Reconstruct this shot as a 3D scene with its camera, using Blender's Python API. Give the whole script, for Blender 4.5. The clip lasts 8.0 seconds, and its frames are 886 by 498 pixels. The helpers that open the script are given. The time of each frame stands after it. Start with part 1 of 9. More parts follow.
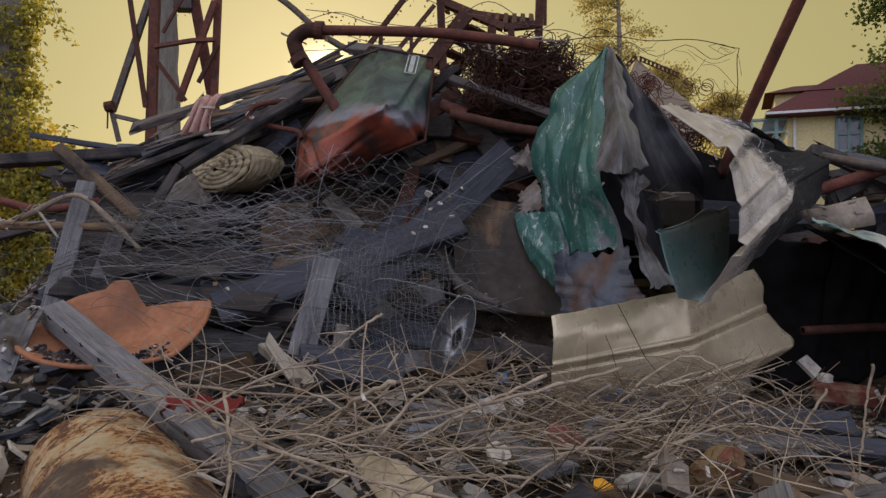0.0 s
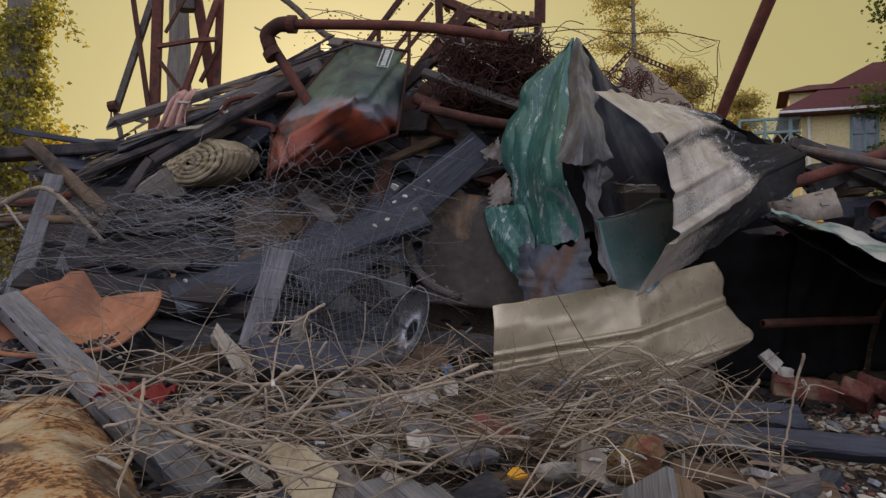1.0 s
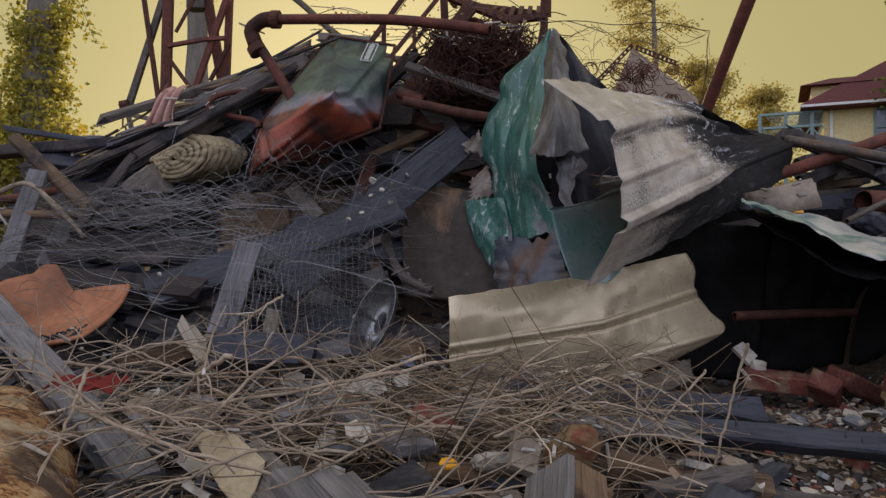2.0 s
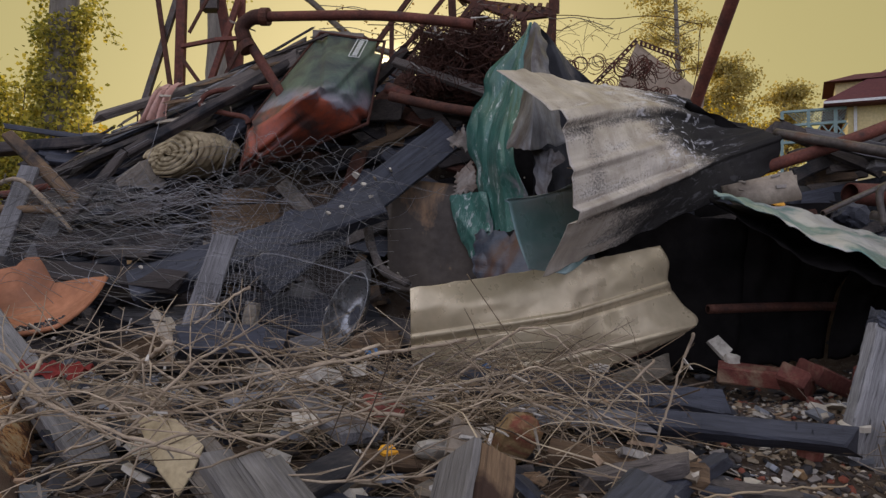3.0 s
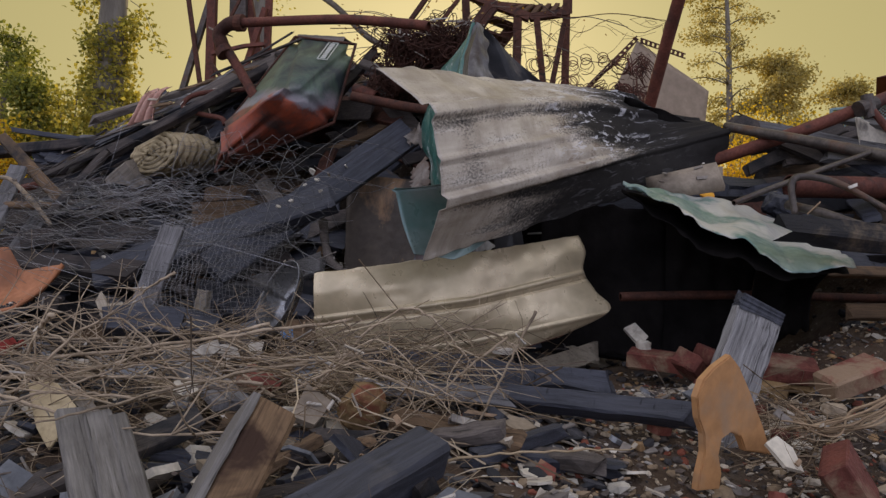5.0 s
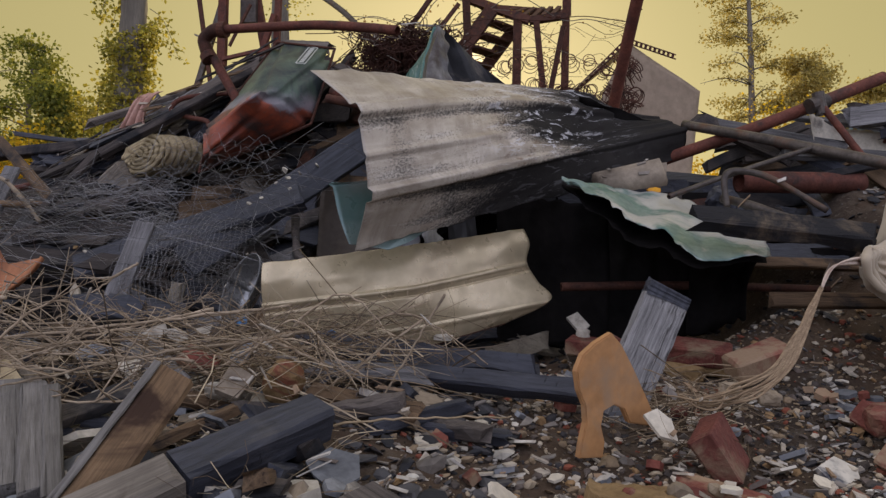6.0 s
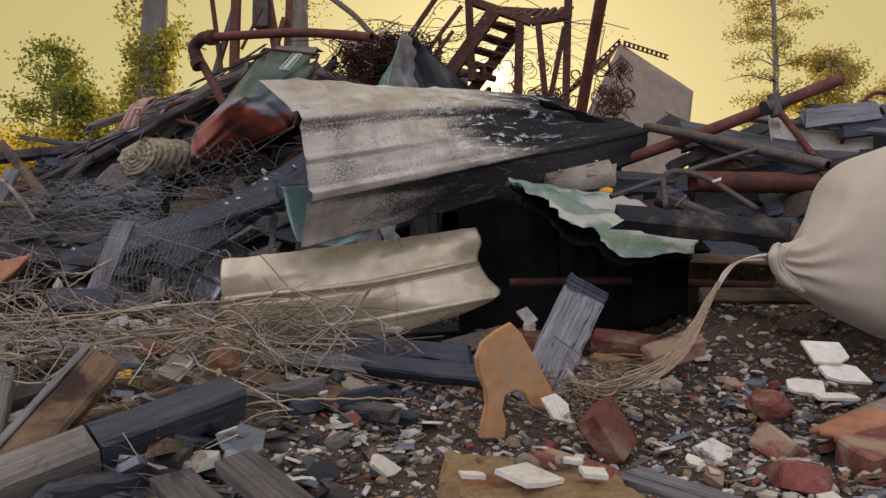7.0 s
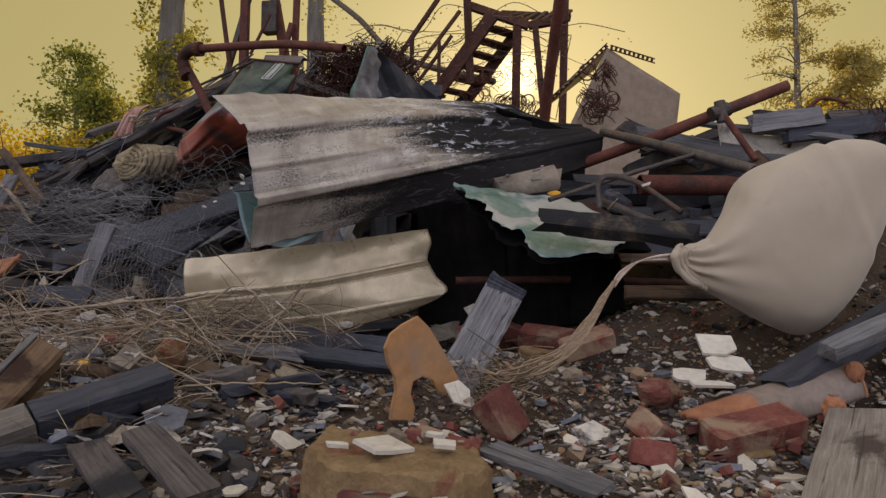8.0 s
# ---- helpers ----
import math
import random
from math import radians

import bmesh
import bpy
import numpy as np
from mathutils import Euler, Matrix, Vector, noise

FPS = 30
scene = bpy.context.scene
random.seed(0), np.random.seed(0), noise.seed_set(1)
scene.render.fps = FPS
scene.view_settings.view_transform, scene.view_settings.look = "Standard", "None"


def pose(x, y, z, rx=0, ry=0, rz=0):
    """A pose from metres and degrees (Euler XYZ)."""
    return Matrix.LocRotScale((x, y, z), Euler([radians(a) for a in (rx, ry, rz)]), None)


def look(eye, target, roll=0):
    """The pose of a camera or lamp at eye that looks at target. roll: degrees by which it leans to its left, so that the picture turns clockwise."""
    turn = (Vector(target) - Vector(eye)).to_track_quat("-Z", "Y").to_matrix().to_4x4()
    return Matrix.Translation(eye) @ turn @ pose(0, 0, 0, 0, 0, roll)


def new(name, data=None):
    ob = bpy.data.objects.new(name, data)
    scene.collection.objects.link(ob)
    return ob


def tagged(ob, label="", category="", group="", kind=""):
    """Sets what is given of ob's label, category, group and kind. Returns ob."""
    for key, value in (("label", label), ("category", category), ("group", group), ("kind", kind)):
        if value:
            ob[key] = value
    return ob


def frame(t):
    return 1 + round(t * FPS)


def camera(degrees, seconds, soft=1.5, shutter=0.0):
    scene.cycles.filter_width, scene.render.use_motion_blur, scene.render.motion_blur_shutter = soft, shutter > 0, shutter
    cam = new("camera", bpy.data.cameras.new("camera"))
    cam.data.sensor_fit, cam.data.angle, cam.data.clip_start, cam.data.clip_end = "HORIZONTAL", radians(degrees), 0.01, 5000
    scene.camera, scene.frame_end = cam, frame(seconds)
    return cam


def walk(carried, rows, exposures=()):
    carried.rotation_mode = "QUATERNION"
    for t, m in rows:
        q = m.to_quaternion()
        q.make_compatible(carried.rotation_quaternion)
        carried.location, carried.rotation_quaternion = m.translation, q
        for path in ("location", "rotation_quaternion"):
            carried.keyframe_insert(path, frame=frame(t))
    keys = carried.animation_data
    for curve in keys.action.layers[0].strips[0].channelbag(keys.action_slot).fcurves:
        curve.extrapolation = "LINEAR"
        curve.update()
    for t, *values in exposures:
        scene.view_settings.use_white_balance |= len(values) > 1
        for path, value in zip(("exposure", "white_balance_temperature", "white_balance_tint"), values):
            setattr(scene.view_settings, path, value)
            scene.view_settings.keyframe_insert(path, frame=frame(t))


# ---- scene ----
cam = camera(62.4, 8.0, soft=1.4)
PATH = [
    (0, (-0.025, 0.031, 0.729), (0.007, 2.03, 0.789), 0.6),
    (0.5, (0.084, 0.039, 0.711), (0.096, 2.038, 0.773), 0.6),
    (1, (0.199, 0.05, 0.697), (0.184, 2.049, 0.76), 0.7),
    (1.5, (0.304, 0.062, 0.69), (0.257, 2.06, 0.748), 0.6),
    (3, (0.573, 0.065, 0.657), (0.432, 2.059, 0.712), 0.6),
    (3.5, (0.683, 0.055, 0.652), (0.503, 2.046, 0.704), 0.5),
    (4, (0.793, 0.042, 0.643), (0.575, 2.029, 0.694), 0.4),
    (4.5, (0.914, 0.022, 0.631), (0.66, 2.005, 0.686), 0.6),
    (6, (1.349, -0.105, 0.571), (0.994, 1.862, 0.64), 0.7),
    (6.5, (1.496, -0.142, 0.563), (1.105, 1.818, 0.632), 0.7),
    (7, (1.648, -0.199, 0.564), (1.224, 1.754, 0.629), 0.8),
    (7.5, (1.82, -0.253, 0.567), (1.364, 1.693, 0.629), 0.8),
    (8, (1.983, -0.323, 0.565), (1.496, 1.616, 0.628), 0.8),
]
walk(cam, [(t, look(eye, target, roll)) for t, eye, target, roll in PATH],
     [(0, 0.08, 6500, 10), (3.0, 0.12, 6550, 10), (6.5, 0.14, 6700, 10.5), (6.85, 0.38, 6800, 10.5), (7.2, 0.38, 6900, 10.5), (7.35, 0.1, 7000, 11), (7.5, 0.12, 7000, 11), (7.6, 0.35, 7000, 11),
      (7.75, 0.12, 7000, 11), (8.0, 0.04, 7000, 11)])

# ---- world and sun ----
SUN_AZ, SUN_EL = -8.5, 15.2            # degrees from +y towards +x, and above the horizon
SUN_DIR = Vector((math.sin(radians(SUN_AZ)) * math.cos(radians(SUN_EL)),
                  math.cos(radians(SUN_AZ)) * math.cos(radians(SUN_EL)), math.sin(radians(SUN_EL))))
world = bpy.data.worlds.new("sky")
scene.world = world
world.use_nodes = True
wn, wl = world.node_tree.nodes, world.node_tree.links
wn.clear()
w_out = wn.new("ShaderNodeOutputWorld")
w_bg = wn.new("ShaderNodeBackground")
w_sky = wn.new("ShaderNodeTexSky")
w_sky.sky_type, w_sky.sun_disc = "NISHITA", False
w_sky.sun_elevation, w_sky.sun_rotation = radians(SUN_EL), radians(SUN_AZ)
w_sky.dust_density, w_sky.air_density = 1.5, 1.2
w_gain = wn.new("ShaderNodeVectorMath")
w_gain.operation = "SCALE"
w_gain.inputs["Scale"].default_value = 0.10
wl.new(w_sky.outputs[0], w_gain.inputs[0])
# evening haze: yellow towards the sun, paler and cooler away from it
w_co = wn.new("ShaderNodeTexCoord")
w_dot = wn.new("ShaderNodeVectorMath")
w_dot.operation = "DOT_PRODUCT"
w_dot.inputs[1].default_value = SUN_DIR
wl.new(w_co.outputs["Generated"], w_dot.inputs[0])
w_ramp = wn.new("ShaderNodeValToRGB")
w_map = wn.new("ShaderNodeMapRange")
w_map.inputs["From Min"].default_value, w_map.inputs["From Max"].default_value = -1, 1
wl.new(w_dot.outputs["Value"], w_map.inputs["Value"])
wl.new(w_map.outputs[0], w_ramp.inputs[0])
for k, (pos, col) in enumerate(((0.0, (1.12, 1.19, 1.62, 1)), (0.5, (1.02, 1.05, 1.28, 1)), (0.78, (0.66, 0.60, 0.44, 1)), (0.87, (0.43, 0.355, 0.125, 1)), (0.96, (0.46, 0.38, 0.13, 1)), (1.0, (0.52, 0.43, 0.16, 1)))):
    e = w_ramp.color_ramp.elements[k] if k < 2 else w_ramp.color_ramp.elements.new(pos)
    e.position, e.color = pos, col
w_mix = wn.new("ShaderNodeMix")
w_mix.data_type = "RGBA"
w_mix.inputs["Factor"].default_value = 0.9
wl.new(w_gain.outputs[0], w_mix.inputs["A"])
wl.new(w_ramp.outputs[0], w_mix.inputs["B"])
w_pow = wn.new("ShaderNodeMath")
w_pow.operation = "POWER"
w_pow.inputs[1].default_value = 3600.0
w_pos = wn.new("ShaderNodeMath")
w_pos.operation = "MAXIMUM"
wl.new(w_dot.outputs["Value"], w_pos.inputs[0])
wl.new(w_pos.outputs[0], w_pow.inputs[0])
w_glare = wn.new("ShaderNodeVectorMath")
w_glare.operation = "MULTIPLY_ADD"
w_glare.inputs[1].default_value = (2.6, 2.2, 1.4)
wl.new(w_pow.outputs[0], w_glare.inputs[0])
wl.new(w_mix.outputs["Result"], w_glare.inputs[2])
wl.new(w_glare.outputs[0], w_bg.inputs["Color"])
w_bg.inputs["Strength"].default_value = 1.0
wl.new(w_bg.outputs[0], w_out.inputs["Surface"])

sun = new("sun", bpy.data.lights.new("sun", "SUN"))
sun.data.energy, sun.data.angle, sun.data.color = 2.0, radians(0.6), (1.0, 0.78, 0.48)
sun.matrix_world = look(SUN_DIR * 60, (0, 0, 0))

# ---- materials ----
class Net:
    """A small helper round one material's node tree."""
    def __init__(self, name, rough=0.8, metal=0.0, spec=0.35):
        self.mat = bpy.data.materials.new(name)
        self.mat.use_nodes = True
        self.n, self.l = self.mat.node_tree.nodes, self.mat.node_tree.links
        self.b = self.n["Principled BSDF"]
        self.b.inputs["Roughness"].default_value = rough
        self.b.inputs["Metallic"].default_value = metal
        self.b.inputs["Specular IOR Level"].default_value = spec
        self.co = self.n.new("ShaderNodeTexCoord").outputs["Object"]
        self.obj = self.n.new("ShaderNodeObjectInfo").outputs["Random"]

    def put(self, value, socket):
        if isinstance(value, (int, float)):
            socket.default_value = value
        elif isinstance(value, tuple):
            socket.default_value = value if len(value) == 4 else (*value, 1)
        else:
            self.l.new(value, socket)

    def shifted(self, stretch=(1, 1, 1)):
        """Object coordinates, stretched, and moved by each object's own random number."""
        mp = self.n.new("ShaderNodeMapping")
        mp.inputs["Scale"].default_value = stretch
        self.l.new(self.co, mp.inputs["Vector"])
        mul = self.n.new("ShaderNodeMath")
        mul.operation = "MULTIPLY"
        mul.inputs[1].default_value = 37.0
        self.l.new(self.obj, mul.inputs[0])
        add = self.n.new("ShaderNodeVectorMath")
        self.l.new(mp.outputs[0], add.inputs[0])
        self.l.new(mul.outputs[0], add.inputs[1])
        return add.outputs[0]

    def noise(self, vec, scale, detail=5, rough=0.6, warp=0.0):
        t = self.n.new("ShaderNodeTexNoise")
        t.inputs["Scale"].default_value, t.inputs["Detail"].default_value = scale, detail
        t.inputs["Roughness"].default_value, t.inputs["Distortion"].default_value = rough, warp
        self.l.new(vec, t.inputs["Vector"])
        return t.outputs["Fac"]

    def cells(self, vec, scale, feature="DISTANCE_TO_EDGE", out="Distance"):
        t = self.n.new("ShaderNodeTexVoronoi")
        t.feature = feature
        t.inputs["Scale"].default_value = scale
        self.l.new(vec, t.inputs["Vector"])
        return t.outputs[out]

    def ramp(self, fac, *stops):
        r = self.n.new("ShaderNodeValToRGB")
        el = r.color_ramp.elements
        for k, (pos, col) in enumerate(stops):
            e = el[k] if k < 2 else el.new(pos)
            c = (col, col, col) if isinstance(col, (int, float)) else col
            e.position, e.color = pos, (*c, 1)
        self.l.new(fac, r.inputs[0])
        return r.outputs[0]

    def mix(self, fac, a, b, mode="MIX"):
        m = self.n.new("ShaderNodeMix")
        m.data_type, m.blend_type = "RGBA", mode
        self.put(fac, m.inputs["Factor"])
        self.put(a, m.inputs["A"])
        self.put(b, m.inputs["B"])
        return m.outputs["Result"]

    def math(self, op, a, b=0.0):
        m = self.n.new("ShaderNodeMath")
        m.operation = op
        self.put(a, m.inputs[0])
        self.put(b, m.inputs[1])
        return m.outputs[0]

    def axis(self, vec, k):
        s = self.n.new("ShaderNodeSeparateXYZ")
        self.l.new(vec, s.inputs[0])
        return s.outputs[k]

    def island(self):
        return self.n.new("ShaderNodeNewGeometry").outputs["Random Per Island"]

    def bump(self, height, strength=0.5, dist=0.01):
        b = self.n.new("ShaderNodeBump")
        b.inputs["Strength"].default_value, b.inputs["Distance"].default_value = strength, dist
        self.l.new(height, b.inputs["Height"])
        self.l.new(b.outputs[0], self.b.inputs["Normal"])

    def done(self, colour, rough=None):
        self.put(colour, self.b.inputs["Base Color"])
        if rough is not None:
            self.put(rough, self.b.inputs["Roughness"])
        return self.mat


def plain(name, a, b, scale=8, rough=0.8, metal=0.0, stain=None, thr=(0.55, 0.7), bump=0.4, spec=0.35, fine=6.0, stretch=(1, 1, 1), vary=0.25):
    """Two colours in grain, a stain in patches, and some difference from object to object."""
    g = Net(name, rough, metal, spec)
    v = g.shifted(stretch)
    n1, n2 = g.noise(v, scale), g.noise(v, scale * fine, 3)
    c = g.mix(g.ramp(n1, (0.3, 0.0), (0.7, 1.0)), a, b)
    c = g.mix(g.ramp(n2, (0.35, 0.0), (0.75, 0.5)), c, g.mix(0.5, c, (0.0, 0.0, 0.0)))
    if stain:
        c = g.mix(g.ramp(g.noise(v, scale * 0.45, 6, 0.65, 0.6), (thr[0], 0.0), (thr[1], 1.0)), c, stain)
    if vary:
        c = g.mix(1.0, c, g.ramp(g.obj, (0.0, 1 - vary), (1.0, 1 + vary * 0.6)), "MULTIPLY")
    g.bump(g.math("ADD", n1, g.math("MULTIPLY", n2, 0.5)), bump, 0.008)
    return g.done(c, g.ramp(n2, (0.3, max(0, rough - 0.12)), (0.7, min(1, rough + 0.1))))


def wood(name, a, b, crack, rough=0.85, char=None, thr=(0.5, 0.6), bump=0.6, spec=0.25):
    """Sawn wood with its grain along local x, dark checks and, if charred, black patches."""
    g = Net(name, rough, 0.0, spec)
    v2 = g.shifted((1, 1, 1))
    fine, band = g.noise(g.shifted((2.2, 70, 70)), 2.6, 8, 0.74, 0.3), g.noise(g.shifted((0.9, 14, 14)), 2.2, 6, 0.65, 0.8)
    wide = g.noise(v2, 5.0, 5)
    c = g.mix(g.ramp(fine, (0.32, 0.0), (0.68, 1.0)), a, b)
    c = g.mix(g.math("MULTIPLY", g.ramp(band, (0.38, 0.0), (0.62, 1.0)), 0.55), c, g.mix(0.6, c, crack))
    checks = g.ramp(g.noise(g.shifted((0.6, 60, 60)), 2.6, 5, 0.65, 0.6), (0.33, 1.0), (0.40, 0.0))
    c = g.mix(g.math("MULTIPLY", checks, 0.85), c, crack)
    c = g.mix(g.math("MULTIPLY", g.ramp(wide, (0.45, 0.0), (0.75, 1.0)), 0.6), c, g.mix(0.65, c, (0.03, 0.025, 0.02)))
    if char:
        c = g.mix(g.ramp(g.noise(v2, 2.6, 6, 0.65, 0.7), (thr[0], 0.0), (thr[1], 1.0)), c, char)
    c = g.mix(1.0, c, g.ramp(g.obj, (0.0, 0.7), (1.0, 1.15)), "MULTIPLY")
    g.bump(g.math("SUBTRACT", g.math("ADD", fine, band), checks), bump, 0.006)
    return g.done(c)


M = {}
M["wood_gray"] = wood("weathered_gray_wood", (0.12, 0.114, 0.112), (0.30, 0.285, 0.275), (0.03, 0.027, 0.026))
M["wood_grain"] = wood("deep_grained_gray_wood", (0.10, 0.095, 0.092), (0.36, 0.345, 0.33), (0.05, 0.045, 0.042), bump=1.0)
M["wood_pale_grey"] = wood("pale_gray_split_wood", (0.15, 0.135, 0.12), (0.33, 0.305, 0.275), (0.06, 0.05, 0.042), bump=0.8)
M["wood_weathered"] = wood("weathered_tan_board", (0.17, 0.14, 0.11), (0.36, 0.31, 0.25), (0.05, 0.04, 0.03), char=(0.07, 0.05, 0.04), thr=(0.58, 0.66))
M["wood_pale"] = wood("pale_split_wood", (0.30, 0.25, 0.18), (0.44, 0.38, 0.29), (0.10, 0.07, 0.05), char=(0.06, 0.05, 0.045), thr=(0.62, 0.7))
M["wood_brown"] = wood("brown_timber", (0.12, 0.075, 0.045), (0.26, 0.165, 0.09), (0.03, 0.02, 0.015), char=(0.03, 0.027, 0.026), thr=(0.55, 0.66))
M["wood_sawn"] = wood("sawn_brown_timber", (0.13, 0.078, 0.04), (0.26, 0.165, 0.09), (0.05, 0.03, 0.018), char=(0.045, 0.024, 0.015), thr=(0.54, 0.60))
M["wood_burnt"] = wood("half_burnt_wood", (0.08, 0.058, 0.04), (0.20, 0.15, 0.10), (0.02, 0.018, 0.016), char=(0.02, 0.019, 0.02), thr=(0.42, 0.50), bump=0.9)
M["wood_dark"] = wood("smoke_darkened_wood", (0.038, 0.031, 0.029), (0.105, 0.084, 0.073), (0.012, 0.011, 0.01), char=(0.016, 0.016, 0.018), thr=(0.48, 0.6))
M["wood_old"] = wood("dirty_old_board", (0.075, 0.062, 0.054), (0.20, 0.165, 0.14), (0.02, 0.018, 0.016), char=(0.025, 0.024, 0.025), thr=(0.52, 0.62))


def charred():
    g = Net("charred_wood", 0.6, 0.0, 0.4)
    n, across = g.noise(g.shifted((2, 22, 22)), 3, 7, 0.7, 0.4), g.noise(g.shifted((70, 9, 9)), 1.6, 5, 0.65, 0.5)
    crack = g.ramp(across, (0.27, 0.0), (0.36, 1.0))
    c = g.mix(g.ramp(n, (0.35, 0.0), (0.72, 1.0)), (0.014, 0.015, 0.020), (0.055, 0.057, 0.072))
    c = g.mix(crack, (0.006, 0.006, 0.008), c)
    c = g.mix(g.ramp(g.noise(g.shifted(), 4.0, 6, 0.65, 0.5), (0.60, 0.0), (0.74, 0.6)), c, (0.09, 0.082, 0.08))
    g.bump(g.math("ADD", crack, n), 0.7, 0.006)
    return g.done(c)


M["char"] = charred()


def scorched_sheet():
    """Old pale coil-coated roofing: chalky grey-tan, blistered and burnt black in patches and towards one end."""
    g = Net("scorched_roof_sheet", 0.45, 0.25, 0.5)
    uv = g.n.new("ShaderNodeTexCoord").outputs["UV"]
    def uvs(x, y):
        m = g.n.new("ShaderNodeMapping")
        m.inputs["Scale"].default_value = (x, y, 1)
        g.l.new(uv, m.inputs["Vector"])
        return m.outputs[0]
    U, W = g.axis(uv, 0), g.axis(uv, 1)
    cloud, smear = g.noise(uvs(3.0, 2.4), 2.0, 7, 0.6, 0.8), g.noise(uvs(2.4, 8.0), 1.6, 7, 0.66, 0.6)
    drip, speck = g.noise(uvs(20, 2.2), 1.5, 7, 0.7, 0.4), g.noise(uvs(70, 42), 2.0, 6, 0.75)
    blot = g.noise(uvs(10, 8), 2.2, 8, 0.72, 0.5)
    def bell(x, c, w):
        return g.math("MULTIPLY", g.ramp(x, (max(0, c - w), 0.0), (c, 1.0)), g.ramp(x, (c, 1.0), (min(1, c + w), 0.0)))
    c = g.mix(g.ramp(cloud, (0.34, 0.0), (0.64, 1.0)), (0.27, 0.225, 0.175), (0.52, 0.46, 0.38))
    c = g.mix(g.math("MULTIPLY", g.ramp(drip, (0.46, 0.0), (0.70, 1.0)), 0.5), c, (0.18, 0.135, 0.10))
    c = g.mix(g.ramp(smear, (0.56, 0.0), (0.62, 0.7)), c, (0.54, 0.49, 0.42))
    c = g.mix(g.math("MULTIPLY", g.ramp(blot, (0.56, 0.0), (0.61, 0.8)), g.ramp(U, (0.28, 0.0), (0.45, 1.0))), c, (0.17, 0.11, 0.07))
    # soot: a speckled column by the near end, the band below the lower rib, in one burnt field and over the far end
    near = g.math("MULTIPLY", bell(U, 0.095, 0.05), g.math("MULTIPLY", g.ramp(W, (0.27, 0.0), (0.36, 1.0)), g.ramp(W, (0.60, 1.0), (0.72, 0.25))))
    field = g.math("MULTIPLY", bell(U, 0.60, 0.24), bell(W, 0.44, 0.20))
    low = g.ramp(W, (0.72, 0.0), (0.76, 1.0))
    # dark line below each rib: grime, with the rib's shade put into colour
    rib_grime_shade = g.math("ADD", bell(W, 0.325, 0.045), bell(W, 0.775, 0.05))
    sums = [g.math("MULTIPLY", near, 0.06), g.math("MULTIPLY", field, 0.36), g.math("MULTIPLY", low, g.math("ADD", g.math("MULTIPLY", U, 0.75), -0.10)), g.math("MULTIPLY", rib_grime_shade, 0.13),
            g.math("MULTIPLY", g.ramp(U, (0.52, 0.0), (0.92, 1.0)), 0.42), g.math("MULTIPLY", smear, 0.35), g.math("MULTIPLY", speck, 0.50), g.math("MULTIPLY", cloud, 0.20)]
    burn = sums[0]
    for s in sums[1:]:
        burn = g.math("ADD", burn, s)
    soot_rib_shade = g.ramp(burn, (0.555, 0.0), (0.63, 0.6), (0.72, 0.97))
    c = g.mix(soot_rib_shade, c, (0.011, 0.0105, 0.011))
    # chalky flakes left standing in the burnt field
    flakes = g.math("MULTIPLY", g.ramp(g.noise(uvs(7, 9), 2.4, 8, 0.74, 0.8), (0.565, 0.0), (0.585, 1.0)), bell(U, 0.60, 0.30))
    c = g.mix(g.math("MULTIPLY", flakes, g.ramp(W, (0.66, 1.0), (0.74, 0.1))), c, (0.56, 0.55, 0.56))
    g.bump(g.math("ADD", cloud, g.math("ADD", g.math("MULTIPLY", speck, 0.35), g.math("MULTIPLY", blot, 0.4))), 0.35, 0.010)
    g.l.new(g.ramp(soot_rib_shade, (0.0, 0.22), (1.0, 0.0)), g.b.inputs["Metallic"])
    g.l.new(g.ramp(soot_rib_shade, (0.0, 0.5), (1.0, 0.06)), g.b.inputs["Specular IOR Level"])
    return g.done(c, g.mix(soot_rib_shade, g.ramp(smear, (0.3, 0.38), (0.7, 0.62)), (0.9, 0.9, 0.9)))


M["sheet"] = scorched_sheet()


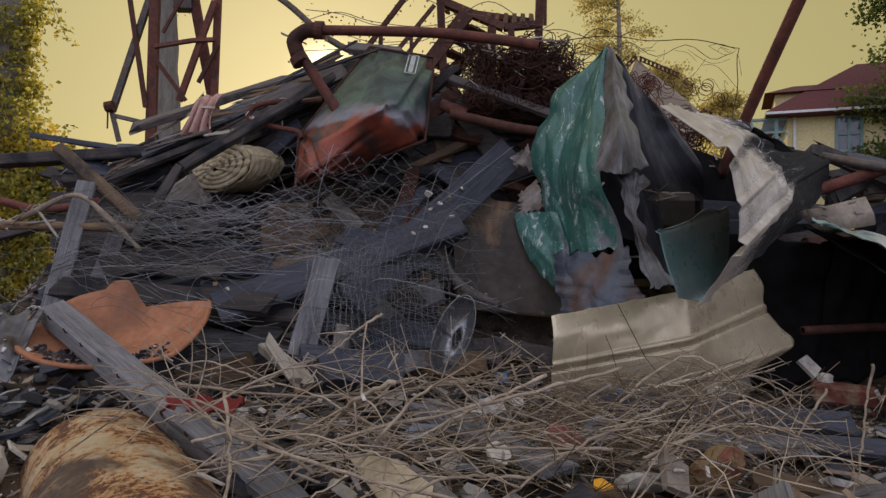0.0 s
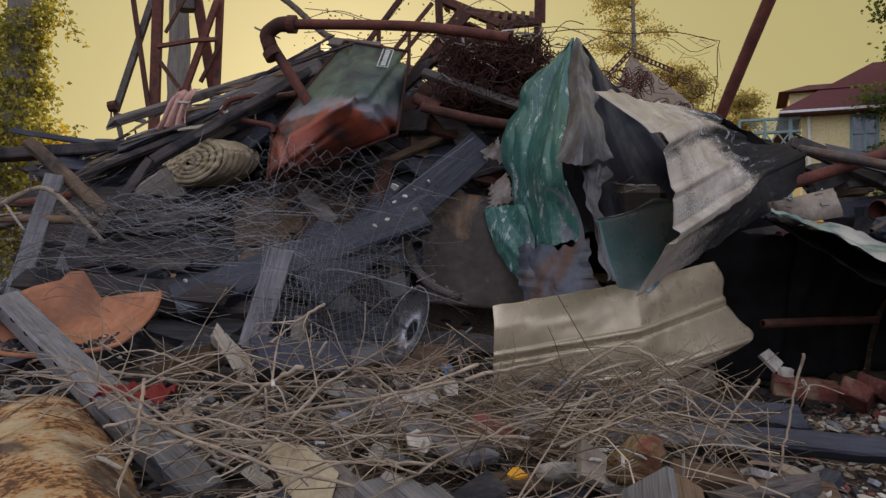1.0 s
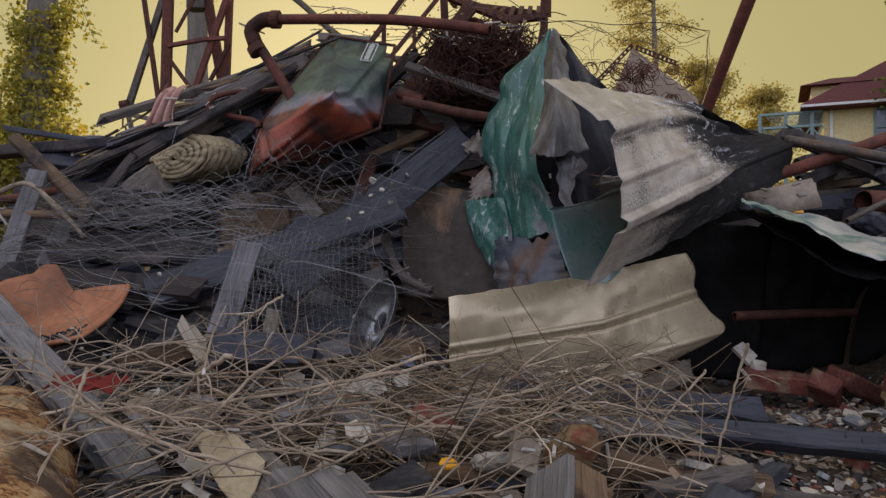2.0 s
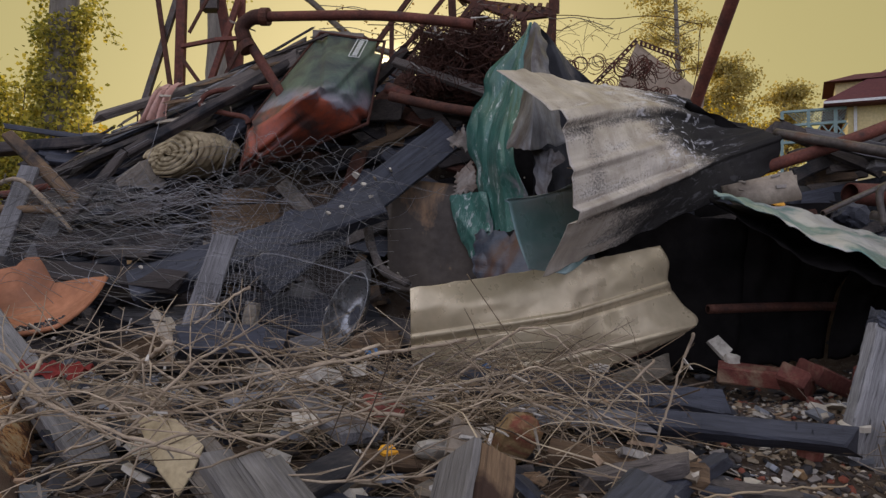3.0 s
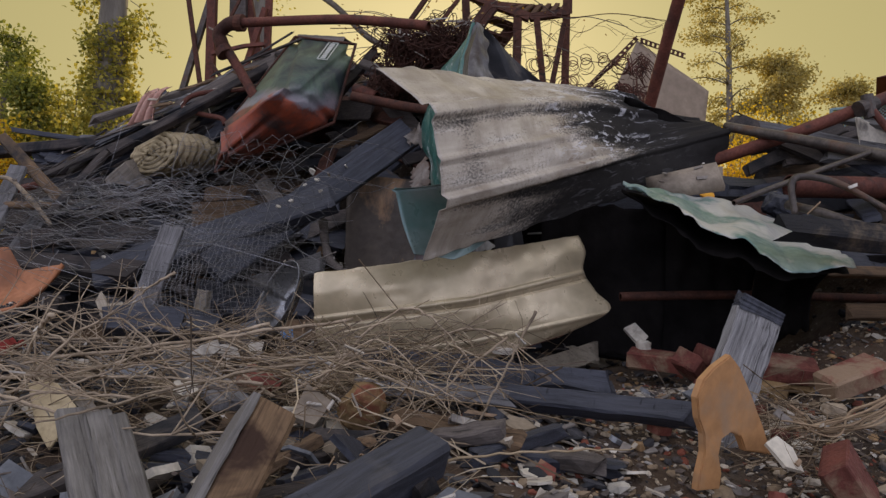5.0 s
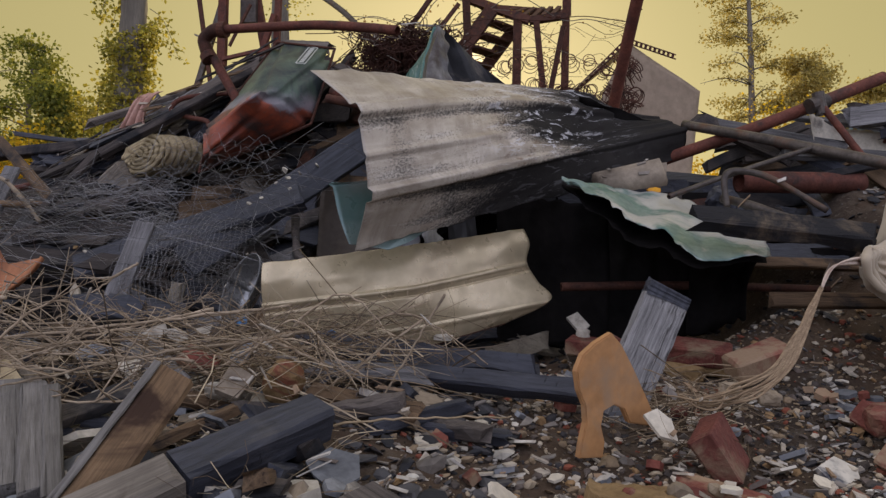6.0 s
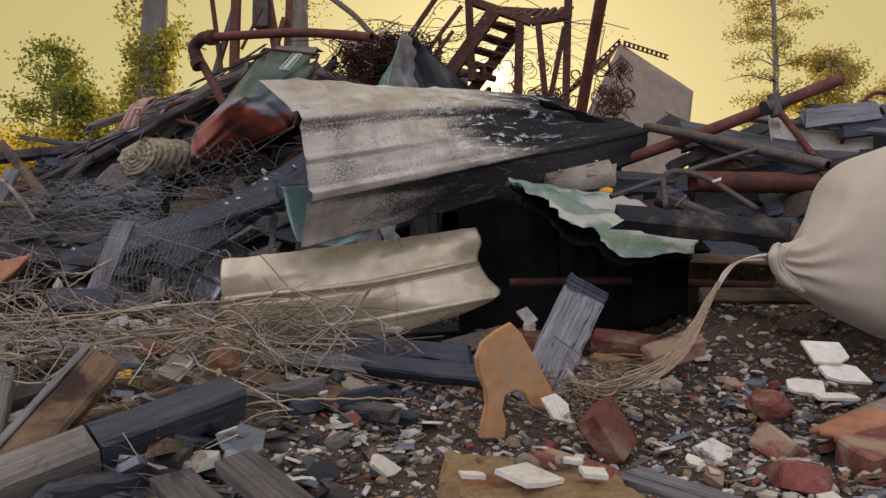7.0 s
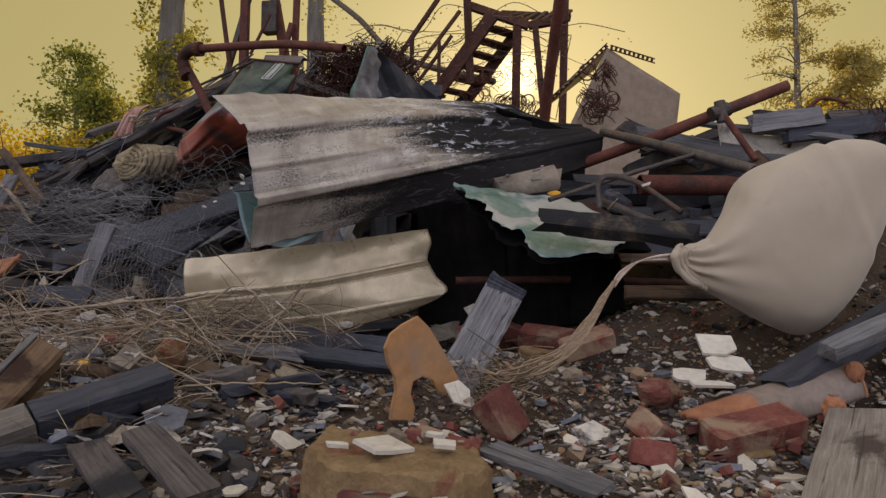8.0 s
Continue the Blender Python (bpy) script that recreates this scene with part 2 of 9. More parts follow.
def green_sheet():
    """Green enamelled sheet, scratched white on its creases, burnt to bare grey in parts."""
    g = Net("green_enamel_sheet", 0.34, 0.1, 0.6)
    v = g.shifted()
    n = g.noise(v, 6, 6, 0.65, 0.5)
    c = g.mix(g.ramp(n, (0.3, 0.0), (0.7, 1.0)), (0.020, 0.080, 0.062), (0.058, 0.175, 0.135))
    scr = g.noise(g.shifted((5, 5, 2.4)), 3.2, 8, 0.75, 0.4)
    c = g.mix(g.ramp(scr, (0.582, 0.0), (0.605, 0.9)), c, (0.46, 0.50, 0.47))
    # thin lines: scratches, plus crease highlights and crease shade put into the colour
    for k in (0, 1):
        ln = g.noise(g.shifted(((5, 5, 1.2), (2, 2, 4))[k]), 2.6, 5, 0.6, 0.9)
        c = g.mix(g.math("MULTIPLY", g.ramp(ln, (0.476, 0.0), (0.482, 1.0), (0.488, 0.0)), 0.7), c, ((0.40, 0.48, 0.46), (0.012, 0.03, 0.025))[k])
    side = g.math("ADD", g.math("MULTIPLY", g.axis(g.co, 0), 1.1), g.math("MULTIPLY", g.axis(g.co, 2), -0.42))
    burn = g.math("ADD", g.math("MULTIPLY", g.noise(v, 4.2, 6, 0.6, 0.7), 0.9), side)
    c = g.mix(g.ramp(burn, (0.74, 0.0), (0.81, 1.0)), c, g.mix(g.ramp(g.noise(v, 9, 6, 0.7), (0.4, 0.0), (0.65, 1.0)), (0.11, 0.11, 0.125), (0.26, 0.25, 0.25)))
    c = g.mix(g.ramp(g.noise(v, 11, 6, 0.7, 1.0), (0.66, 0.0), (0.71, 0.8)), c, (0.10, 0.05, 0.03))
    g.bump(n, 0.2, 0.01)
    return g.done(c, g.ramp(burn, (0.72, 0.30), (0.82, 0.6)))


M["green"] = green_sheet()
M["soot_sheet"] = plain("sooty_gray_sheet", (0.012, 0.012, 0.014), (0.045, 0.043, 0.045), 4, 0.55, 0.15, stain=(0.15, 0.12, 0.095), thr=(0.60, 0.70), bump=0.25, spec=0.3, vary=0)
M["scrap_sheet"] = plain("rusty_cream_sheet", (0.18, 0.15, 0.12), (0.30, 0.26, 0.22), 9, 0.6, 0.1, stain=(0.14, 0.075, 0.04), thr=(0.46, 0.58), bump=0.3)
M["foot_sheet"] = plain("burnt_blue_gray_sheet", (0.05, 0.06, 0.078), (0.135, 0.145, 0.165), 5, 0.45, 0.2, stain=(0.10, 0.05, 0.03), thr=(0.50, 0.62), bump=0.3, vary=0)
M["gray_sheet"] = plain("burnt_gray_sheet", (0.065, 0.066, 0.074), (0.22, 0.21, 0.20), 6, 0.42, 0.25, stain=(0.040, 0.028, 0.022), thr=(0.46, 0.60), bump=0.25, stretch=(1.5, 1.5, 0.6))
M["teal"] = plain("worn_green_sheet_back", (0.07, 0.165, 0.15), (0.18, 0.25, 0.24), 3, 0.34, 0.15, stain=(0.27, 0.28, 0.27), thr=(0.38, 0.58), bump=0.12, spec=0.6, vary=0)
M["beige"] = plain("beige_coated_sheet", (0.47, 0.375, 0.225), (0.60, 0.49, 0.315), 2.5, 0.33, 0.35, stain=(0.34, 0.26, 0.17), thr=(0.56, 0.78), bump=0.08, spec=0.6, vary=0)
M["cabinet"] = plain("stained_beige_enamel", (0.24, 0.175, 0.115), (0.34, 0.255, 0.175), 2.5, 0.5, 0.1, stain=(0.15, 0.10, 0.065), thr=(0.55, 0.7), bump=0.15, vary=0)
M["torn"] = plain("faded_pale_green_sheet", (0.06, 0.15, 0.125), (0.20, 0.26, 0.23), 6, 0.4, 0.1, stain=(0.38, 0.37, 0.33), thr=(0.45, 0.53), bump=0.2, spec=0.4, vary=0)
# near-black for sooty scraps, and for the sheets that stand in for shade
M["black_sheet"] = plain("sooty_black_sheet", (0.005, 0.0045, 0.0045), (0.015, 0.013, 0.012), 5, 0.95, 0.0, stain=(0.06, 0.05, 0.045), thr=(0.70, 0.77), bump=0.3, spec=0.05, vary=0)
M["brown_sheet"] = plain("rusted_brown_sheet", (0.035, 0.026, 0.02), (0.075, 0.055, 0.038), 4, 0.6, 0.2, stain=(0.26, 0.15, 0.075), thr=(0.60, 0.70), bump=0.3, vary=0)
M["rust"] = plain("rusty_red_steel", (0.085, 0.030, 0.020), (0.175, 0.055, 0.034), 14, 0.75, 0.25, stain=(0.045, 0.028, 0.022), thr=(0.55, 0.68), bump=0.4)
M["rust_dark"] = plain("dark_rusted_steel", (0.05, 0.022, 0.015), (0.12, 0.045, 0.026), 18, 0.8, 0.3, stain=(0.02, 0.015, 0.013), bump=0.4)
M["steel"] = plain("dull_gray_steel", (0.055, 0.045, 0.04), (0.14, 0.115, 0.095), 14, 0.55, 0.5, stain=(0.12, 0.06, 0.035), thr=(0.55, 0.7), bump=0.3)
M["wire"] = plain("dull_wire", (0.15, 0.147, 0.148), (0.30, 0.29, 0.285), 20, 0.55, 0.5, stain=(0.10, 0.06, 0.04), bump=0.1)
M["bright"] = plain("dull_zinc", (0.22, 0.22, 0.22), (0.42, 0.41, 0.39), 6, 0.3, 0.7, stain=(0.05, 0.045, 0.04), thr=(0.5, 0.62), bump=0.1, vary=0)


def tray_paint():
    """A wheelbarrow pan: green enamel above, burnt to rust on the floor, a chalky band between."""
    g = Net("burnt_tray_enamel", 0.5, 0.15, 0.5)
    v = g.shifted()
    n, f = g.noise(v, 7, 6, 0.65, 0.6), g.noise(v, 30, 5, 0.7)
    green = g.mix(g.ramp(g.noise(g.shifted((1, 1, 0.5)), 6, 6, 0.65, 0.8), (0.38, 0.0), (0.62, 1.0)), (0.022, 0.032, 0.036), (0.085, 0.125, 0.085))
    red = g.mix(g.ramp(n, (0.38, 0.0), (0.66, 1.0)), (0.30, 0.060, 0.024), (0.11, 0.030, 0.02))
    red = g.mix(g.ramp(g.noise(v, 4, 5, 0.6, 0.6), (0.47, 0.0), (0.60, 0.9)), red, (0.040, 0.026, 0.022))
    along = g.math("ADD", g.axis(g.co, 2), g.math("MULTIPLY", g.math("SUBTRACT", n, 0.5), 0.16))
    c = g.mix(g.ramp(along, (0.325, 0.0), (0.355, 0.8)), red, (0.22, 0.22, 0.24))
    c = g.mix(g.ramp(along, (0.37, 0.0), (0.44, 1.0)), c, green)
    c = g.mix(g.ramp(f, (0.52, 0.0), (0.72, 0.55)), c, (0.07, 0.06, 0.055))
    g.bump(f, 0.3, 0.005)
    return g.done(c)


M["tray"] = tray_paint()
M["ink"] = plain("pale_print", (0.55, 0.55, 0.50), (0.65, 0.65, 0.6), 30, 0.6, bump=0.05, vary=0)
M["terracotta"] = plain("terracotta", (0.30, 0.115, 0.05), (0.42, 0.175, 0.085), 7, 0.8, stain=(0.17, 0.075, 0.04), thr=(0.50, 0.70), bump=0.3)
M["tan"] = plain("tan_glazed_tile", (0.40, 0.195, 0.075), (0.47, 0.245, 0.10), 5, 0.55, stain=(0.28, 0.20, 0.13), thr=(0.62, 0.75), bump=0.1, vary=0)
M["brick"] = plain("red_brick", (0.12, 0.034, 0.024), (0.23, 0.068, 0.045), 14, 0.85, stain=(0.25, 0.165, 0.10), thr=(0.50, 0.60), bump=0.8, vary=0.4)
M["pale_slab"] = plain("pale_weathered_slab", (0.21, 0.165, 0.12), (0.33, 0.27, 0.20), 9, 0.85, stain=(0.15, 0.12, 0.09), thr=(0.54, 0.68), bump=0.4, vary=0)
M["sandstone"] = plain("yellow_sandy_mortar", (0.20, 0.12, 0.048), (0.34, 0.22, 0.10), 13, 0.9, stain=(0.20, 0.06, 0.035), thr=(0.55, 0.64), bump=1.0)
M["clay_outer"] = plain("grey_brown_fired_clay", (0.17, 0.125, 0.095), (0.27, 0.205, 0.16), 6, 0.5, stain=(0.30, 0.14, 0.07), thr=(0.62, 0.74), bump=0.15, vary=0)
M["ceramic"] = plain("white_ceramic", (0.52, 0.455, 0.35), (0.68, 0.61, 0.49), 9, 0.45, stain=(0.30, 0.26, 0.20), thr=(0.60, 0.72), bump=0.15, vary=0.2)
M["plaster"] = plain("pale_plaster", (0.42, 0.37, 0.29), (0.62, 0.56, 0.46), 12, 0.9, stain=(0.16, 0.14, 0.12), thr=(0.56, 0.68), bump=0.5, vary=0.3)
M["stone"] = plain("tan_stone", (0.22, 0.17, 0.115), (0.36, 0.28, 0.19), 9, 0.85, stain=(0.10, 0.09, 0.08), bump=0.6, vary=0.4)
M["slate"] = plain("gray_chip", (0.13, 0.135, 0.145), (0.26, 0.265, 0.275), 12, 0.7, stain=(0.05, 0.05, 0.055), bump=0.4, vary=0.4)


def canvas():
    g = Net("cotton_canvas", 0.9, 0.0, 0.15)
    g.b.inputs["Sheen Weight"].default_value = 0.2
    v = g.shifted()
    n = g.noise(v, 3.0, 5, 0.6)
    c = g.mix(g.ramp(n, (0.3, 0.0), (0.7, 1.0)), (0.37, 0.30, 0.21), (0.45, 0.37, 0.265))
    c = g.mix(g.ramp(g.noise(v, 5.0, 5, 0.7, 0.5), (0.62, 0.0), (0.8, 0.55)), c, (0.34, 0.25, 0.16))
    wv = g.n.new("ShaderNodeTexWave")
    wv.inputs["Scale"].default_value = 130
    g.l.new(g.co, wv.inputs["Vector"])
    g.bump(g.math("ADD", wv.outputs["Fac"], g.math("MULTIPLY", n, 3.0)), 0.12, 0.004)
    return g.done(c)


M["canvas"] = canvas()
M["band"] = plain("pinkish_webbing", (0.50, 0.36, 0.28), (0.62, 0.52, 0.42), 14, 0.9, stain=(0.55, 0.25, 0.17), thr=(0.55, 0.68), bump=0.3, vary=0)
M["strap"] = plain("frayed_strap", (0.20, 0.13, 0.075), (0.40, 0.29, 0.175), 12, 0.9, bump=0.4, stretch=(1, 1, 6), vary=0)
M["rug"] = plain("cream_quilted_cloth", (0.37, 0.29, 0.165), (0.53, 0.43, 0.27), 16, 0.95, stain=(0.15, 0.11, 0.07), thr=(0.6, 0.72), bump=0.7, spec=0.1, vary=0)
M["pink"] = plain("dusty_pink_cloth", (0.40, 0.22, 0.17), (0.50, 0.31, 0.25), 10, 0.95, bump=0.4, spec=0.1, vary=0)
M["red_cloth"] = plain("dark_red_cloth", (0.16, 0.025, 0.022), (0.24, 0.045, 0.035), 14, 0.95, bump=0.5, spec=0.1, vary=0)
M["twig"] = plain("dry_twig", (0.25, 0.18, 0.10), (0.40, 0.30, 0.185), 12, 0.85, bump=0.3, stretch=(1, 1, 1))
M["branch"] = plain("bare_gray_branch", (0.24, 0.175, 0.11), (0.46, 0.36, 0.25), 18, 0.85, stain=(0.15, 0.11, 0.075), bump=0.4)


def barrel_paint():
    g = Net("flaking_yellow_enamel", 0.6, 0.15, 0.4)
    v = g.shifted()
    n = g.math("ADD", g.math("MULTIPLY", g.noise(v, 55, 6, 0.75, 0.2), 0.5), g.math("MULTIPLY", g.noise(v, 9, 6, 0.7, 0.3), 0.5))
    c = g.mix(g.ramp(g.noise(v, 6, 4), (0.3, 0.0), (0.7, 1.0)), (0.38, 0.28, 0.15), (0.50, 0.41, 0.27))
    c = g.mix(g.ramp(n, (0.44, 0.0), (0.52, 0.9)), c, (0.36, 0.145, 0.030))
    c = g.mix(g.ramp(n, (0.515, 0.0), (0.54, 1.0)), c, (0.085, 0.03, 0.018))
    c = g.mix(g.ramp(g.noise(v, 3.0, 6, 0.65, 0.4), (0.52, 0.0), (0.62, 0.9)), c, (0.055, 0.035, 0.028))
    g.bump(n, 0.5, 0.008)
    return g.done(c)


M["barrel"] = barrel_paint()


def litter(name, stops, scale=40, rough=0.85, bump=0.5):
    """Loose small pieces, a colour for each island."""
    g = Net(name, rough, 0.0, 0.35)
    r = g.n.new("ShaderNodeValToRGB")
    r.color_ramp.interpolation = "CONSTANT"
    el = r.color_ramp.elements
    for k, (pos, col) in enumerate(stops):
        e = el[k] if k < 2 else el.new(pos)
        e.position, e.color = pos, (*col, 1)
    g.l.new(g.island(), r.inputs[0])
    n = g.noise(g.co, scale, 4)
    c = g.mix(g.ramp(n, (0.35, 0.0), (0.7, 0.7)), r.outputs[0], g.mix(0.6, r.outputs[0], (0.02, 0.018, 0.016)))
    g.bump(n, bump, 0.006)
    return g.done(c)


M["gravel"] = litter("mixed_gravel", ((0.0, (0.07, 0.055, 0.045)), (0.12, (0.26, 0.185, 0.11)), (0.32, (0.13, 0.10, 0.08)), (0.44, (0.42, 0.33, 0.22)),
                                      (0.57, (0.18, 0.155, 0.135)), (0.64, (0.23, 0.065, 0.035)), (0.72, (0.04, 0.036, 0.036)), (0.84, (0.55, 0.47, 0.36)), (0.92, (0.33, 0.20, 0.09))))
M["ash"] = litter("ash_and_splinters", ((0.0, (0.022, 0.022, 0.025)), (0.34, (0.07, 0.066, 0.066)), (0.56, (0.042, 0.034, 0.03)), (0.76, (0.16, 0.135, 0.11)), (0.82, (0.018, 0.018, 0.02)), (0.93, (0.42, 0.38, 0.31))))
M["straw"] = litter("dry_straw", ((0.0, (0.28, 0.20, 0.12)), (0.3, (0.15, 0.10, 0.055)), (0.58, (0.48, 0.375, 0.24)), (0.80, (0.10, 0.07, 0.045))), 20, 0.8, 0.2)


def earth():
    g = Net("burnt_earth", 0.95, 0.0, 0.2)
    a, b, f = g.noise(g.co, 1.3, 6, 0.6), g.noise(g.co, 9, 6, 0.65), g.noise(g.co, 55, 4, 0.7)
    c = g.mix(g.ramp(a, (0.35, 0.0), (0.65, 1.0)), (0.040, 0.029, 0.021), (0.105, 0.066, 0.040))
    c = g.mix(g.ramp(b, (0.5, 0.0), (0.72, 0.8)), c, (0.12, 0.095, 0.07))
    c = g.mix(g.ramp(f, (0.60, 0.0), (0.70, 0.7)), c, (0.24, 0.21, 0.17))
    far = g.n.new("ShaderNodeVectorMath")
    far.operation = "LENGTH"
    g.l.new(g.co, far.inputs[0])
    c = g.mix(g.ramp(g.math("MULTIPLY", far.outputs["Value"], 0.02), (0.16, 0.0), (0.24, 1.0)), c, g.mix(g.ramp(b, (0.35, 0.0), (0.65, 1.0)), (0.06, 0.065, 0.022), (0.16, 0.13, 0.05)))
    g.bump(g.math("ADD", b, f), 0.8, 0.02)
    return g.done(c)


M["earth"] = earth()


def foliage(name, dark, light, trans, share=0.35):
    """Leaves, some darker and some lighter, which let sunlight through."""
    m = bpy.data.materials.new(name)
    m.use_nodes = True
    n, l = m.node_tree.nodes, m.node_tree.links
    n.clear()
    out, mixer = n.new("ShaderNodeOutputMaterial"), n.new("ShaderNodeMixShader")
    dif, tra, geo, rmp = n.new("ShaderNodeBsdfDiffuse"), n.new("ShaderNodeBsdfTranslucent"), n.new("ShaderNodeNewGeometry"), n.new("ShaderNodeValToRGB")
    rmp.color_ramp.elements[0].color, rmp.color_ramp.elements[1].color = (*dark, 1), (*light, 1)
    l.new(geo.outputs["Random Per Island"], rmp.inputs[0])
    l.new(rmp.outputs[0], dif.inputs["Color"])
    tint = n.new("ShaderNodeMix")
    tint.data_type, tint.blend_type = "RGBA", "MULTIPLY"
    tint.inputs["Factor"].default_value = 1.0
    l.new(rmp.outputs[0], tint.inputs["A"])
    tint.inputs["B"].default_value = (*trans, 1)
    l.new(tint.outputs["Result"], tra.inputs["Color"])
    mixer.inputs[0].default_value = share
    l.new(dif.outputs[0], mixer.inputs[1])
    l.new(tra.outputs[0], mixer.inputs[2])
    l.new(mixer.outputs[0], out.inputs[0])
    return m


M["leaf_green"] = foliage("green_leaves", (0.06, 0.08, 0.03), (0.20, 0.215, 0.075), (2.6, 2.3, 1.0), 0.5)
M["leaf_oak"] = foliage("oak_leaves", (0.045, 0.068, 0.03), (0.12, 0.145, 0.055), (2.4, 2.2, 1.0), 0.4)
M["leaf_ivy"] = foliage("ivy_leaves", (0.085, 0.095, 0.035), (0.35, 0.32, 0.10), (2.6, 2.3, 1.0), 0.55)
M["leaf_yellow"] = foliage("yellow_autumn_leaves", (0.26, 0.21, 0.035), (0.54, 0.40, 0.06), (2.2, 1.9, 0.6), 0.6)
# distance haze put into the leaf colour: paler than the leaves are
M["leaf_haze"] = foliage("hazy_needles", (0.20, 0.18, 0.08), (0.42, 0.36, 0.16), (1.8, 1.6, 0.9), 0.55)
M["leaf_dry"] = foliage("dry_leaves", (0.12, 0.075, 0.03), (0.22, 0.15, 0.06), (2.2, 1.8, 0.9), 0.4)
M["bark"] = plain("bark", (0.12, 0.10, 0.08), (0.24, 0.21, 0.17), 6, 0.95, bump=0.9, stretch=(1, 1, 0.15), vary=0.2)
M["house_wall"] = plain("yellow_painted_siding", (0.64, 0.51, 0.24), (0.72, 0.59, 0.31), 2, 0.8, bump=0.1, vary=0)
M["roof_red"] = plain("dark_red_shingles", (0.085, 0.022, 0.024), (0.13, 0.035, 0.036), 10, 0.9, bump=0.5, vary=0)
M["trim_teal"] = plain("teal_painted_wood", (0.16, 0.23, 0.22), (0.22, 0.30, 0.28), 6, 0.7, bump=0.1, vary=0)
M["white_paint"] = plain("white_paint", (0.60, 0.58, 0.54), (0.72, 0.70, 0.66), 6, 0.7, bump=0.1, vary=0)
M["pane"] = plain("window_glass_dark", (0.03, 0.035, 0.035), (0.05, 0.055, 0.05), 3, 0.08, 0.0, bump=0.0, spec=0.8, vary=0)
M["yellow_plastic"] = plain("orange_scrap", (0.75, 0.30, 0.02), (0.85, 0.42, 0.03), 20, 0.5, bump=0.1, vary=0)
M["blue_plastic"] = plain("blue_scrap", (0.03, 0.14, 0.32), (0.05, 0.20, 0.42), 20, 0.4, bump=0.1, vary=0)

# ---- building helpers ----
def V(*a):
    return Vector(a)


def nz(p, f=1.0, s=0.0):
    return noise.noise(Vector((p[0] * f + s, p[1] * f - s * 0.7, p[2] * f + s * 1.3)))


def hill(x, y):
    """Height of the heap of rubble over the plain ground."""
    def st(v, a, b):
        k = min(1, max(0, (v - a) / (b - a)))
        return k * k * (3 - 2 * k)
    y0 = 2.95 + 0.25 * math.exp(-((x - 1.55) / 0.5) ** 2) - 0.95 * st(x, 1.9, 2.6) - 0.35 * st(-x, 1.0, 1.8)
    top = 0.80 + 0.72 * math.exp(-((x + 0.15) / 1.0) ** 2) + 0.12 * math.exp(-((x - 3.4) / 0.8) ** 2)
    edge = (1 - st(x, 4.5, 7.0)) * (1 - st(-x, 1.75, 2.7))
    front = 0.04 + 0.18 * st(y, -0.2, 2.3) - 0.034 * st(x, 1.0, 1.5) * math.exp(-((y - 1.45) / 0.5) ** 2) + 0.24 * math.exp(-((x - 2.12) / 0.34) ** 2 - ((y - 2.62) / 0.30) ** 2)
    back = 1 - st(y, 4.9, 7.5)
    body = top * st(y, y0, y0 + 1.75)
    n = 0.05 * nz((x, y, 0), 1.7, 3.1) + 0.025 * nz((x, y, 0), 5.0, 8.0)
    return (front + body) * back * edge + n * back * edge


def part(name, bm, material, parent=None, label="", smooth=False):
    """Links a bmesh, in world places, as one mesh object, under its thing if one is given."""
    me = bpy.data.meshes.new(name)
    if smooth:
        for f in bm.faces:
            f.smooth = True
    bm.normal_update()
    bm.to_mesh(me)
    bm.free()
    me.materials.append(material)
    ob = new(name, me)
    if parent is not None:
        ob.parent = parent
        ob.matrix_parent_inverse = Matrix.Translation(-root_of(parent))
    if label:
        ob["label"] = label
    return ob


ROOTS = {}


def root_of(ob):
    """Where the origin of a thing or part stands."""
    return ROOTS.get(ob.name, Vector((0, 0, 0)))


def root(name, base, label, category, group="", kind=""):
    ob = new(name)
    ob.empty_display_size = 0.1
    ob.location = base
    ROOTS[ob.name] = Vector(base)
    return tagged(ob, label, category, group, kind)


def single(name, bm, material, label, category, group="", kind="", smooth=False, centre=True):
    """A thing of one mesh, its origin at the middle of its base."""
    if centre and bm.verts:
        lo = Vector([min(v.co[k] for v in bm.verts) for k in range(3)])
        hi = Vector([max(v.co[k] for v in bm.verts) for k in range(3)])
        base = Vector(((lo.x + hi.x) / 2, (lo.y + hi.y) / 2, lo.z))
        bmesh.ops.translate(bm, verts=bm.verts, vec=-base)
        ob = part(name, bm, material, smooth=smooth)
        ob.location = base
    else:
        ob = part(name, bm, material, smooth=smooth)
    return tagged(ob, label, category, group, kind)


def spline(pts, n):
    """n + 1 places along a smooth curve through pts."""
    pts = [Vector(p) for p in pts]
    if len(pts) == 2:
        return [pts[0].lerp(pts[1], k / n) for k in range(n + 1)]
    out = []
    for k in range(n + 1):
        u = k / n * (len(pts) - 1)
        i = min(int(u), len(pts) - 2)
        f = u - i
        a, b, c, d = pts[max(i - 1, 0)], pts[i], pts[i + 1], pts[min(i + 2, len(pts) - 1)]
        out.append(0.5 * ((2 * b) + (c - a) * f + (2 * a - 5 * b + 4 * c - d) * f * f + (3 * b - a - 3 * c + d) * f ** 3))
    return out


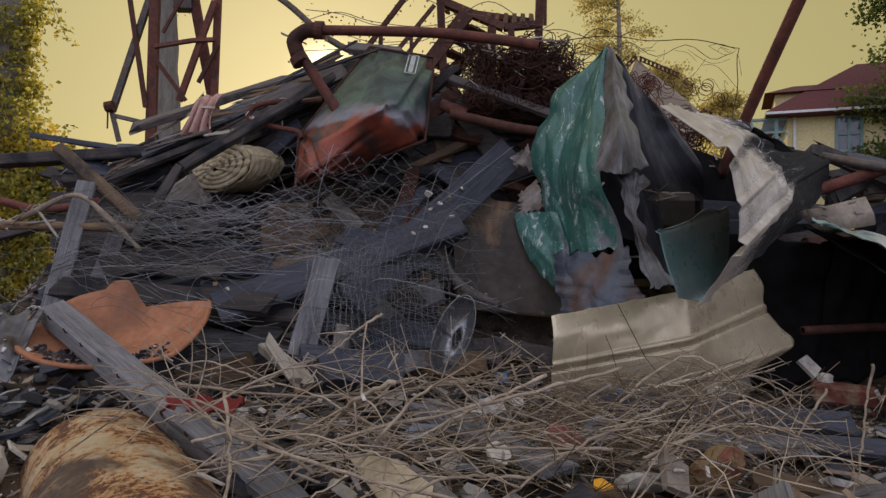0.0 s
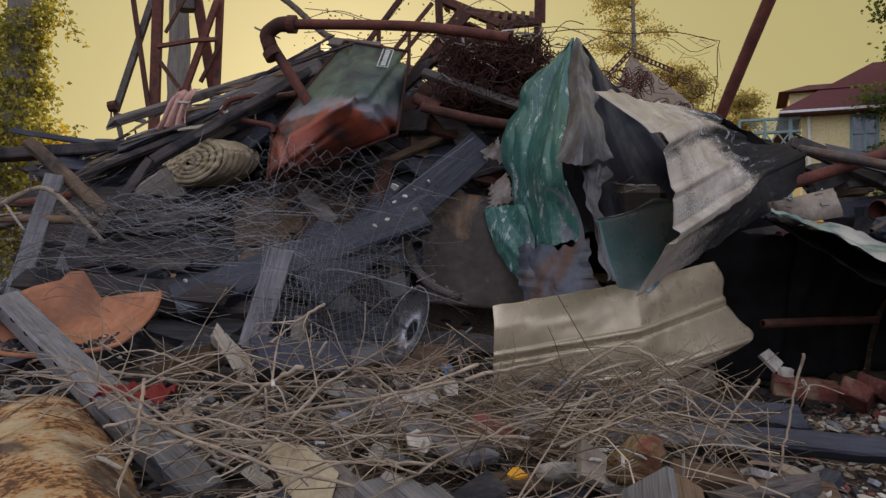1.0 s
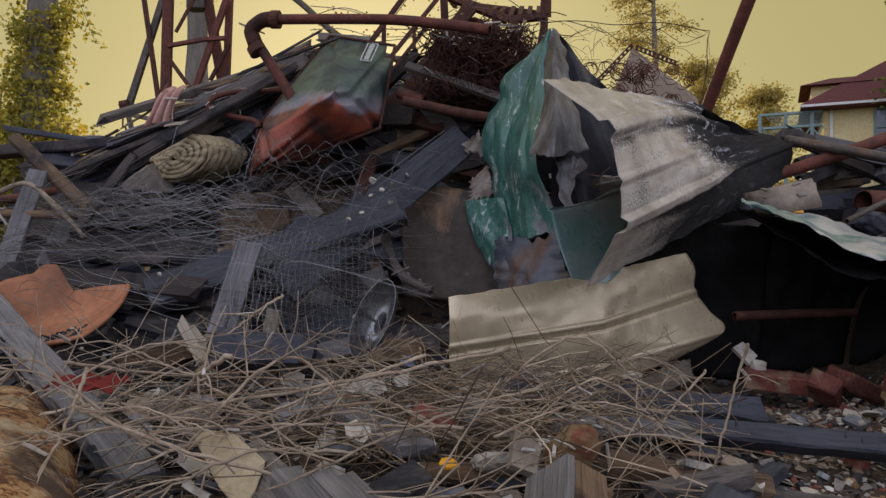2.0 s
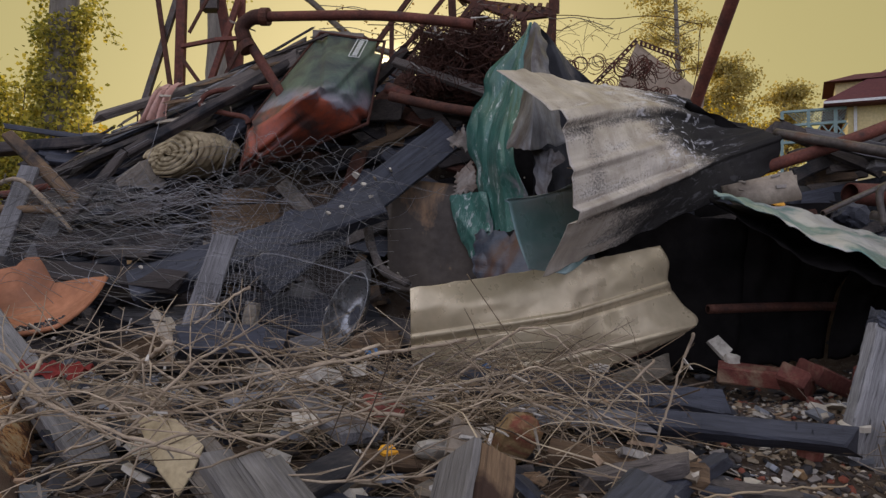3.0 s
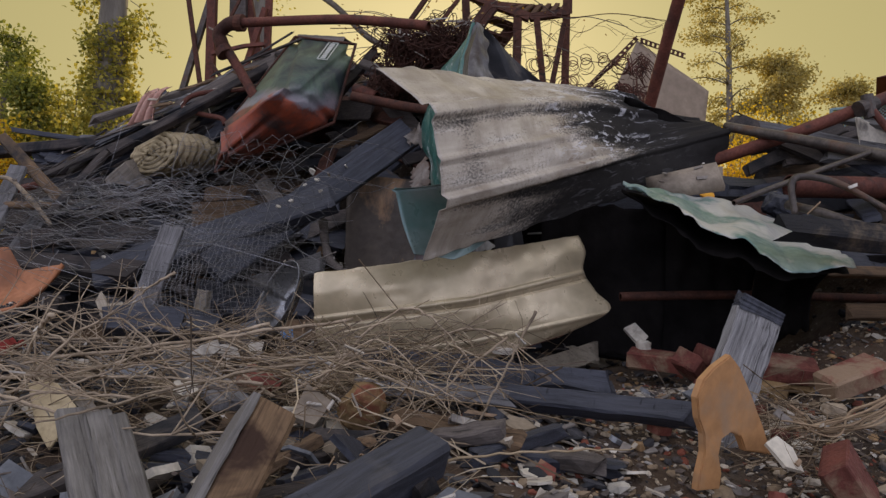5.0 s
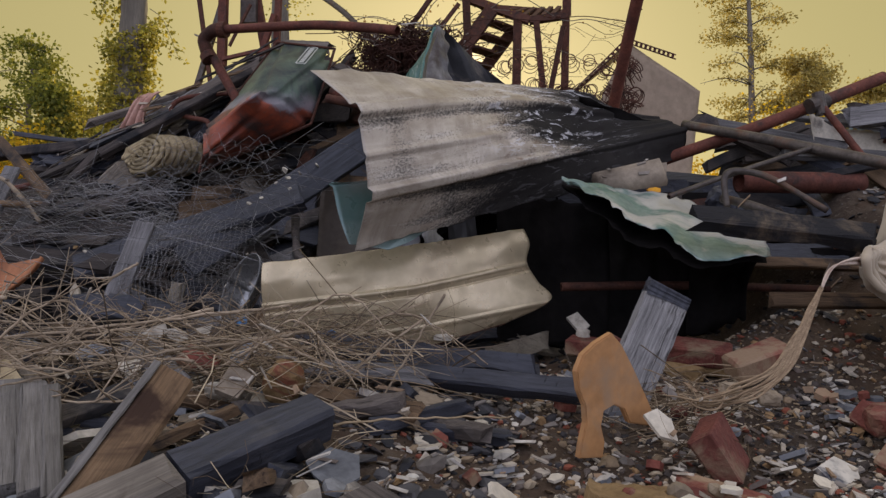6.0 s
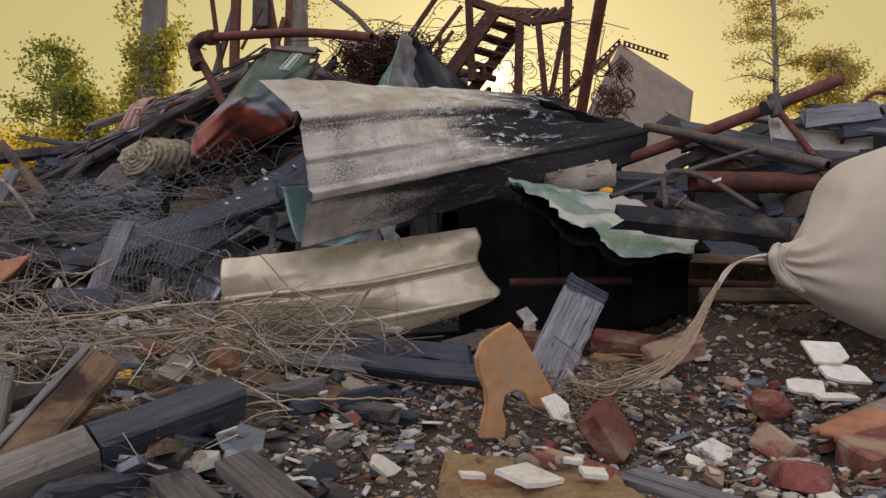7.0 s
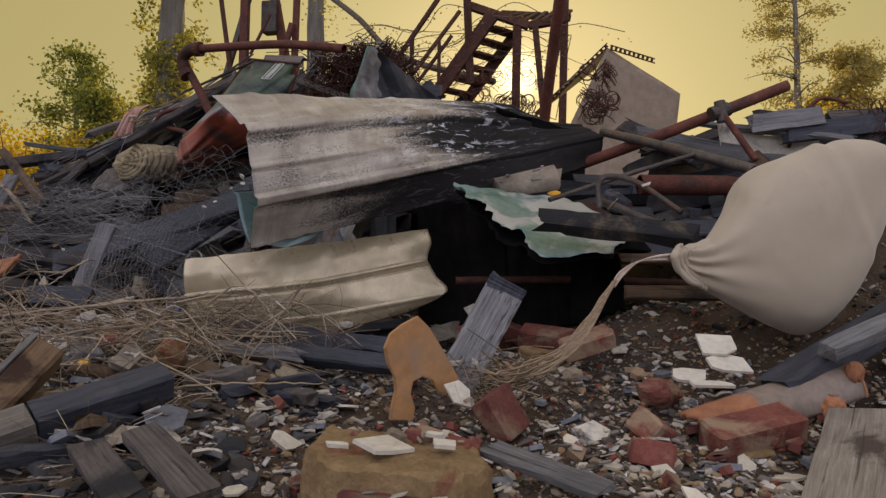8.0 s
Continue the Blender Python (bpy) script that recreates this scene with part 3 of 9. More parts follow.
def tube(bm, pts, r, sides=8, r_end=None, caps=True, rough=0.0):
    """A round bar along places; r may taper to r_end."""
    pts = [Vector(p) for p in pts]
    rings = []
    side = None
    for k, p in enumerate(pts):
        d = (pts[min(k + 1, len(pts) - 1)] - pts[max(k - 1, 0)])
        if d.length < 1e-7:
            d = Vector((0, 0, 1))
        d.normalize()
        if side is None:
            side = d.orthogonal().normalized()
        side = (side - d * side.dot(d))
        side = side.normalized() if side.length > 1e-6 else d.orthogonal().normalized()
        up = d.cross(side)
        q = r if r_end is None else r + (r_end - r) * k / (len(pts) - 1)
        ring = []
        for s in range(sides):
            a = 2 * math.pi * s / sides
            o = side * math.cos(a) + up * math.sin(a)
            w = q * (1 + rough * nz(p + o * q, 9.0, 2.0)) if rough else q
            ring.append(bm.verts.new(p + o * w))
        rings.append(ring)
    for a, b in zip(rings, rings[1:]):
        for s in range(sides):
            bm.faces.new((a[s], a[(s + 1) % sides], b[(s + 1) % sides], b[s]))
    if caps:
        bm.faces.new(rings[0][::-1])
        bm.faces.new(rings[-1])


def pipe(bm, pts, r, wall=0.004, sides=14, n=None):
    """A hollow pipe with open ends."""
    path = spline(pts, n or 10 * (len(pts) - 1)) if n != 0 else [Vector(p) for p in pts]
    tube(bm, path, r, sides, caps=False)
    k = len(bm.verts)
    tube(bm, path, r - wall, sides, caps=False)
    bm.verts.ensure_lookup_table()
    vs = bm.verts[:]
    m = len(path) * sides
    a0, b0 = len(vs) - 2 * m, len(vs) - m
    for s in range(sides):
        t = (s + 1) % sides
        bm.faces.new((vs[a0 + t], vs[a0 + s], vs[b0 + s], vs[b0 + t]))
        ea, eb = a0 + m - sides, b0 + m - sides
        bm.faces.new((vs[ea + s], vs[ea + t], vs[eb + t], vs[eb + s]))


def surface(bm, f, nu, nv, thick=0.0015):
    """A bent sheet of real thickness from f(u, v), u and v from 0 to 1."""
    P = [[Vector(f(i / nu, j / nv)) for j in range(nv + 1)] for i in range(nu + 1)]
    def normal(i, j):
        a = P[min(i + 1, nu)][j] - P[max(i - 1, 0)][j]
        b = P[i][min(j + 1, nv)] - P[i][max(j - 1, 0)]
        c = a.cross(b)
        return c.normalized() if c.length > 1e-9 else Vector((0, 0, 1))
    top = [[bm.verts.new(P[i][j]) for j in range(nv + 1)] for i in range(nu + 1)]
    low = [[bm.verts.new(P[i][j] - normal(i, j) * thick) for j in range(nv + 1)] for i in range(nu + 1)]
    uv = bm.loops.layers.uv.verify()
    def quad(vs, ks):
        face = bm.faces.new(vs)
        for loop, (a, b) in zip(face.loops, ks):
            loop[uv].uv = (a / nu, b / nv)
    for i in range(nu):
        for j in range(nv):
            quad((top[i][j], top[i + 1][j], top[i + 1][j + 1], top[i][j + 1]), ((i, j), (i + 1, j), (i + 1, j + 1), (i, j + 1)))
            quad((low[i][j], low[i][j + 1], low[i + 1][j + 1], low[i + 1][j]), ((i, j), (i, j + 1), (i + 1, j + 1), (i + 1, j)))
    for i in range(nu):
        bm.faces.new((top[i + 1][0], top[i][0], low[i][0], low[i + 1][0]))
        bm.faces.new((top[i][nv], top[i + 1][nv], low[i + 1][nv], low[i][nv]))
    for j in range(nv):
        bm.faces.new((top[0][j], top[0][j + 1], low[0][j + 1], low[0][j]))
        bm.faces.new((top[nu][j + 1], top[nu][j], low[nu][j], low[nu][j + 1]))


def loft(profiles, us):
    """f(u, v) between profiles (each a list of places along v), at the shares us of u."""
    def f(u, v):
        i = 0
        while i < len(us) - 2 and u > us[i + 1]:
            i += 1
        k = (u - us[i]) / (us[i + 1] - us[i])
        def on(pr):
            w = v * (len(pr) - 1)
            j = min(int(w), len(pr) - 2)
            q = w - j
            a, b, c, d = pr[max(j - 1, 0)], pr[j], pr[j + 1], pr[min(j + 2, len(pr) - 1)]
            return 0.5 * ((2 * b) + (c - a) * q + (2 * a - 5 * b + 4 * c - d) * q * q + (3 * b - a - 3 * c + d) * q ** 3)
        a, b = on(profiles[i]), on(profiles[i + 1])
        return a.lerp(b, k)
    return f


def slab(bm, length, width, thick, seed=0, n=6, jag=0.02, wob=0.004, chamfer=0.12):
    """A board along local x: chamfered edges, uneven faces, broken ends."""
    rnd = random.Random(seed)
    c = min(thick, width) * chamfer
    ring0 = [(-width / 2 + c, -thick / 2), (width / 2 - c, -thick / 2), (width / 2, -thick / 2 + c), (width / 2, thick / 2 - c),
             (width / 2 - c, thick / 2), (-width / 2 + c, thick / 2), (-width / 2, thick / 2 - c), (-width / 2, -thick / 2 + c)]
    rings = []
    for i in range(n + 1):
        u = i / n
        x = (u - 0.5) * length
        ring = []
        for k, (y, z) in enumerate(ring0):
            dx = 0
            if i in (0, n):
                dx = (rnd.random() - 0.35) * jag * (1 if i == 0 else -1)
            ring.append(bm.verts.new((x + dx, y + (rnd.random() - 0.5) * wob, z + (rnd.random() - 0.5) * wob)))
        rings.append(ring)
    for a, b in zip(rings, rings[1:]):
        for k in range(8):
            bm.faces.new((a[k], b[k], b[(k + 1) % 8], a[(k + 1) % 8]))
    bm.faces.new(rings[0])
    bm.faces.new(rings[-1][::-1])


def along(p0, p1, face=(0, -1, 0.4), roll=0.0):
    """The pose of a board from p0 to p1 whose broad face looks towards face."""
    p0, p1 = Vector(p0), Vector(p1)
    x = (p1 - p0).normalized()
    z = Vector(face)
    z = (z - x * z.dot(x)).normalized()
    if roll:
        z = Matrix.Rotation(radians(roll), 3, x) @ z
    y = z.cross(x)
    m = Matrix((x, y, z)).transposed().to_4x4()
    m.translation = (p0 + p1) / 2
    return m


BOARD_SEED = [0]


JOINED = None            # while this is a list, boards go into one joined mass


# rooms in the heap that the loose boards leave free: centre and half sizes
FREE = ((V(-1.09, 3.54, 1.225), V(0.25, 0.36, 0.125)), (V(-0.80, 3.55, 1.50), V(0.19, 0.30, 0.12)), (V(-0.72, 3.46, 0.90), V(0.18, 0.30, 0.085)),
        (V(-1.27, 3.52, 1.10), V(0.12, 0.22, 0.08)), (V(-0.48, 3.75, 1.02), V(0.11, 0.30, 0.09)))


def in_the_way(p0, p1):
    for k in range(13):
        p = Vector(p0).lerp(Vector(p1), k / 12)
        if any(all(abs(p[i] - c[i]) < h[i] for i in range(3)) for c, h in FREE):
            return True
    return False


def board(name, p0, p1, width, thick, material, label, category="board", group="", face=(0, -1, 0.4), roll=0.0, jag=0.02, n=6, wob=0.004):
    BOARD_SEED[0] += 1
    if category == "board" and (group or JOINED is not None) and in_the_way(p0, p1):
        return None
    bm = bmesh.new()
    slab(bm, (Vector(p1) - Vector(p0)).length, width, thick, BOARD_SEED[0], n, jag, wob)
    if JOINED is not None:
        bm.transform(along(p0, p1, face, roll))
        JOINED.append((bm, material))
        return None
    ob = part(name, bm, material)
    ob.matrix_world = along(p0, p1, face, roll)
    return tagged(ob, label, category, group)


def join_boards(name, label, category):
    """Turns the boards gathered in JOINED into one object of many pieces."""
    global JOINED
    verts, faces, slots, mats = [], [], [], []
    for bm, material in JOINED:
        if material not in mats:
            mats.append(material)
        o = len(verts)
        bm.verts.index_update()
        verts += [tuple(v.co) for v in bm.verts]
        for f in bm.faces:
            faces.append([o + v.index for v in f.verts])
            slots.append(mats.index(material))
        bm.free()
    me = bpy.data.meshes.new(name)
    me.from_pydata(verts, [], faces)
    for m in mats:
        me.materials.append(m)
    me.polygons.foreach_set("material_index", slots)
    JOINED = None
    tagged(new(name, me), label, category, kind="stuff")


def block(bm, m, sx, sy, sz, bevel=0.004, seed=None, chip=0.0):
    """A box at pose m with its edges taken off; chip makes it uneven."""
    g = bmesh.ops.create_cube(bm, size=1.0)
    vs = g["verts"]
    bmesh.ops.scale(bm, vec=(sx, sy, sz), verts=vs)
    if bevel:
        es = list({e for v in vs for e in v.link_edges})
        r = bmesh.ops.bevel(bm, geom=es, offset=bevel, segments=1, affect="EDGES", profile=0.5)
        vs = list({v for f in r["faces"] for v in f.verts} | {v for v in vs if v.is_valid})
    if chip:
        rnd = random.Random(seed)
        for v in vs:
            v.co += Vector((rnd.uniform(-chip, chip), rnd.uniform(-chip, chip), rnd.uniform(-chip, chip)))
    bmesh.ops.transform(bm, matrix=m, verts=vs)


def bar(bm, a, b, w, t=None, face=(0, -1, 0.3)):
    """A square-edged bar between two places, for steelwork and trim."""
    a, b = Vector(a), Vector(b)
    block(bm, along(a, b, face), (b - a).length, w, t or w, bevel=0)


def shard(bm, m, size, thick, seed, sides=None, aspect=1.0):
    """A broken flat piece: an uneven polygon with thickness, at pose m."""
    rnd = random.Random(seed)
    k = sides or rnd.randint(4, 7)
    a0 = rnd.random() * 6.28
    out = []
    for i in range(k):
        a = a0 + 2 * math.pi * (i + rnd.uniform(-0.28, 0.28)) / k
        r = size * rnd.uniform(0.62, 1.0)
        out.append((r * math.cos(a), r * math.sin(a) * aspect))
    lo = [bm.verts.new(m @ Vector((x * rnd.uniform(0.9, 1.04), y, -thick / 2))) for x, y in out]
    hi = [bm.verts.new(m @ Vector((x, y, thick / 2))) for x, y in out]
    bm.faces.new(lo[::-1])
    bm.faces.new(hi)
    for i in range(k):
        bm.faces.new((lo[i], lo[(i + 1) % k], hi[(i + 1) % k], hi[i]))


def lump(bm, m, sx, sy, sz, seed, sub=2, rough=0.25):
    """A stone: a ball knocked out of shape."""
    g = bmesh.ops.create_icosphere(bm, subdivisions=sub, radius=1.0)
    for v in g["verts"]:
        d = 1 + rough * nz(v.co, 1.3, seed * 3.7) + rough * 0.5 * nz(v.co, 3.1, seed * 1.9)
        q = v.co * d
        q = Vector([math.copysign(abs(c) ** 0.8, c) for c in q])
        v.co = Vector((q.x * sx, q.y * sy, q.z * sz))
    bmesh.ops.transform(bm, matrix=m, verts=g["verts"])


def lying(x, y, dz=0.0, seed=0, tilt=18):
    """A pose on the heap at x, y with a random turn."""
    rnd = random.Random(seed)
    return pose(x, y, hill(x, y) + dz, rnd.uniform(-tilt, tilt), rnd.uniform(-tilt, tilt), rnd.uniform(0, 360))

# ---- ground ----
def ground():
    xs = [-3.4 + 0.07 * k for k in range(126)]
    ys = [-1.2 + 0.07 * k for k in range(126)]
    def grow(c):
        step, lo, hi = 0.12, [c[0]], [c[-1]]
        while hi[-1] < 900:
            hi.append(hi[-1] + step)
            lo.append(lo[-1] - step)
            step *= 1.28
        return lo[:0:-1] + c + hi[1:]
    xs, ys = grow(xs), grow(ys)
    verts, faces = [], []
    for y in ys:
        for x in xs:
            verts.append((x, y, hill(x, y)))
    w = len(xs)
    for j in range(len(ys) - 1):
        for i in range(w - 1):
            a = j * w + i
            faces.append((a, a + 1, a + w + 1, a + w))
    me = bpy.data.meshes.new("ground")
    me.from_pydata(verts, [], faces)
    for p in me.polygons:
        p.use_smooth = True
    me.materials.append(M["earth"])
    ob = new("ground", me)
    tagged(ob, "burnt dark earth and ash heaped into a mound", "ground", kind="structure")


ground()

# ---- sheet metal on the heap ----
def scorched_roof_sheet():
    r = root("roof_sheet", (0.9, 2.3, 0.62), "long bent corrugated roof sheet, pale grey and scorched black", "sheet metal")
    left = [V(0.572, 1.942, 1.169), V(0.715, 1.90, 1.04), V(0.750, 1.895, 0.90), V(0.765, 1.916, 0.775), V(0.703, 2.007, 0.634)]
    mid = [V(0.98, 2.764, 1.337), V(1.10, 2.70, 1.255), V(1.165, 2.53, 1.09), V(1.18, 2.52, 0.965), V(1.06, 2.44, 0.79)]
    far = [V(1.405, 3.318, 1.411), V(1.42, 3.22, 1.32), V(1.41, 3.07, 1.165), V(1.50, 3.07, 1.11), V(1.56, 3.10, 0.99)]
    right = [V(1.674, 3.655, 1.34), V(1.74, 3.60, 1.335), V(1.80, 3.50, 1.315), V(1.86, 3.47, 1.255), V(1.84, 3.46, 1.135)]
    base = loft([left, mid, far, right], [0, 0.5, 0.78, 1])
    def f(u, v):
        p = base(u, v)
        q = base(min(1, u + 0.01), v) - base(max(0, u - 0.01), v)
        s = base(u, min(1, v + 0.01)) - base(u, max(0, v - 0.01))
        n = q.cross(s).normalized()
        rib = 0.0
        for c, w in ((0.27, 0.05), (0.715, 0.05)):
            rib += max(0, 1 - max(0, abs(v - c) - w * 0.45) / (w * 0.38))
        rib += 0.4 * max(0, 1 - abs(v - 0.5) / 0.03)
        dent = 0.016 * nz((u * 4, v * 3, 0), 1.0, 5.0) + 0.007 * nz((u * 14, v * 10, 0), 1.0, 2.0)
        edge = 0.012 * nz((u * 22, v * 3, 4), 1.0, 9.0) * (1 if v in (0.0, 1.0) else 0)
        return p - n * (rib * 0.023 * (1 - 0.4 * u) + dent) + Vector((0, 0, edge))
    bm = bmesh.new()
    surface(bm, f, 110, 130, 0.0015)
    bmesh.ops.recalc_face_normals(bm, faces=bm.faces)
    part("corrugated_panel", bm, M["sheet"], r, smooth=True)
    # the end of the same sheet folded under, its painted back showing
    fold = loft([[V(0.606, 2.055, 0.852), V(0.630, 2.058, 0.751), V(0.664, 2.058, 0.660)], [V(0.794, 2.275, 0.919), V(0.800, 2.24, 0.789), V(0.735, 2.10, 0.645)],
                 [V(0.975, 2.48, 0.965), V(0.955, 2.42, 0.81), V(0.85, 2.24, 0.70)]], [0, 0.5, 1])
    def flap(u, v):
        bow = V(0.10, 0.10, 0.0) * (math.sin(math.pi * u) * 0.35)
        lip = -0.012 * math.exp(-v * 40) * math.sin(u * 9)
        return fold(u, v) + bow + V(-0.014 * math.exp(-((v - 0.06) / 0.02) ** 2), 0.010 * nz((u * 3, v * 3, 1), 1.0, 4), lip)
    bm = bmesh.new()
    surface(bm, flap, 44, 40, 0.0015)
    part("folded_flap", bm, M["teal"], r, "teal painted back of the sheet", smooth=True)
    # black burnt back flap along the top edge
    back = loft([[V(1.364, 3.16, 1.37), V(1.36, 3.24, 1.30), V(1.36, 3.3, 1.2)], [V(1.56, 3.32, 1.335), V(1.58, 3.36, 1.25), V(1.58, 3.42, 1.15)],
                 [V(1.744, 3.50, 1.29), V(1.80, 3.56, 1.24), V(1.82, 3.6, 1.16)]], [0, 0.5, 1])
    bm = bmesh.new()
    surface(bm, lambda u, v: back(u, v) + Vector((0, 0, 0.015 * nz((u * 5, v * 4, 1), 1.0, 7))), 24, 14, 0.0015)
    part("burnt_flap", bm, M["black_sheet"], r, "burnt black back flap", smooth=True)


def beige_sheet():
    r = root("siding_sheet", (0.8, 2.4, 0.3), "bent beige ribbed metal siding panel with rusty edge", "sheet metal")
    left = [V(0.329, 2.181, 0.598), V(0.333, 2.165, 0.54), V(0.333, 2.175, 0.47), V(0.335, 2.195, 0.40), V(0.36, 2.215, 0.33), V(0.40, 2.26, 0.25)]
    mid = [V(0.79, 2.40, 0.672), V(0.80, 2.375, 0.60), V(0.805, 2.365, 0.53), V(0.82, 2.37, 0.46), V(0.83, 2.39, 0.39), V(0.84, 2.42, 0.315)]
    right = [V(1.155, 2.695, 0.748), V(1.18, 2.67, 0.69), V(1.172, 2.648, 0.62), V(1.212, 2.63, 0.55), V(1.262, 2.617, 0.480), V(1.10, 2.57, 0.395)]
    base = loft([left, mid, right], [0, 0.5, 1])
    def f(u, v):
        p = base(u, v)
        rib = max(0, 1 - max(0, abs(v - 0.44 + 0.02 * u) - 0.012) / 0.018) + 0.7 * max(0, 1 - max(0, abs(v - 0.82) - 0.012) / 0.018)
        rib -= 0.9 * max(0, 1 - abs(v - 0.50 + 0.02 * u) / 0.02)
        dent = 0.012 * nz((u * 4, v * 2, 3), 1.0, 1.0) + 0.004 * nz((u * 15, v * 9, 0), 1.0, 6.0)
        return p + Vector((0.0, -1, 0.15)) * (rib * 0.010 + dent * 0.7) + Vector((0, 0, 0.008 * nz((u * 18, 0, 0), 1.0, 3.0) * (1 if v in (0.0, 1.0) else 0)))
    bm = bmesh.new()
    surface(bm, f, 80, 110, 0.0015)
    bmesh.ops.recalc_face_normals(bm, faces=bm.faces)
    part("panel", bm, M["beige"], r, smooth=True)
    bm = bmesh.new()
    tube(bm, [f(u / 20, 1.0) + V(0, 0, 0.001) for u in range(6, 21)], 0.004, 6, rough=0.5)
    part("rusty_edge", bm, M["rust_dark"], r, "rusted lower edge")


def crumpled(seed, amp, fx, fy):
    """Bent metal: long straight creases with flat fields between them, and smaller dents."""
    rnd = random.Random(seed)
    lines = [(rnd.uniform(-1, 1), rnd.uniform(-1, 1), rnd.uniform(0, 1), rnd.uniform(0.6, 1.0)) for _ in range(3)]
    def g(u, v):
        d = 0.0
        for a, b, o, w in lines:
            s = (a * u * fx + b * v * fy + o + 0.10 * nz((u * 2, v * 2, 0), 1.0, seed)) % 1.0
            d += w * (abs(s - 0.5) * 2 - 0.5)
        d += 0.35 * abs(nz((u * fx * 3.3, v * fy * 3.3, 1), 1.0, seed + 4))
        return amp * 0.45 * d
    return g


def green_sheet_thing():
    r = root("crumpled_sheet", (0.6, 3.0, 0.58), "crumpled green enamelled metal sheet with white scratches, standing upright", "sheet metal")
    def patch(name, cols, us, nu, nv, amp, fx, fy, seed, mat, label="", out=V(-0.35, -0.9, 0.0), ragged=(0, 0, 0, 0)):
        """A bent patch between columns of places; ragged gives the tear at u=0, u=1, v=0 and v=1."""
        base, fold = loft(cols, us), crumpled(seed, amp, fx, fy)
        def f(u, v):
            p = base(u, v) + out * fold(u, v)
            tear = ragged[0] * (1 - u) ** 6 * nz((v * 11, 2, 0), 1.0, seed) + ragged[1] * u ** 6 * nz((v * 11, 5, 0), 1.0, seed)
            tear_v = ragged[2] * (1 - v) ** 6 * nz((u * 9, 7, 0), 1.0, seed) + ragged[3] * v ** 6 * nz((u * 9, 9, 0), 1.0, seed)
            return p + V(tear, 0, tear_v)
        bm = bmesh.new()
        surface(bm, f, nu, nv, 0.0015)
        part(name, bm, M[mat], r, label)
    left = [V(0.706, 3.20, 1.697), V(0.602, 3.33, 1.61), V(0.519, 3.42, 1.473), V(0.457, 3.46, 1.333), V(0.474, 3.46, 1.159), V(0.508, 3.40, 0.982), V(0.528, 3.25, 0.809)]
    mid = [V(0.709, 3.15, 1.692), V(0.652, 3.20, 1.551), V(0.619, 3.22, 1.406), V(0.582, 3.22, 1.268), V(0.567, 3.20, 1.116), V(0.59, 3.15, 0.964), V(0.605, 3.08, 0.806)]
    edge = [V(0.726, 3.14, 1.696), V(0.698, 3.08, 1.521), V(0.684, 3.02, 1.353), V(0.65, 2.95, 1.212), V(0.645, 2.90, 1.07), V(0.701, 2.88, 0.946), V(0.727, 2.86, 0.824)]
    patch("green_face", [left, mid, edge], [0, 0.5, 1], 60, 96, 0.10, 1.5, 1.8, 12, "green", ragged=(0.035, 0, 0, 0.04))
    patch("gray_fold", [[V(0.725, 3.125, 1.697), V(0.686, 3.055, 1.518), V(0.67, 2.98, 1.325), V(0.61, 2.88, 1.125)], [V(0.743, 3.12, 1.691), V(0.714, 2.99, 1.501), V(0.718, 2.89, 1.306), V(0.703, 2.81, 1.10)],
                        [V(0.768, 3.15, 1.673), V(0.789, 3.08, 1.499), V(0.823, 3.03, 1.322), V(0.856, 3.0, 1.172)]], [0, 0.5, 1], 26, 44, 0.035, 1.2, 1.8, 8, "gray_sheet", "bare grey burnt fold", V(0.1, -0.9, 0), (0.01, 0.02, 0, 0.02))
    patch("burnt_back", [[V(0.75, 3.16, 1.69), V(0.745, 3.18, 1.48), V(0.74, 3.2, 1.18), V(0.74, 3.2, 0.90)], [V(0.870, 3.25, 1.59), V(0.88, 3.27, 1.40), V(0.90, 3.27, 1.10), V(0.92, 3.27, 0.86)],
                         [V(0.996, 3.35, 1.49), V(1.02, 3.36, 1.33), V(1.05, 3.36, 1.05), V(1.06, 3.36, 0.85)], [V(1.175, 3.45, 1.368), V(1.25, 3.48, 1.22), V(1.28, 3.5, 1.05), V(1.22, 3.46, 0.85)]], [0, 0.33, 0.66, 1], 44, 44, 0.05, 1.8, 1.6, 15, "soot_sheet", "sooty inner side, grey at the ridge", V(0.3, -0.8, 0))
    patch("hanging_strip", [[V(0.702, 2.95, 1.149), V(0.728, 2.88, 1.002), V(0.74, 2.78, 0.843), V(0.765, 2.66, 0.665)], [V(0.836, 2.93, 1.116), V(0.786, 2.85, 0.956), V(0.808, 2.75, 0.80), V(0.845, 2.62, 0.693)]], [0, 1], 16, 40, 0.03, 1.0, 1.6, 5, "gray_sheet", "purplish grey hanging strip", V(0.1, -0.8, 0), (0.02, 0.03, 0.02, 0.02))
    patch("inner_strip", [[V(0.80, 2.98, 1.05), V(0.82, 2.92, 0.86), V(0.84, 2.85, 0.68)], [V(0.90, 3.0, 1.0), V(0.93, 2.95, 0.84), V(0.96, 2.86, 0.68)]], [0, 1], 14, 26, 0.03, 1.2, 1.2, 6, "soot_sheet", "dark strip behind the fold", V(0.1, -0.8, 0))
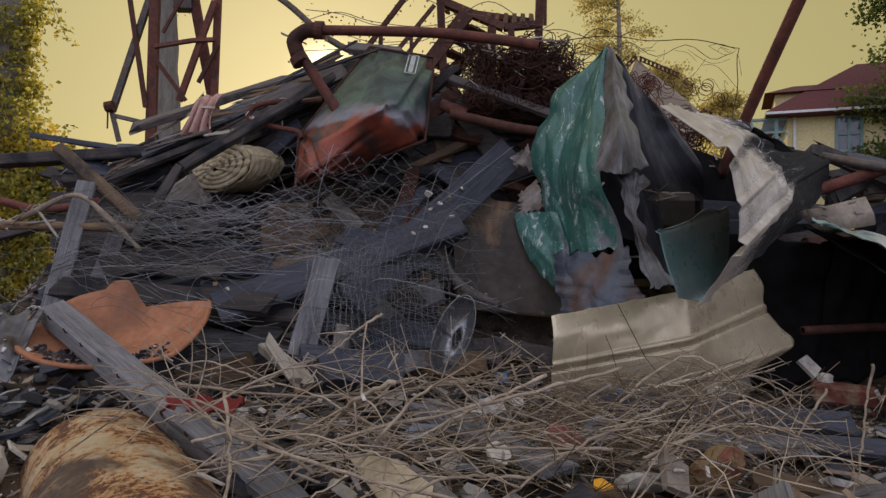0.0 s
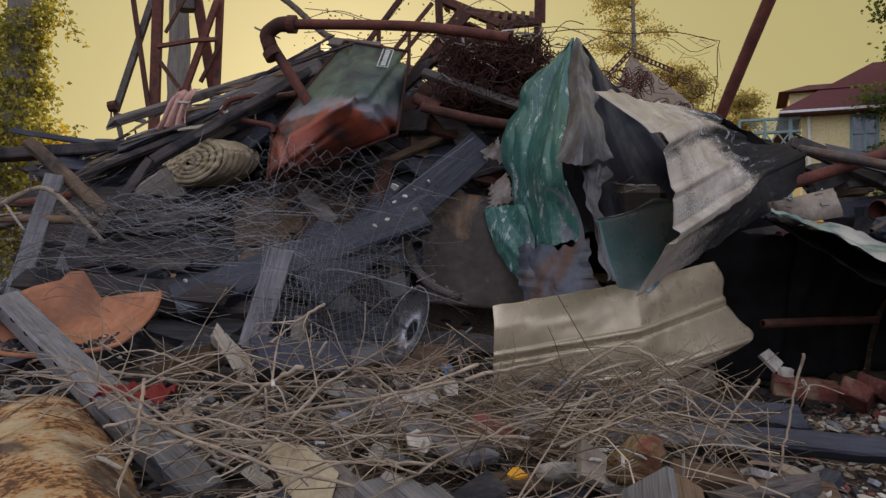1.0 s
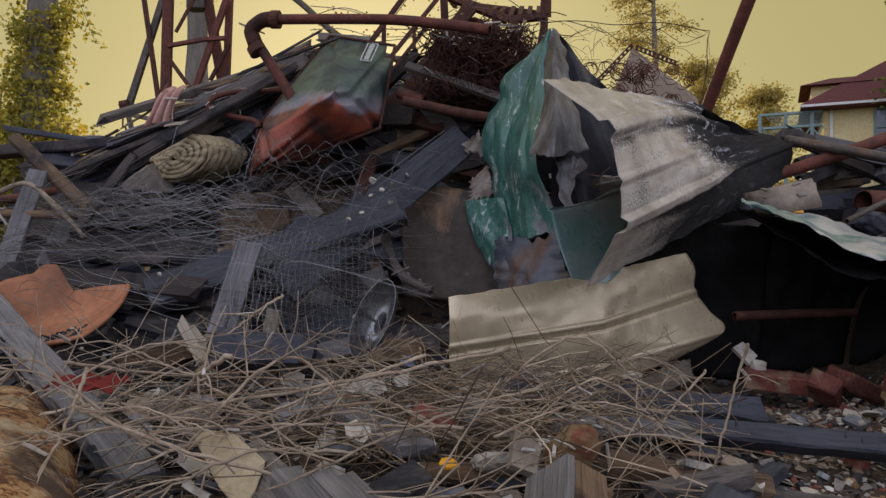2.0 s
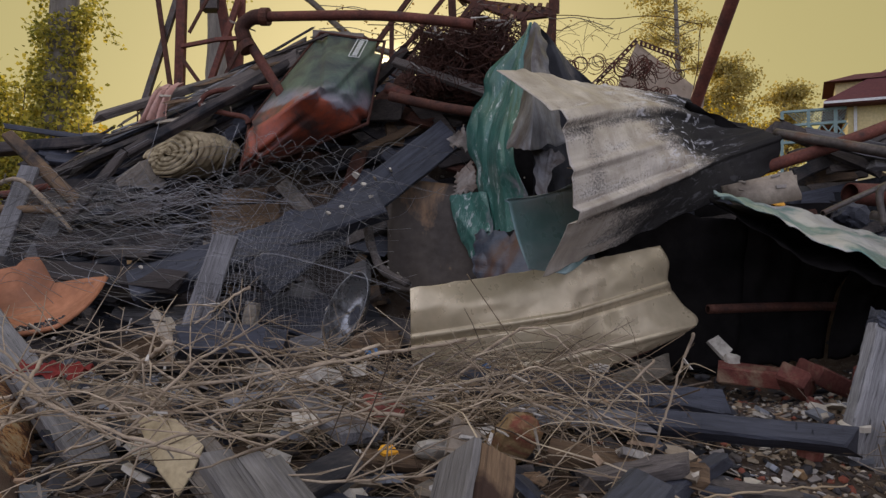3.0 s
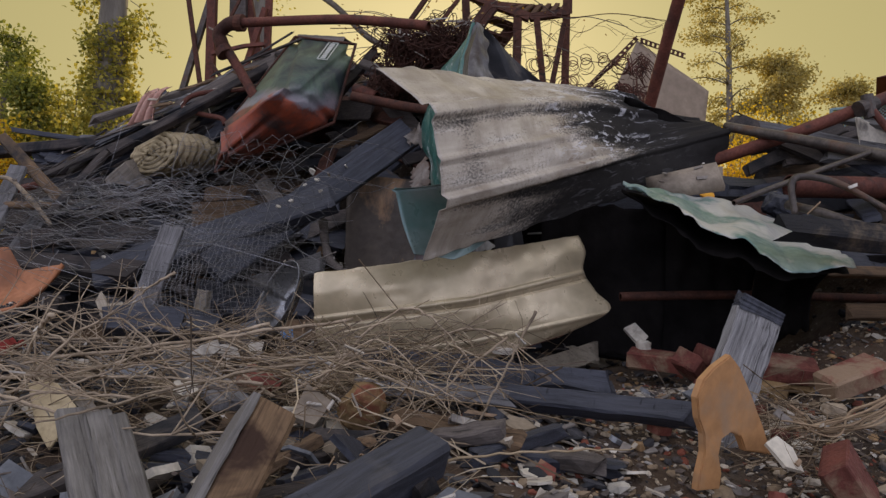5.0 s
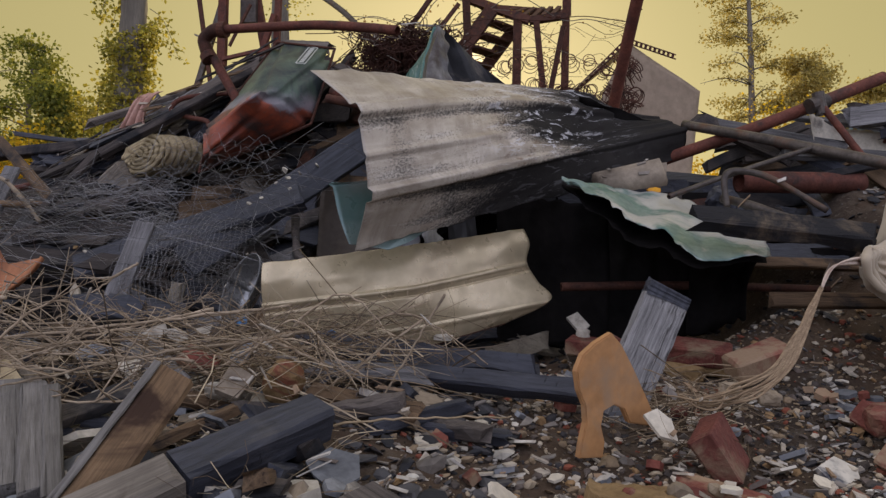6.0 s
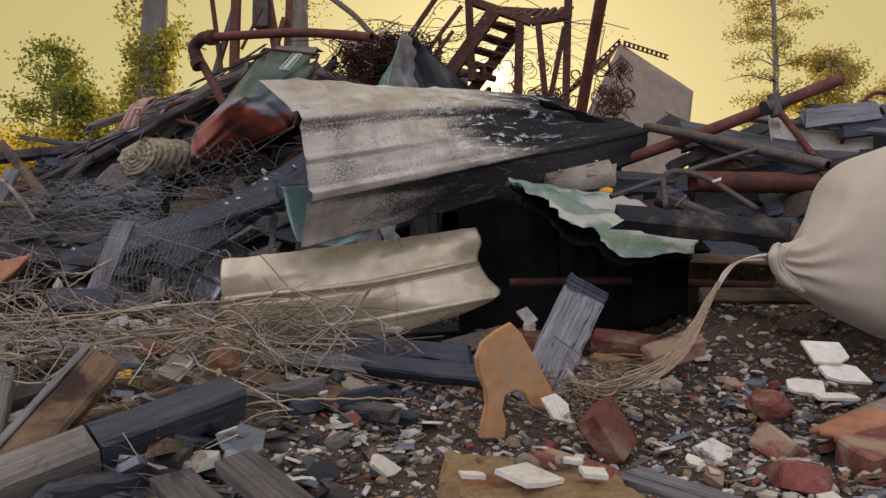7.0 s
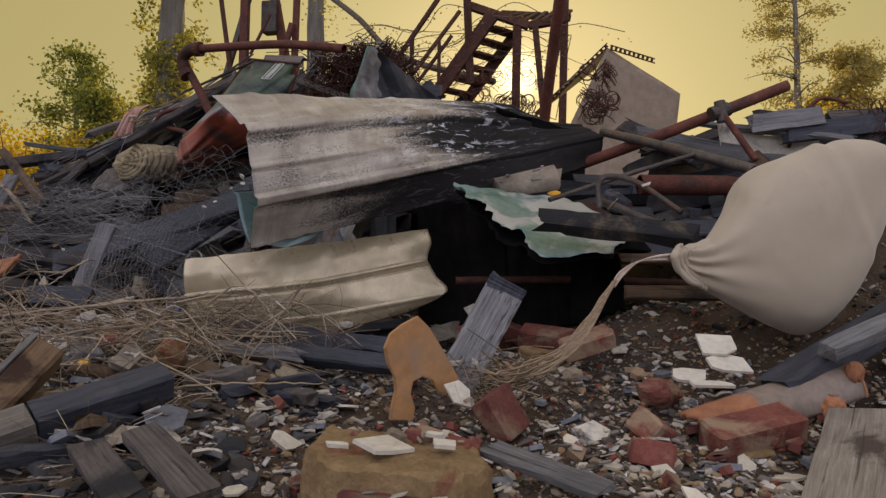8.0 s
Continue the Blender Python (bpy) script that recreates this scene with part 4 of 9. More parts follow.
    patch("bent_tab", [[V(0.360, 3.45, 1.000), V(0.396, 3.40, 0.876), V(0.438, 3.32, 0.758), V(0.503, 3.20, 0.662)], [V(0.46, 3.36, 1.002), V(0.48, 3.31, 0.90), V(0.505, 3.25, 0.80), V(0.525, 3.15, 0.68)], [V(0.536, 3.28, 1.000), V(0.553, 3.22, 0.909), V(0.565, 3.16, 0.832), V(0.55, 3.08, 0.70)]], [0, 0.5, 1], 22, 30, 0.03, 1.3, 1.0, 22, "green", "", V(-0.3, -0.8, 0), (0.012, 0, 0.01, 0.02))
    patch("torn_corner", [[V(0.352, 3.49, 1.275), V(0.368, 3.48, 1.235)], [V(0.435, 3.45, 1.325), V(0.46, 3.44, 1.20)]], [0, 1], 12, 12, 0.03, 1.4, 1.4, 31, "scrap_sheet", "rusty torn corner", V(-0.3, -0.8, 0), (0.03, 0.02, 0.02, 0.03))
    patch("torn_corner", [[V(0.386, 3.47, 1.093), V(0.390, 3.44, 0.99)], [V(0.471, 3.43, 1.162), V(0.49, 3.40, 1.03)]], [0, 1], 12, 14, 0.035, 1.6, 1.4, 33, "scrap_sheet", "rusty torn corner", V(-0.3, -0.8, 0), (0.04, 0.02, 0.02, 0.03))
    patch("burnt_foot", [[V(0.500, 3.12, 0.815), V(0.492, 3.06, 0.686), V(0.505, 2.97, 0.55)], [V(0.624, 2.97, 0.80), V(0.614, 2.88, 0.672), V(0.625, 2.82, 0.55)], [V(0.725, 2.83, 0.83), V(0.741, 2.75, 0.683), V(0.797, 2.69, 0.60)]], [0, 0.5, 1], 34, 30, 0.09, 1.6, 1.4, 41, "foot_sheet", "crushed burnt lower edge", V(-0.2, -0.9, 0), (0.02, 0.02, 0.03, 0))


def torn_sheet():
    r = root("torn_sheet", (1.8, 2.5, 0.6), "torn pale green and white roofing scrap lying flat", "sheet metal")
    base = loft([[V(1.313, 2.531, 0.909), V(1.30, 2.55, 0.90), V(1.31, 2.58, 0.895)], [V(1.50, 2.34, 0.775), V(1.58, 2.60, 0.84), V(1.66, 2.90, 0.92)],
                 [V(1.72, 2.12, 0.620), V(1.80, 2.50, 0.735), V(1.90, 2.85, 0.81)], [V(1.93, 2.24, 0.628), V(1.98, 2.50, 0.70), V(2.05, 2.8, 0.76)]], [0, 0.40, 0.80, 1])
    def f(u, v):
        p = base(u, v)
        rag = 0.045 * nz((u * 9, 0, 0), 1.0, 3.0) * (1 - v) ** 4 + 0.035 * nz((u * 26, 0, 0), 1.0, 8.0) * (1 - v) ** 8 + 0.015 * nz((u * 70, 0, 0), 1.0, 5.0) * (1 - v) ** 12
        return p + V(0.3, 1, 0.2) * rag + V(0, 0, 1) * (0.028 * nz((u * 5, v * 3, 0), 1.0, 2.0) + 0.02 * abs(nz((u * 9, v * 4, 0), 1.0, 7.0)))
    bm = bmesh.new()
    surface(bm, f, 70, 30, 0.002)
    part("panel", bm, M["torn"], r, smooth=True)
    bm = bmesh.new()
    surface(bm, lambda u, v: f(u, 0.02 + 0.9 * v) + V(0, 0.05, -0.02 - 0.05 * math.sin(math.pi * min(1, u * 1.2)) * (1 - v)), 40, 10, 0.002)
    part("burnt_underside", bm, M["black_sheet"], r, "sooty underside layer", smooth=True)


scorched_roof_sheet()
beige_sheet()
green_sheet_thing()
torn_sheet()


def brown_panel():
    bm = bmesh.new()
    p = loft([[V(0.07, 3.47, 1.08), V(0.08, 3.40, 0.82), V(0.10, 3.30, 0.56)], [V(0.60, 3.50, 1.04), V(0.60, 3.42, 0.80), V(0.60, 3.25, 0.52)]], [0, 1])
    surface(bm, lambda u, v: p(u, v) + V(0, 0.02 * nz((u * 3, v * 3, 0), 1.0, 4.0), 0), 20, 20, 0.003)
    single("rusted_sheet", bm, M["brown_sheet"], "dark brown rusted steel panel leaning in the heap", "panel", smooth=True)


brown_panel()


def dark_gap():
    """A black sheet added behind the bent sheets where the heap is deep in shade."""
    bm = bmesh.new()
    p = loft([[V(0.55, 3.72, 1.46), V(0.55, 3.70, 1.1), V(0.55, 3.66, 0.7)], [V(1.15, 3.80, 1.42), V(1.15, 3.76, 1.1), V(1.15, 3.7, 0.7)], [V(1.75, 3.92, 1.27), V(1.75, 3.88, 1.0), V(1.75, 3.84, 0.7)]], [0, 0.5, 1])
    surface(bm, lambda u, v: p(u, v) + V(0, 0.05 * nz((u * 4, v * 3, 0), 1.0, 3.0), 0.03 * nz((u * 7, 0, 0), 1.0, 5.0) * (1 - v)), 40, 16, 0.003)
    single("sooty_sheet", bm, M["black_sheet"], "black sheet added for the dark depth behind bent metal", "sheet metal", smooth=True)


dark_gap()


def shade_hollow():
    """Black strips added under the torn sheet to stand in for the hollow's shade."""
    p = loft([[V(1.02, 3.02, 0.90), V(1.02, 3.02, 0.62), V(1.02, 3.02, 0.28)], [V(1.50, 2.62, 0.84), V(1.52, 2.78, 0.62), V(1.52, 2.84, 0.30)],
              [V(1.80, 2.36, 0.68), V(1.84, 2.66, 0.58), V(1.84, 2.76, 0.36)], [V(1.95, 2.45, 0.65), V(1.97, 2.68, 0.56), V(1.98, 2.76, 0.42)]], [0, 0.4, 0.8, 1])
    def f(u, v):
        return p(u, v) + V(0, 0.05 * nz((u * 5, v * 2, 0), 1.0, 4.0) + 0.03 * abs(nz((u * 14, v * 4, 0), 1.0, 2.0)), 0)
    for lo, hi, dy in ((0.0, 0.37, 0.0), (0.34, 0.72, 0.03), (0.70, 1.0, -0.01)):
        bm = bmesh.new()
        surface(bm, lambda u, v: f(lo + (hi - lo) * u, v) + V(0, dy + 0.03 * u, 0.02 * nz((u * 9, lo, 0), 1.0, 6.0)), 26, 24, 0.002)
        single("roofing_felt", bm, M["black_sheet"], "black strip added for the deep shade of a hollow", "roofing felt", group="hanging felt strips", smooth=True)


shade_hollow()


def inner_duct():
    bm = bmesh.new()
    block(bm, look((0.98, 3.05, 0.98), (0.90, 2.0, 0.90)), 0.20, 0.16, 0.12, 0.03)
    single("metal_box", bm, M["brown_sheet"], "dull brown metal box under the bent sheets", "box")


inner_duct()


# ---- wheelbarrow ----
def wheelbarrow():
    r = root("wheelbarrow", (-0.4, 3.7, 1.1), "burnt wheelbarrow tipped on its side, green and rusty red", "wheelbarrow")
    # rim corners, then the corners of the pan's floor, which stands out towards the walk
    A, B, C, D, E = V(-0.359, 3.86, 1.905), V(-0.020, 3.89, 1.862), V(-0.062, 3.64, 1.375), V(-0.690, 3.60, 1.115), V(-0.715, 3.80, 1.415)
    F1, F2, F3, F4 = V(-0.262, 3.385, 1.462), V(-0.165, 3.47, 1.500), V(-0.545, 3.40, 1.150), V(-0.640, 3.50, 1.345)
    base = V(-0.40, 3.6, 1.105)
    bm = bmesh.new()
    va, vb, vc, vd, ve, v1, v2, v3, v4 = [bm.verts.new(p - base) for p in (A, B, C, D, E, F1, F2, F3, F4)]
    for face in ((va, vb, v2, v1), (vb, vc, v2), (v2, vc, vd, v3), (v3, vd, ve, v4), (va, v1, v4, ve), (v1, v2, v3, v4)):
        bm.faces.new(face)
    bmesh.ops.recalc_face_normals(bm, faces=bm.faces)
    bmesh.ops.bevel(bm, geom=[ed for ed in bm.edges if len(ed.link_faces) == 2], offset=0.055, segments=6, affect="EDGES", clamp_overlap=True)
    bmesh.ops.triangulate(bm, faces=[f for f in bm.faces if len(f.verts) > 4])
    bmesh.ops.subdivide_edges(bm, edges=[ed for ed in bm.edges if ed.calc_length() > 0.06], cuts=4, use_grid_fill=True)
    for v in bm.verts:
        v.co += V(0.25, -1, 0.3) * (0.012 * nz(v.co, 5.0, 3.0) + 0.004 * nz(v.co, 17.0, 1.0))
    bmesh.ops.solidify(bm, geom=bm.faces[:], thickness=0.003)
    ob = part("pan", bm, M["tray"], r, smooth=True)
    ob.location = base
    bm = bmesh.new()
    rim = [A, B, C, D, E, A]
    tube(bm, [p.lerp(q, k / 6) for p, q in zip(rim, rim[1:]) for k in range(6)] + [A], 0.009, 8, caps=False)
    part("rolled_rim", bm, M["rust_dark"], r, "rusty rolled rim", smooth=True)
    # a plate of print in a frame, unreadable: bars
    def wall(u, v):
        return A.lerp(B, u).lerp(F1.lerp(F2, u), v)
    o = wall(0.62, 0.10)
    dv, du = (wall(0.62, 0.6) - o).normalized(), (wall(0.9, 0.2) - wall(0.6, 0.2)).normalized()
    nrm = du.cross(dv).normalized()
    nrm = nrm if nrm.y < 0 else -nrm
    o += nrm * 0.022
    bm = bmesh.new()
    L, W = 0.20, 0.052
    def mark(a0, a1, b0, b1):
        w = nrm * 0.002
        q = [o + dv * a + du * b for a, b in ((a0, b0), (a1, b0), (a1, b1), (a0, b1))]
        lo, hi = [bm.verts.new(x - w) for x in q], [bm.verts.new(x + w) for x in q]
        bm.faces.new(lo[::-1]), bm.faces.new(hi)
        for k in range(4):
            bm.faces.new((lo[k], lo[(k + 1) % 4], hi[(k + 1) % 4], hi[k]))
    for s in (0, 1):
        mark(0, L, s * W - 0.002, s * W + 0.002)
        mark(s * L - 0.002, s * L + 0.002, 0.0021, W - 0.0021)
    for k in range(9):
        mark(0.014 + k * 0.020, 0.014 + k * 0.020 + 0.012, 0.014, 0.038)
    part("printed_plate", bm, M["ink"], r, "pale framed plate of bars")
    bm = bmesh.new()
    bmesh.ops.create_uvsphere(bm, u_segments=10, v_segments=6, radius=0.015, matrix=Matrix.Translation(F1 + V(-0.01, -0.005, 0.0)))
    part("bolt", bm, M["black_sheet"], r, "black bolt")
    bm = bmesh.new()
    pipe(bm, [(-0.603, 3.828, 1.611), (-0.823, 3.828, 1.600), (-0.924, 3.809, 1.578), (-0.971, 3.789, 1.536), (-0.954, 3.771, 1.491), (-0.828, 3.732, 1.451), (-0.705, 3.693, 1.420), (-0.680, 3.684, 1.384)], 0.014, 0.002, 10)
    part("frame_tube", bm, M["rust"], r, "bent rusty tube of the frame", smooth=True)


wheelbarrow()


def handle_pipe():
    r = root("water_pipe", (-0.55, 3.66, 1.55), "rust-red steel pipe with a corroded elbow on the heap", "pipe")
    bm = bmesh.new()
    pipe(bm, [(-0.62, 3.66, 1.925), (-0.05, 3.55, 1.885), (0.25, 3.475, 1.835), (0.47, 3.41, 1.785)], 0.025, 0.004, 16)
    part("long_pipe", bm, M["rust"], r, smooth=True)
    bm = bmesh.new()
    pipe(bm, [(-0.705, 3.70, 1.83), (-0.62, 3.69, 1.70), (-0.52, 3.66, 1.55), (-0.47, 3.65, 1.46)], 0.026, 0.004, 16)
    part("short_pipe", bm, M["rust"], r, smooth=True)
    bm = bmesh.new()
    tube(bm, spline([(-0.60, 3.66, 1.925), (-0.67, 3.675, 1.925), (-0.725, 3.69, 1.88), (-0.71, 3.70, 1.81)], 14), 0.038, 14, rough=0.35)
    part("elbow", bm, M["rust_dark"], r, "corroded elbow joint", smooth=True)
    for k, (p, q) in enumerate((((-0.615, 3.66, 1.926), (-0.575, 3.655, 1.922)), ((-0.712, 3.70, 1.80), (-0.69, 3.697, 1.765)))):
        bm = bmesh.new()
        tube(bm, [V(*p), V(*q)], 0.043, 14, rough=0.4)
        part("collar", bm, M["rust_dark"], r)


handle_pipe()


def rug_roll():
    r = root("rolled_rug", (-1.05, 3.85, 1.12), "rolled-up cream quilted rug, dirty, end showing its spiral", "rug")
    ax = V(0.30, 0.95, 0.10).normalized()
    side = ax.cross(V(0, 0, 1)).normalized()
    tilt = Matrix.Rotation(-0.30, 3, ax)
    side, up = tilt @ side, tilt @ side.cross(ax)
    o = V(-1.085, 3.70, 1.232)
    wide, tall, turns = 0.178, 0.100, 4.6
    def coil(u, v):
        """A thick bumpy cord wound into a flat spiral."""
        a = 2 * math.pi * turns * (1 - u) - 1.0
        k = 0.10 + 0.90 * (1 - u)
        e = V(math.cos(a) * wide * k, 0, math.sin(a) * tall * k)
        out = V(math.cos(a), 0, math.sin(a))
        b = 2 * math.pi * v
        fat = 0.0135 * (1 + 0.22 * math.sin(a * 11 + 3 * math.sin(a * 2)) + 0.12 * nz((a, b, 0), 1.3, 3.0))
        x, z = e.x + out.x * math.cos(b) * fat * 1.25, e.z + out.z * math.cos(b) * fat
        return o + side * x + up * z - ax * (0.04 * u + math.sin(b) * fat * 1.1)
    bm = bmesh.new()
    surface(bm, coil, 330, 9, 0.001)
    part("coil_end", bm, M["rug"], r, "spiral end of the roll", smooth=True)
    def body(u, v):
        a = 2 * math.pi * u
        k = 1.0 + 0.04 * math.sin(v * 40 + 2.5 * nz((math.cos(a) * 2, math.sin(a) * 2, 0), 1.0, 5.0)) + 0.06 * nz((math.cos(a) * 3, math.sin(a) * 3, v * 6), 1.0, 2.0) - 0.25 * max(0, v - 0.75)
        return o + ax * (0.004 + 0.32 * v) + side * wide * k * math.cos(a) + up * tall * k * math.sin(a)
    bm = bmesh.new()
    surface(bm, body, 72, 60, 0.006)
    part("rug", bm, M["rug"], r, smooth=True)


rug_roll()


def clay_bowl():
    """Half of a broken clay dish, propped so that its hollow faces the walk."""
    r = root("clay_dish", (-1.10, 2.55, 0.38), "broken terracotta dish with jagged rim and grit inside", "pottery")
    centre, nrm = V(-1.05, 2.44, 0.515), V(0.03, -0.40, 0.91).normalized()
    ex = V(1, 0.12, -0.02)
    ex = (ex - nrm * ex.dot(nrm)).normalized()
    ey = nrm.cross(ex)
    def f(u, v):
        a = 2 * math.pi * u
        jag = 1.0
        back = max(0.0, math.sin(a))
        jag -= back * 0.14
        rad = 0.30 * v
        depth = -0.065 * (1 - v ** 2.6)
        edge = ((0.0, 0.075), (0.035, 0.080), (0.05, 0.065), (0.10, 0.040), (0.16, 0.010), (0.205, -0.012), (0.228, -0.020), (0.240, 0.005), (0.262, 0.080), (0.285, 0.078), (0.30, 0.050), (0.35, 0.040), (0.40, 0.020), (0.405, -0.010), (0.5, -0.03), (0.6, 0.0), (0.88, 0.0), (1.0, 0.075))
        lift = 0
        for (ua, la), (ub, lb) in zip(edge, edge[1:]):
            if ua <= u <= ub:
                lift = (la + (lb - la) * (u - ua) / (ub - ua)) * v ** 4
        return centre + ex * rad * math.cos(a) + ey * rad * math.sin(a) * 0.74 + nrm * depth + V(0, 0.02, 1) * lift
    bm = bmesh.new()
    surface(bm, f, 180, 22, 0.013)
    bmesh.ops.remove_doubles(bm, verts=bm.verts, dist=0.0004)
    part("dish", bm, M["terracotta"], r, smooth=True)
    bm = bmesh.new()
    rnd = random.Random(3)
    for k in range(240):
        a, q = rnd.uniform(math.pi * 1.08, 2 * math.pi * 0.98), rnd.uniform(0.35, 0.95)
        p = centre + ex * 0.28 * q * math.cos(a) + ey * 0.21 * q * math.sin(a) + nrm * (-0.064 * (1 - (q * 0.93) ** 2.6) + 0.012)
        shard(bm, Matrix.Translation(p) @ pose(0, 0, 0, rnd.uniform(-60, 60), rnd.uniform(-60, 60), rnd.uniform(0, 360)), rnd.uniform(0.006, 0.02), 0.005, k)
    part("grit", bm, M["ash"], r, "grit and charcoal in the dish")


clay_bowl()


def sand_bag():
    """A stuffed canvas sack on its side: a boxy body, a gathered neck and a long frayed strap."""
    r = root("canvas_bag", (2.48, 2.36, 0.37), "full off-white canvas bag with a tied neck, lying on rubble", "bag")
    # along the sack: middle, half height, lean of the section, half depth
    rows = [(V(2.140, 2.110, 0.622), 0.020, 0.00, 0.018), (V(2.172, 2.136, 0.606), 0.052, 0.00, 0.050), (V(2.205, 2.165, 0.600), 0.066, 0.00, 0.066), (V(2.256, 2.200, 0.603), 0.100, -0.005, 0.095),
            (V(2.338, 2.261, 0.620), 0.175, -0.024, 0.145), (V(2.404, 2.308, 0.640), 0.244, -0.050, 0.180), (V(2.482, 2.348, 0.660), 0.290, -0.055, 0.200), (V(2.580, 2.402, 0.704), 0.302, -0.034, 0.205),
            (V(2.684, 2.456, 0.772), 0.262, -0.018, 0.195), (V(2.775, 2.515, 0.848), 0.192, 0.002, 0.165), (V(2.850, 2.560, 0.905), 0.110, 0.011, 0.11), (V(2.905, 2.595, 0.918), 0.030, 0.0, 0.035)]
    deep = V(-0.243, 0.970, 0.0)
    def at(v):
        w = v * (len(rows) - 1)
        j = min(int(w), len(rows) - 2)
        q = w - j
        def cr(k):
            a, b, c, d = rows[max(j - 1, 0)][k], rows[j][k], rows[j + 1][k], rows[min(j + 2, len(rows) - 1)][k]
            return 0.5 * ((2 * b) + (c - a) * q + (2 * a - 5 * b + 4 * c - d) * q * q + (3 * b - a - 3 * c + d) * q ** 3)
        return cr(0), cr(1), cr(2), cr(3)
    def f(u, v):
        a = 2 * math.pi * u
        c, h, lean, th = at(v)
        cs, sn = math.cos(a), math.sin(a)
        sq = (abs(cs) ** 2.7 + abs(sn) ** 2.7) ** (-1 / 2.7)
        pleat = 1 + 0.13 * math.exp(-((v - 0.13) / 0.14) ** 2) * math.sin(a * 9 + 2.2 * math.sin(a * 2)) + 0.05 * nz((cs * 1.5, sn * 1.5, v * 4), 1.0, 4.0)
        pleat -= 0.045 * math.exp(-((v - 0.225 - 0.02 * sn) / 0.016) ** 2)
        pleat -= 0.030 * abs(nz((cs * 2.2, sn * 2.2, v * 7), 1.0, 7.0))
        pleat += 0.022 * math.exp(-((v - 0.735 + 0.07 * sn - 0.03 * cs) / 0.012) ** 2) - 0.030 * math.exp(-((v - 0.765 + 0.07 * sn - 0.03 * cs) / 0.018) ** 2)
        k = sq * pleat
        return c + V(lean / max(h, 0.01), 0, 1) * (h * sn * k) + deep * (th * cs * k)
    bm = bmesh.new()
    surface(bm, f, 110, 130, 0.002)
    bmesh.ops.remove_doubles(bm, verts=bm.verts, dist=0.0003)
    part("sack", bm, M["canvas"], r, smooth=True)
    # the gathered cloth of the neck, turned over on itself
    bm = bmesh.new()
    for k in range(4):
        ring = spline([(2.150 + 0.012 * k, 2.075 + 0.01 * k, 0.650), (2.128 + 0.014 * k, 2.060 + 0.012 * k, 0.622), (2.150 + 0.018 * k, 2.075 + 0.015 * k, 0.570), (2.205 + 0.012 * k, 2.115 + 0.01 * k, 0.533 - 0.004 * k)], 26)
        tube(bm, [p + V(0, 0.004 * math.sin(i * 0.5 + k), 0.003 * math.sin(i * 0.8 + 2 * k)) for i, p in enumerate(ring)], 0.017 - 0.002 * k, 10, 0.008, rough=0.25)
    part("neck_fold", bm, M["canvas"], r, "folded cloth at the tied neck", smooth=True)
    # pale twisted band, then frayed strips
    band = spline([(2.135, 2.095, 0.622), (2.075, 2.030, 0.618), (2.015, 1.960, 0.604), (1.972, 1.890, 0.570), (1.950, 1.850, 0.540)], 40)
    def ribbon(u, v):
        i = min(39, int(u * 40))
        p = band[i].lerp(band[i + 1], u * 40 - i)
        turn = 0.7 + 2.4 * u
        w = 0.012 + 0.012 * u
        s = V(0.30 * math.sin(turn), -0.45 * math.cos(turn), 0.9 * math.cos(turn) + 0.3) * (v - 0.5) * 2 * w
        return p + s + V(0, -0.006 * math.sin(v * 3.1 * 3), 0)
    bm = bmesh.new()
    surface(bm, ribbon, 60, 10, 0.002)
    part("band", bm, M["band"], r, "pale pinkish band twisted at the neck", smooth=True)
    rnd = random.Random(12)
    for k in range(11):
        g = (k - 5) / 8
        path = spline([(1.952, 1.853, 0.548), (1.925 + 0.006 * g, 1.825, 0.505 - 0.004 * g), (1.880 + 0.016 * g, 1.785, 0.425 - 0.014 * g), (1.815 + 0.02 * g, 1.735, 0.345 - 0.018 * g), (1.730 + 0.03 * g, 1.700 + 0.03 * rnd.random(), 0.290 - 0.018 * g + 0.02 * rnd.random()),
                       (1.650 + 0.05 * rnd.uniform(-1, 1), 1.715 + 0.04 * rnd.uniform(-1, 1), 0.262 + 0.03 * rnd.random()), (1.600 + 0.04 * rnd.uniform(-1, 1), 1.74 + 0.05 * rnd.uniform(-1, 1), 0.258 + 0.04 * rnd.random())], 44)
        bm = bmesh.new()
        tube(bm, [p + V(0.0015 * math.sin(i * 0.6 + k), 0, 0.0015 * math.sin(i * 0.9 + 2 * k)) for i, p in enumerate(path)], 0.0042, 5, 0.002, rough=0.3)
        part("strap_strand", bm, M["strap"], r, "strand of a long frayed tan strap", smooth=True)


sand_bag()


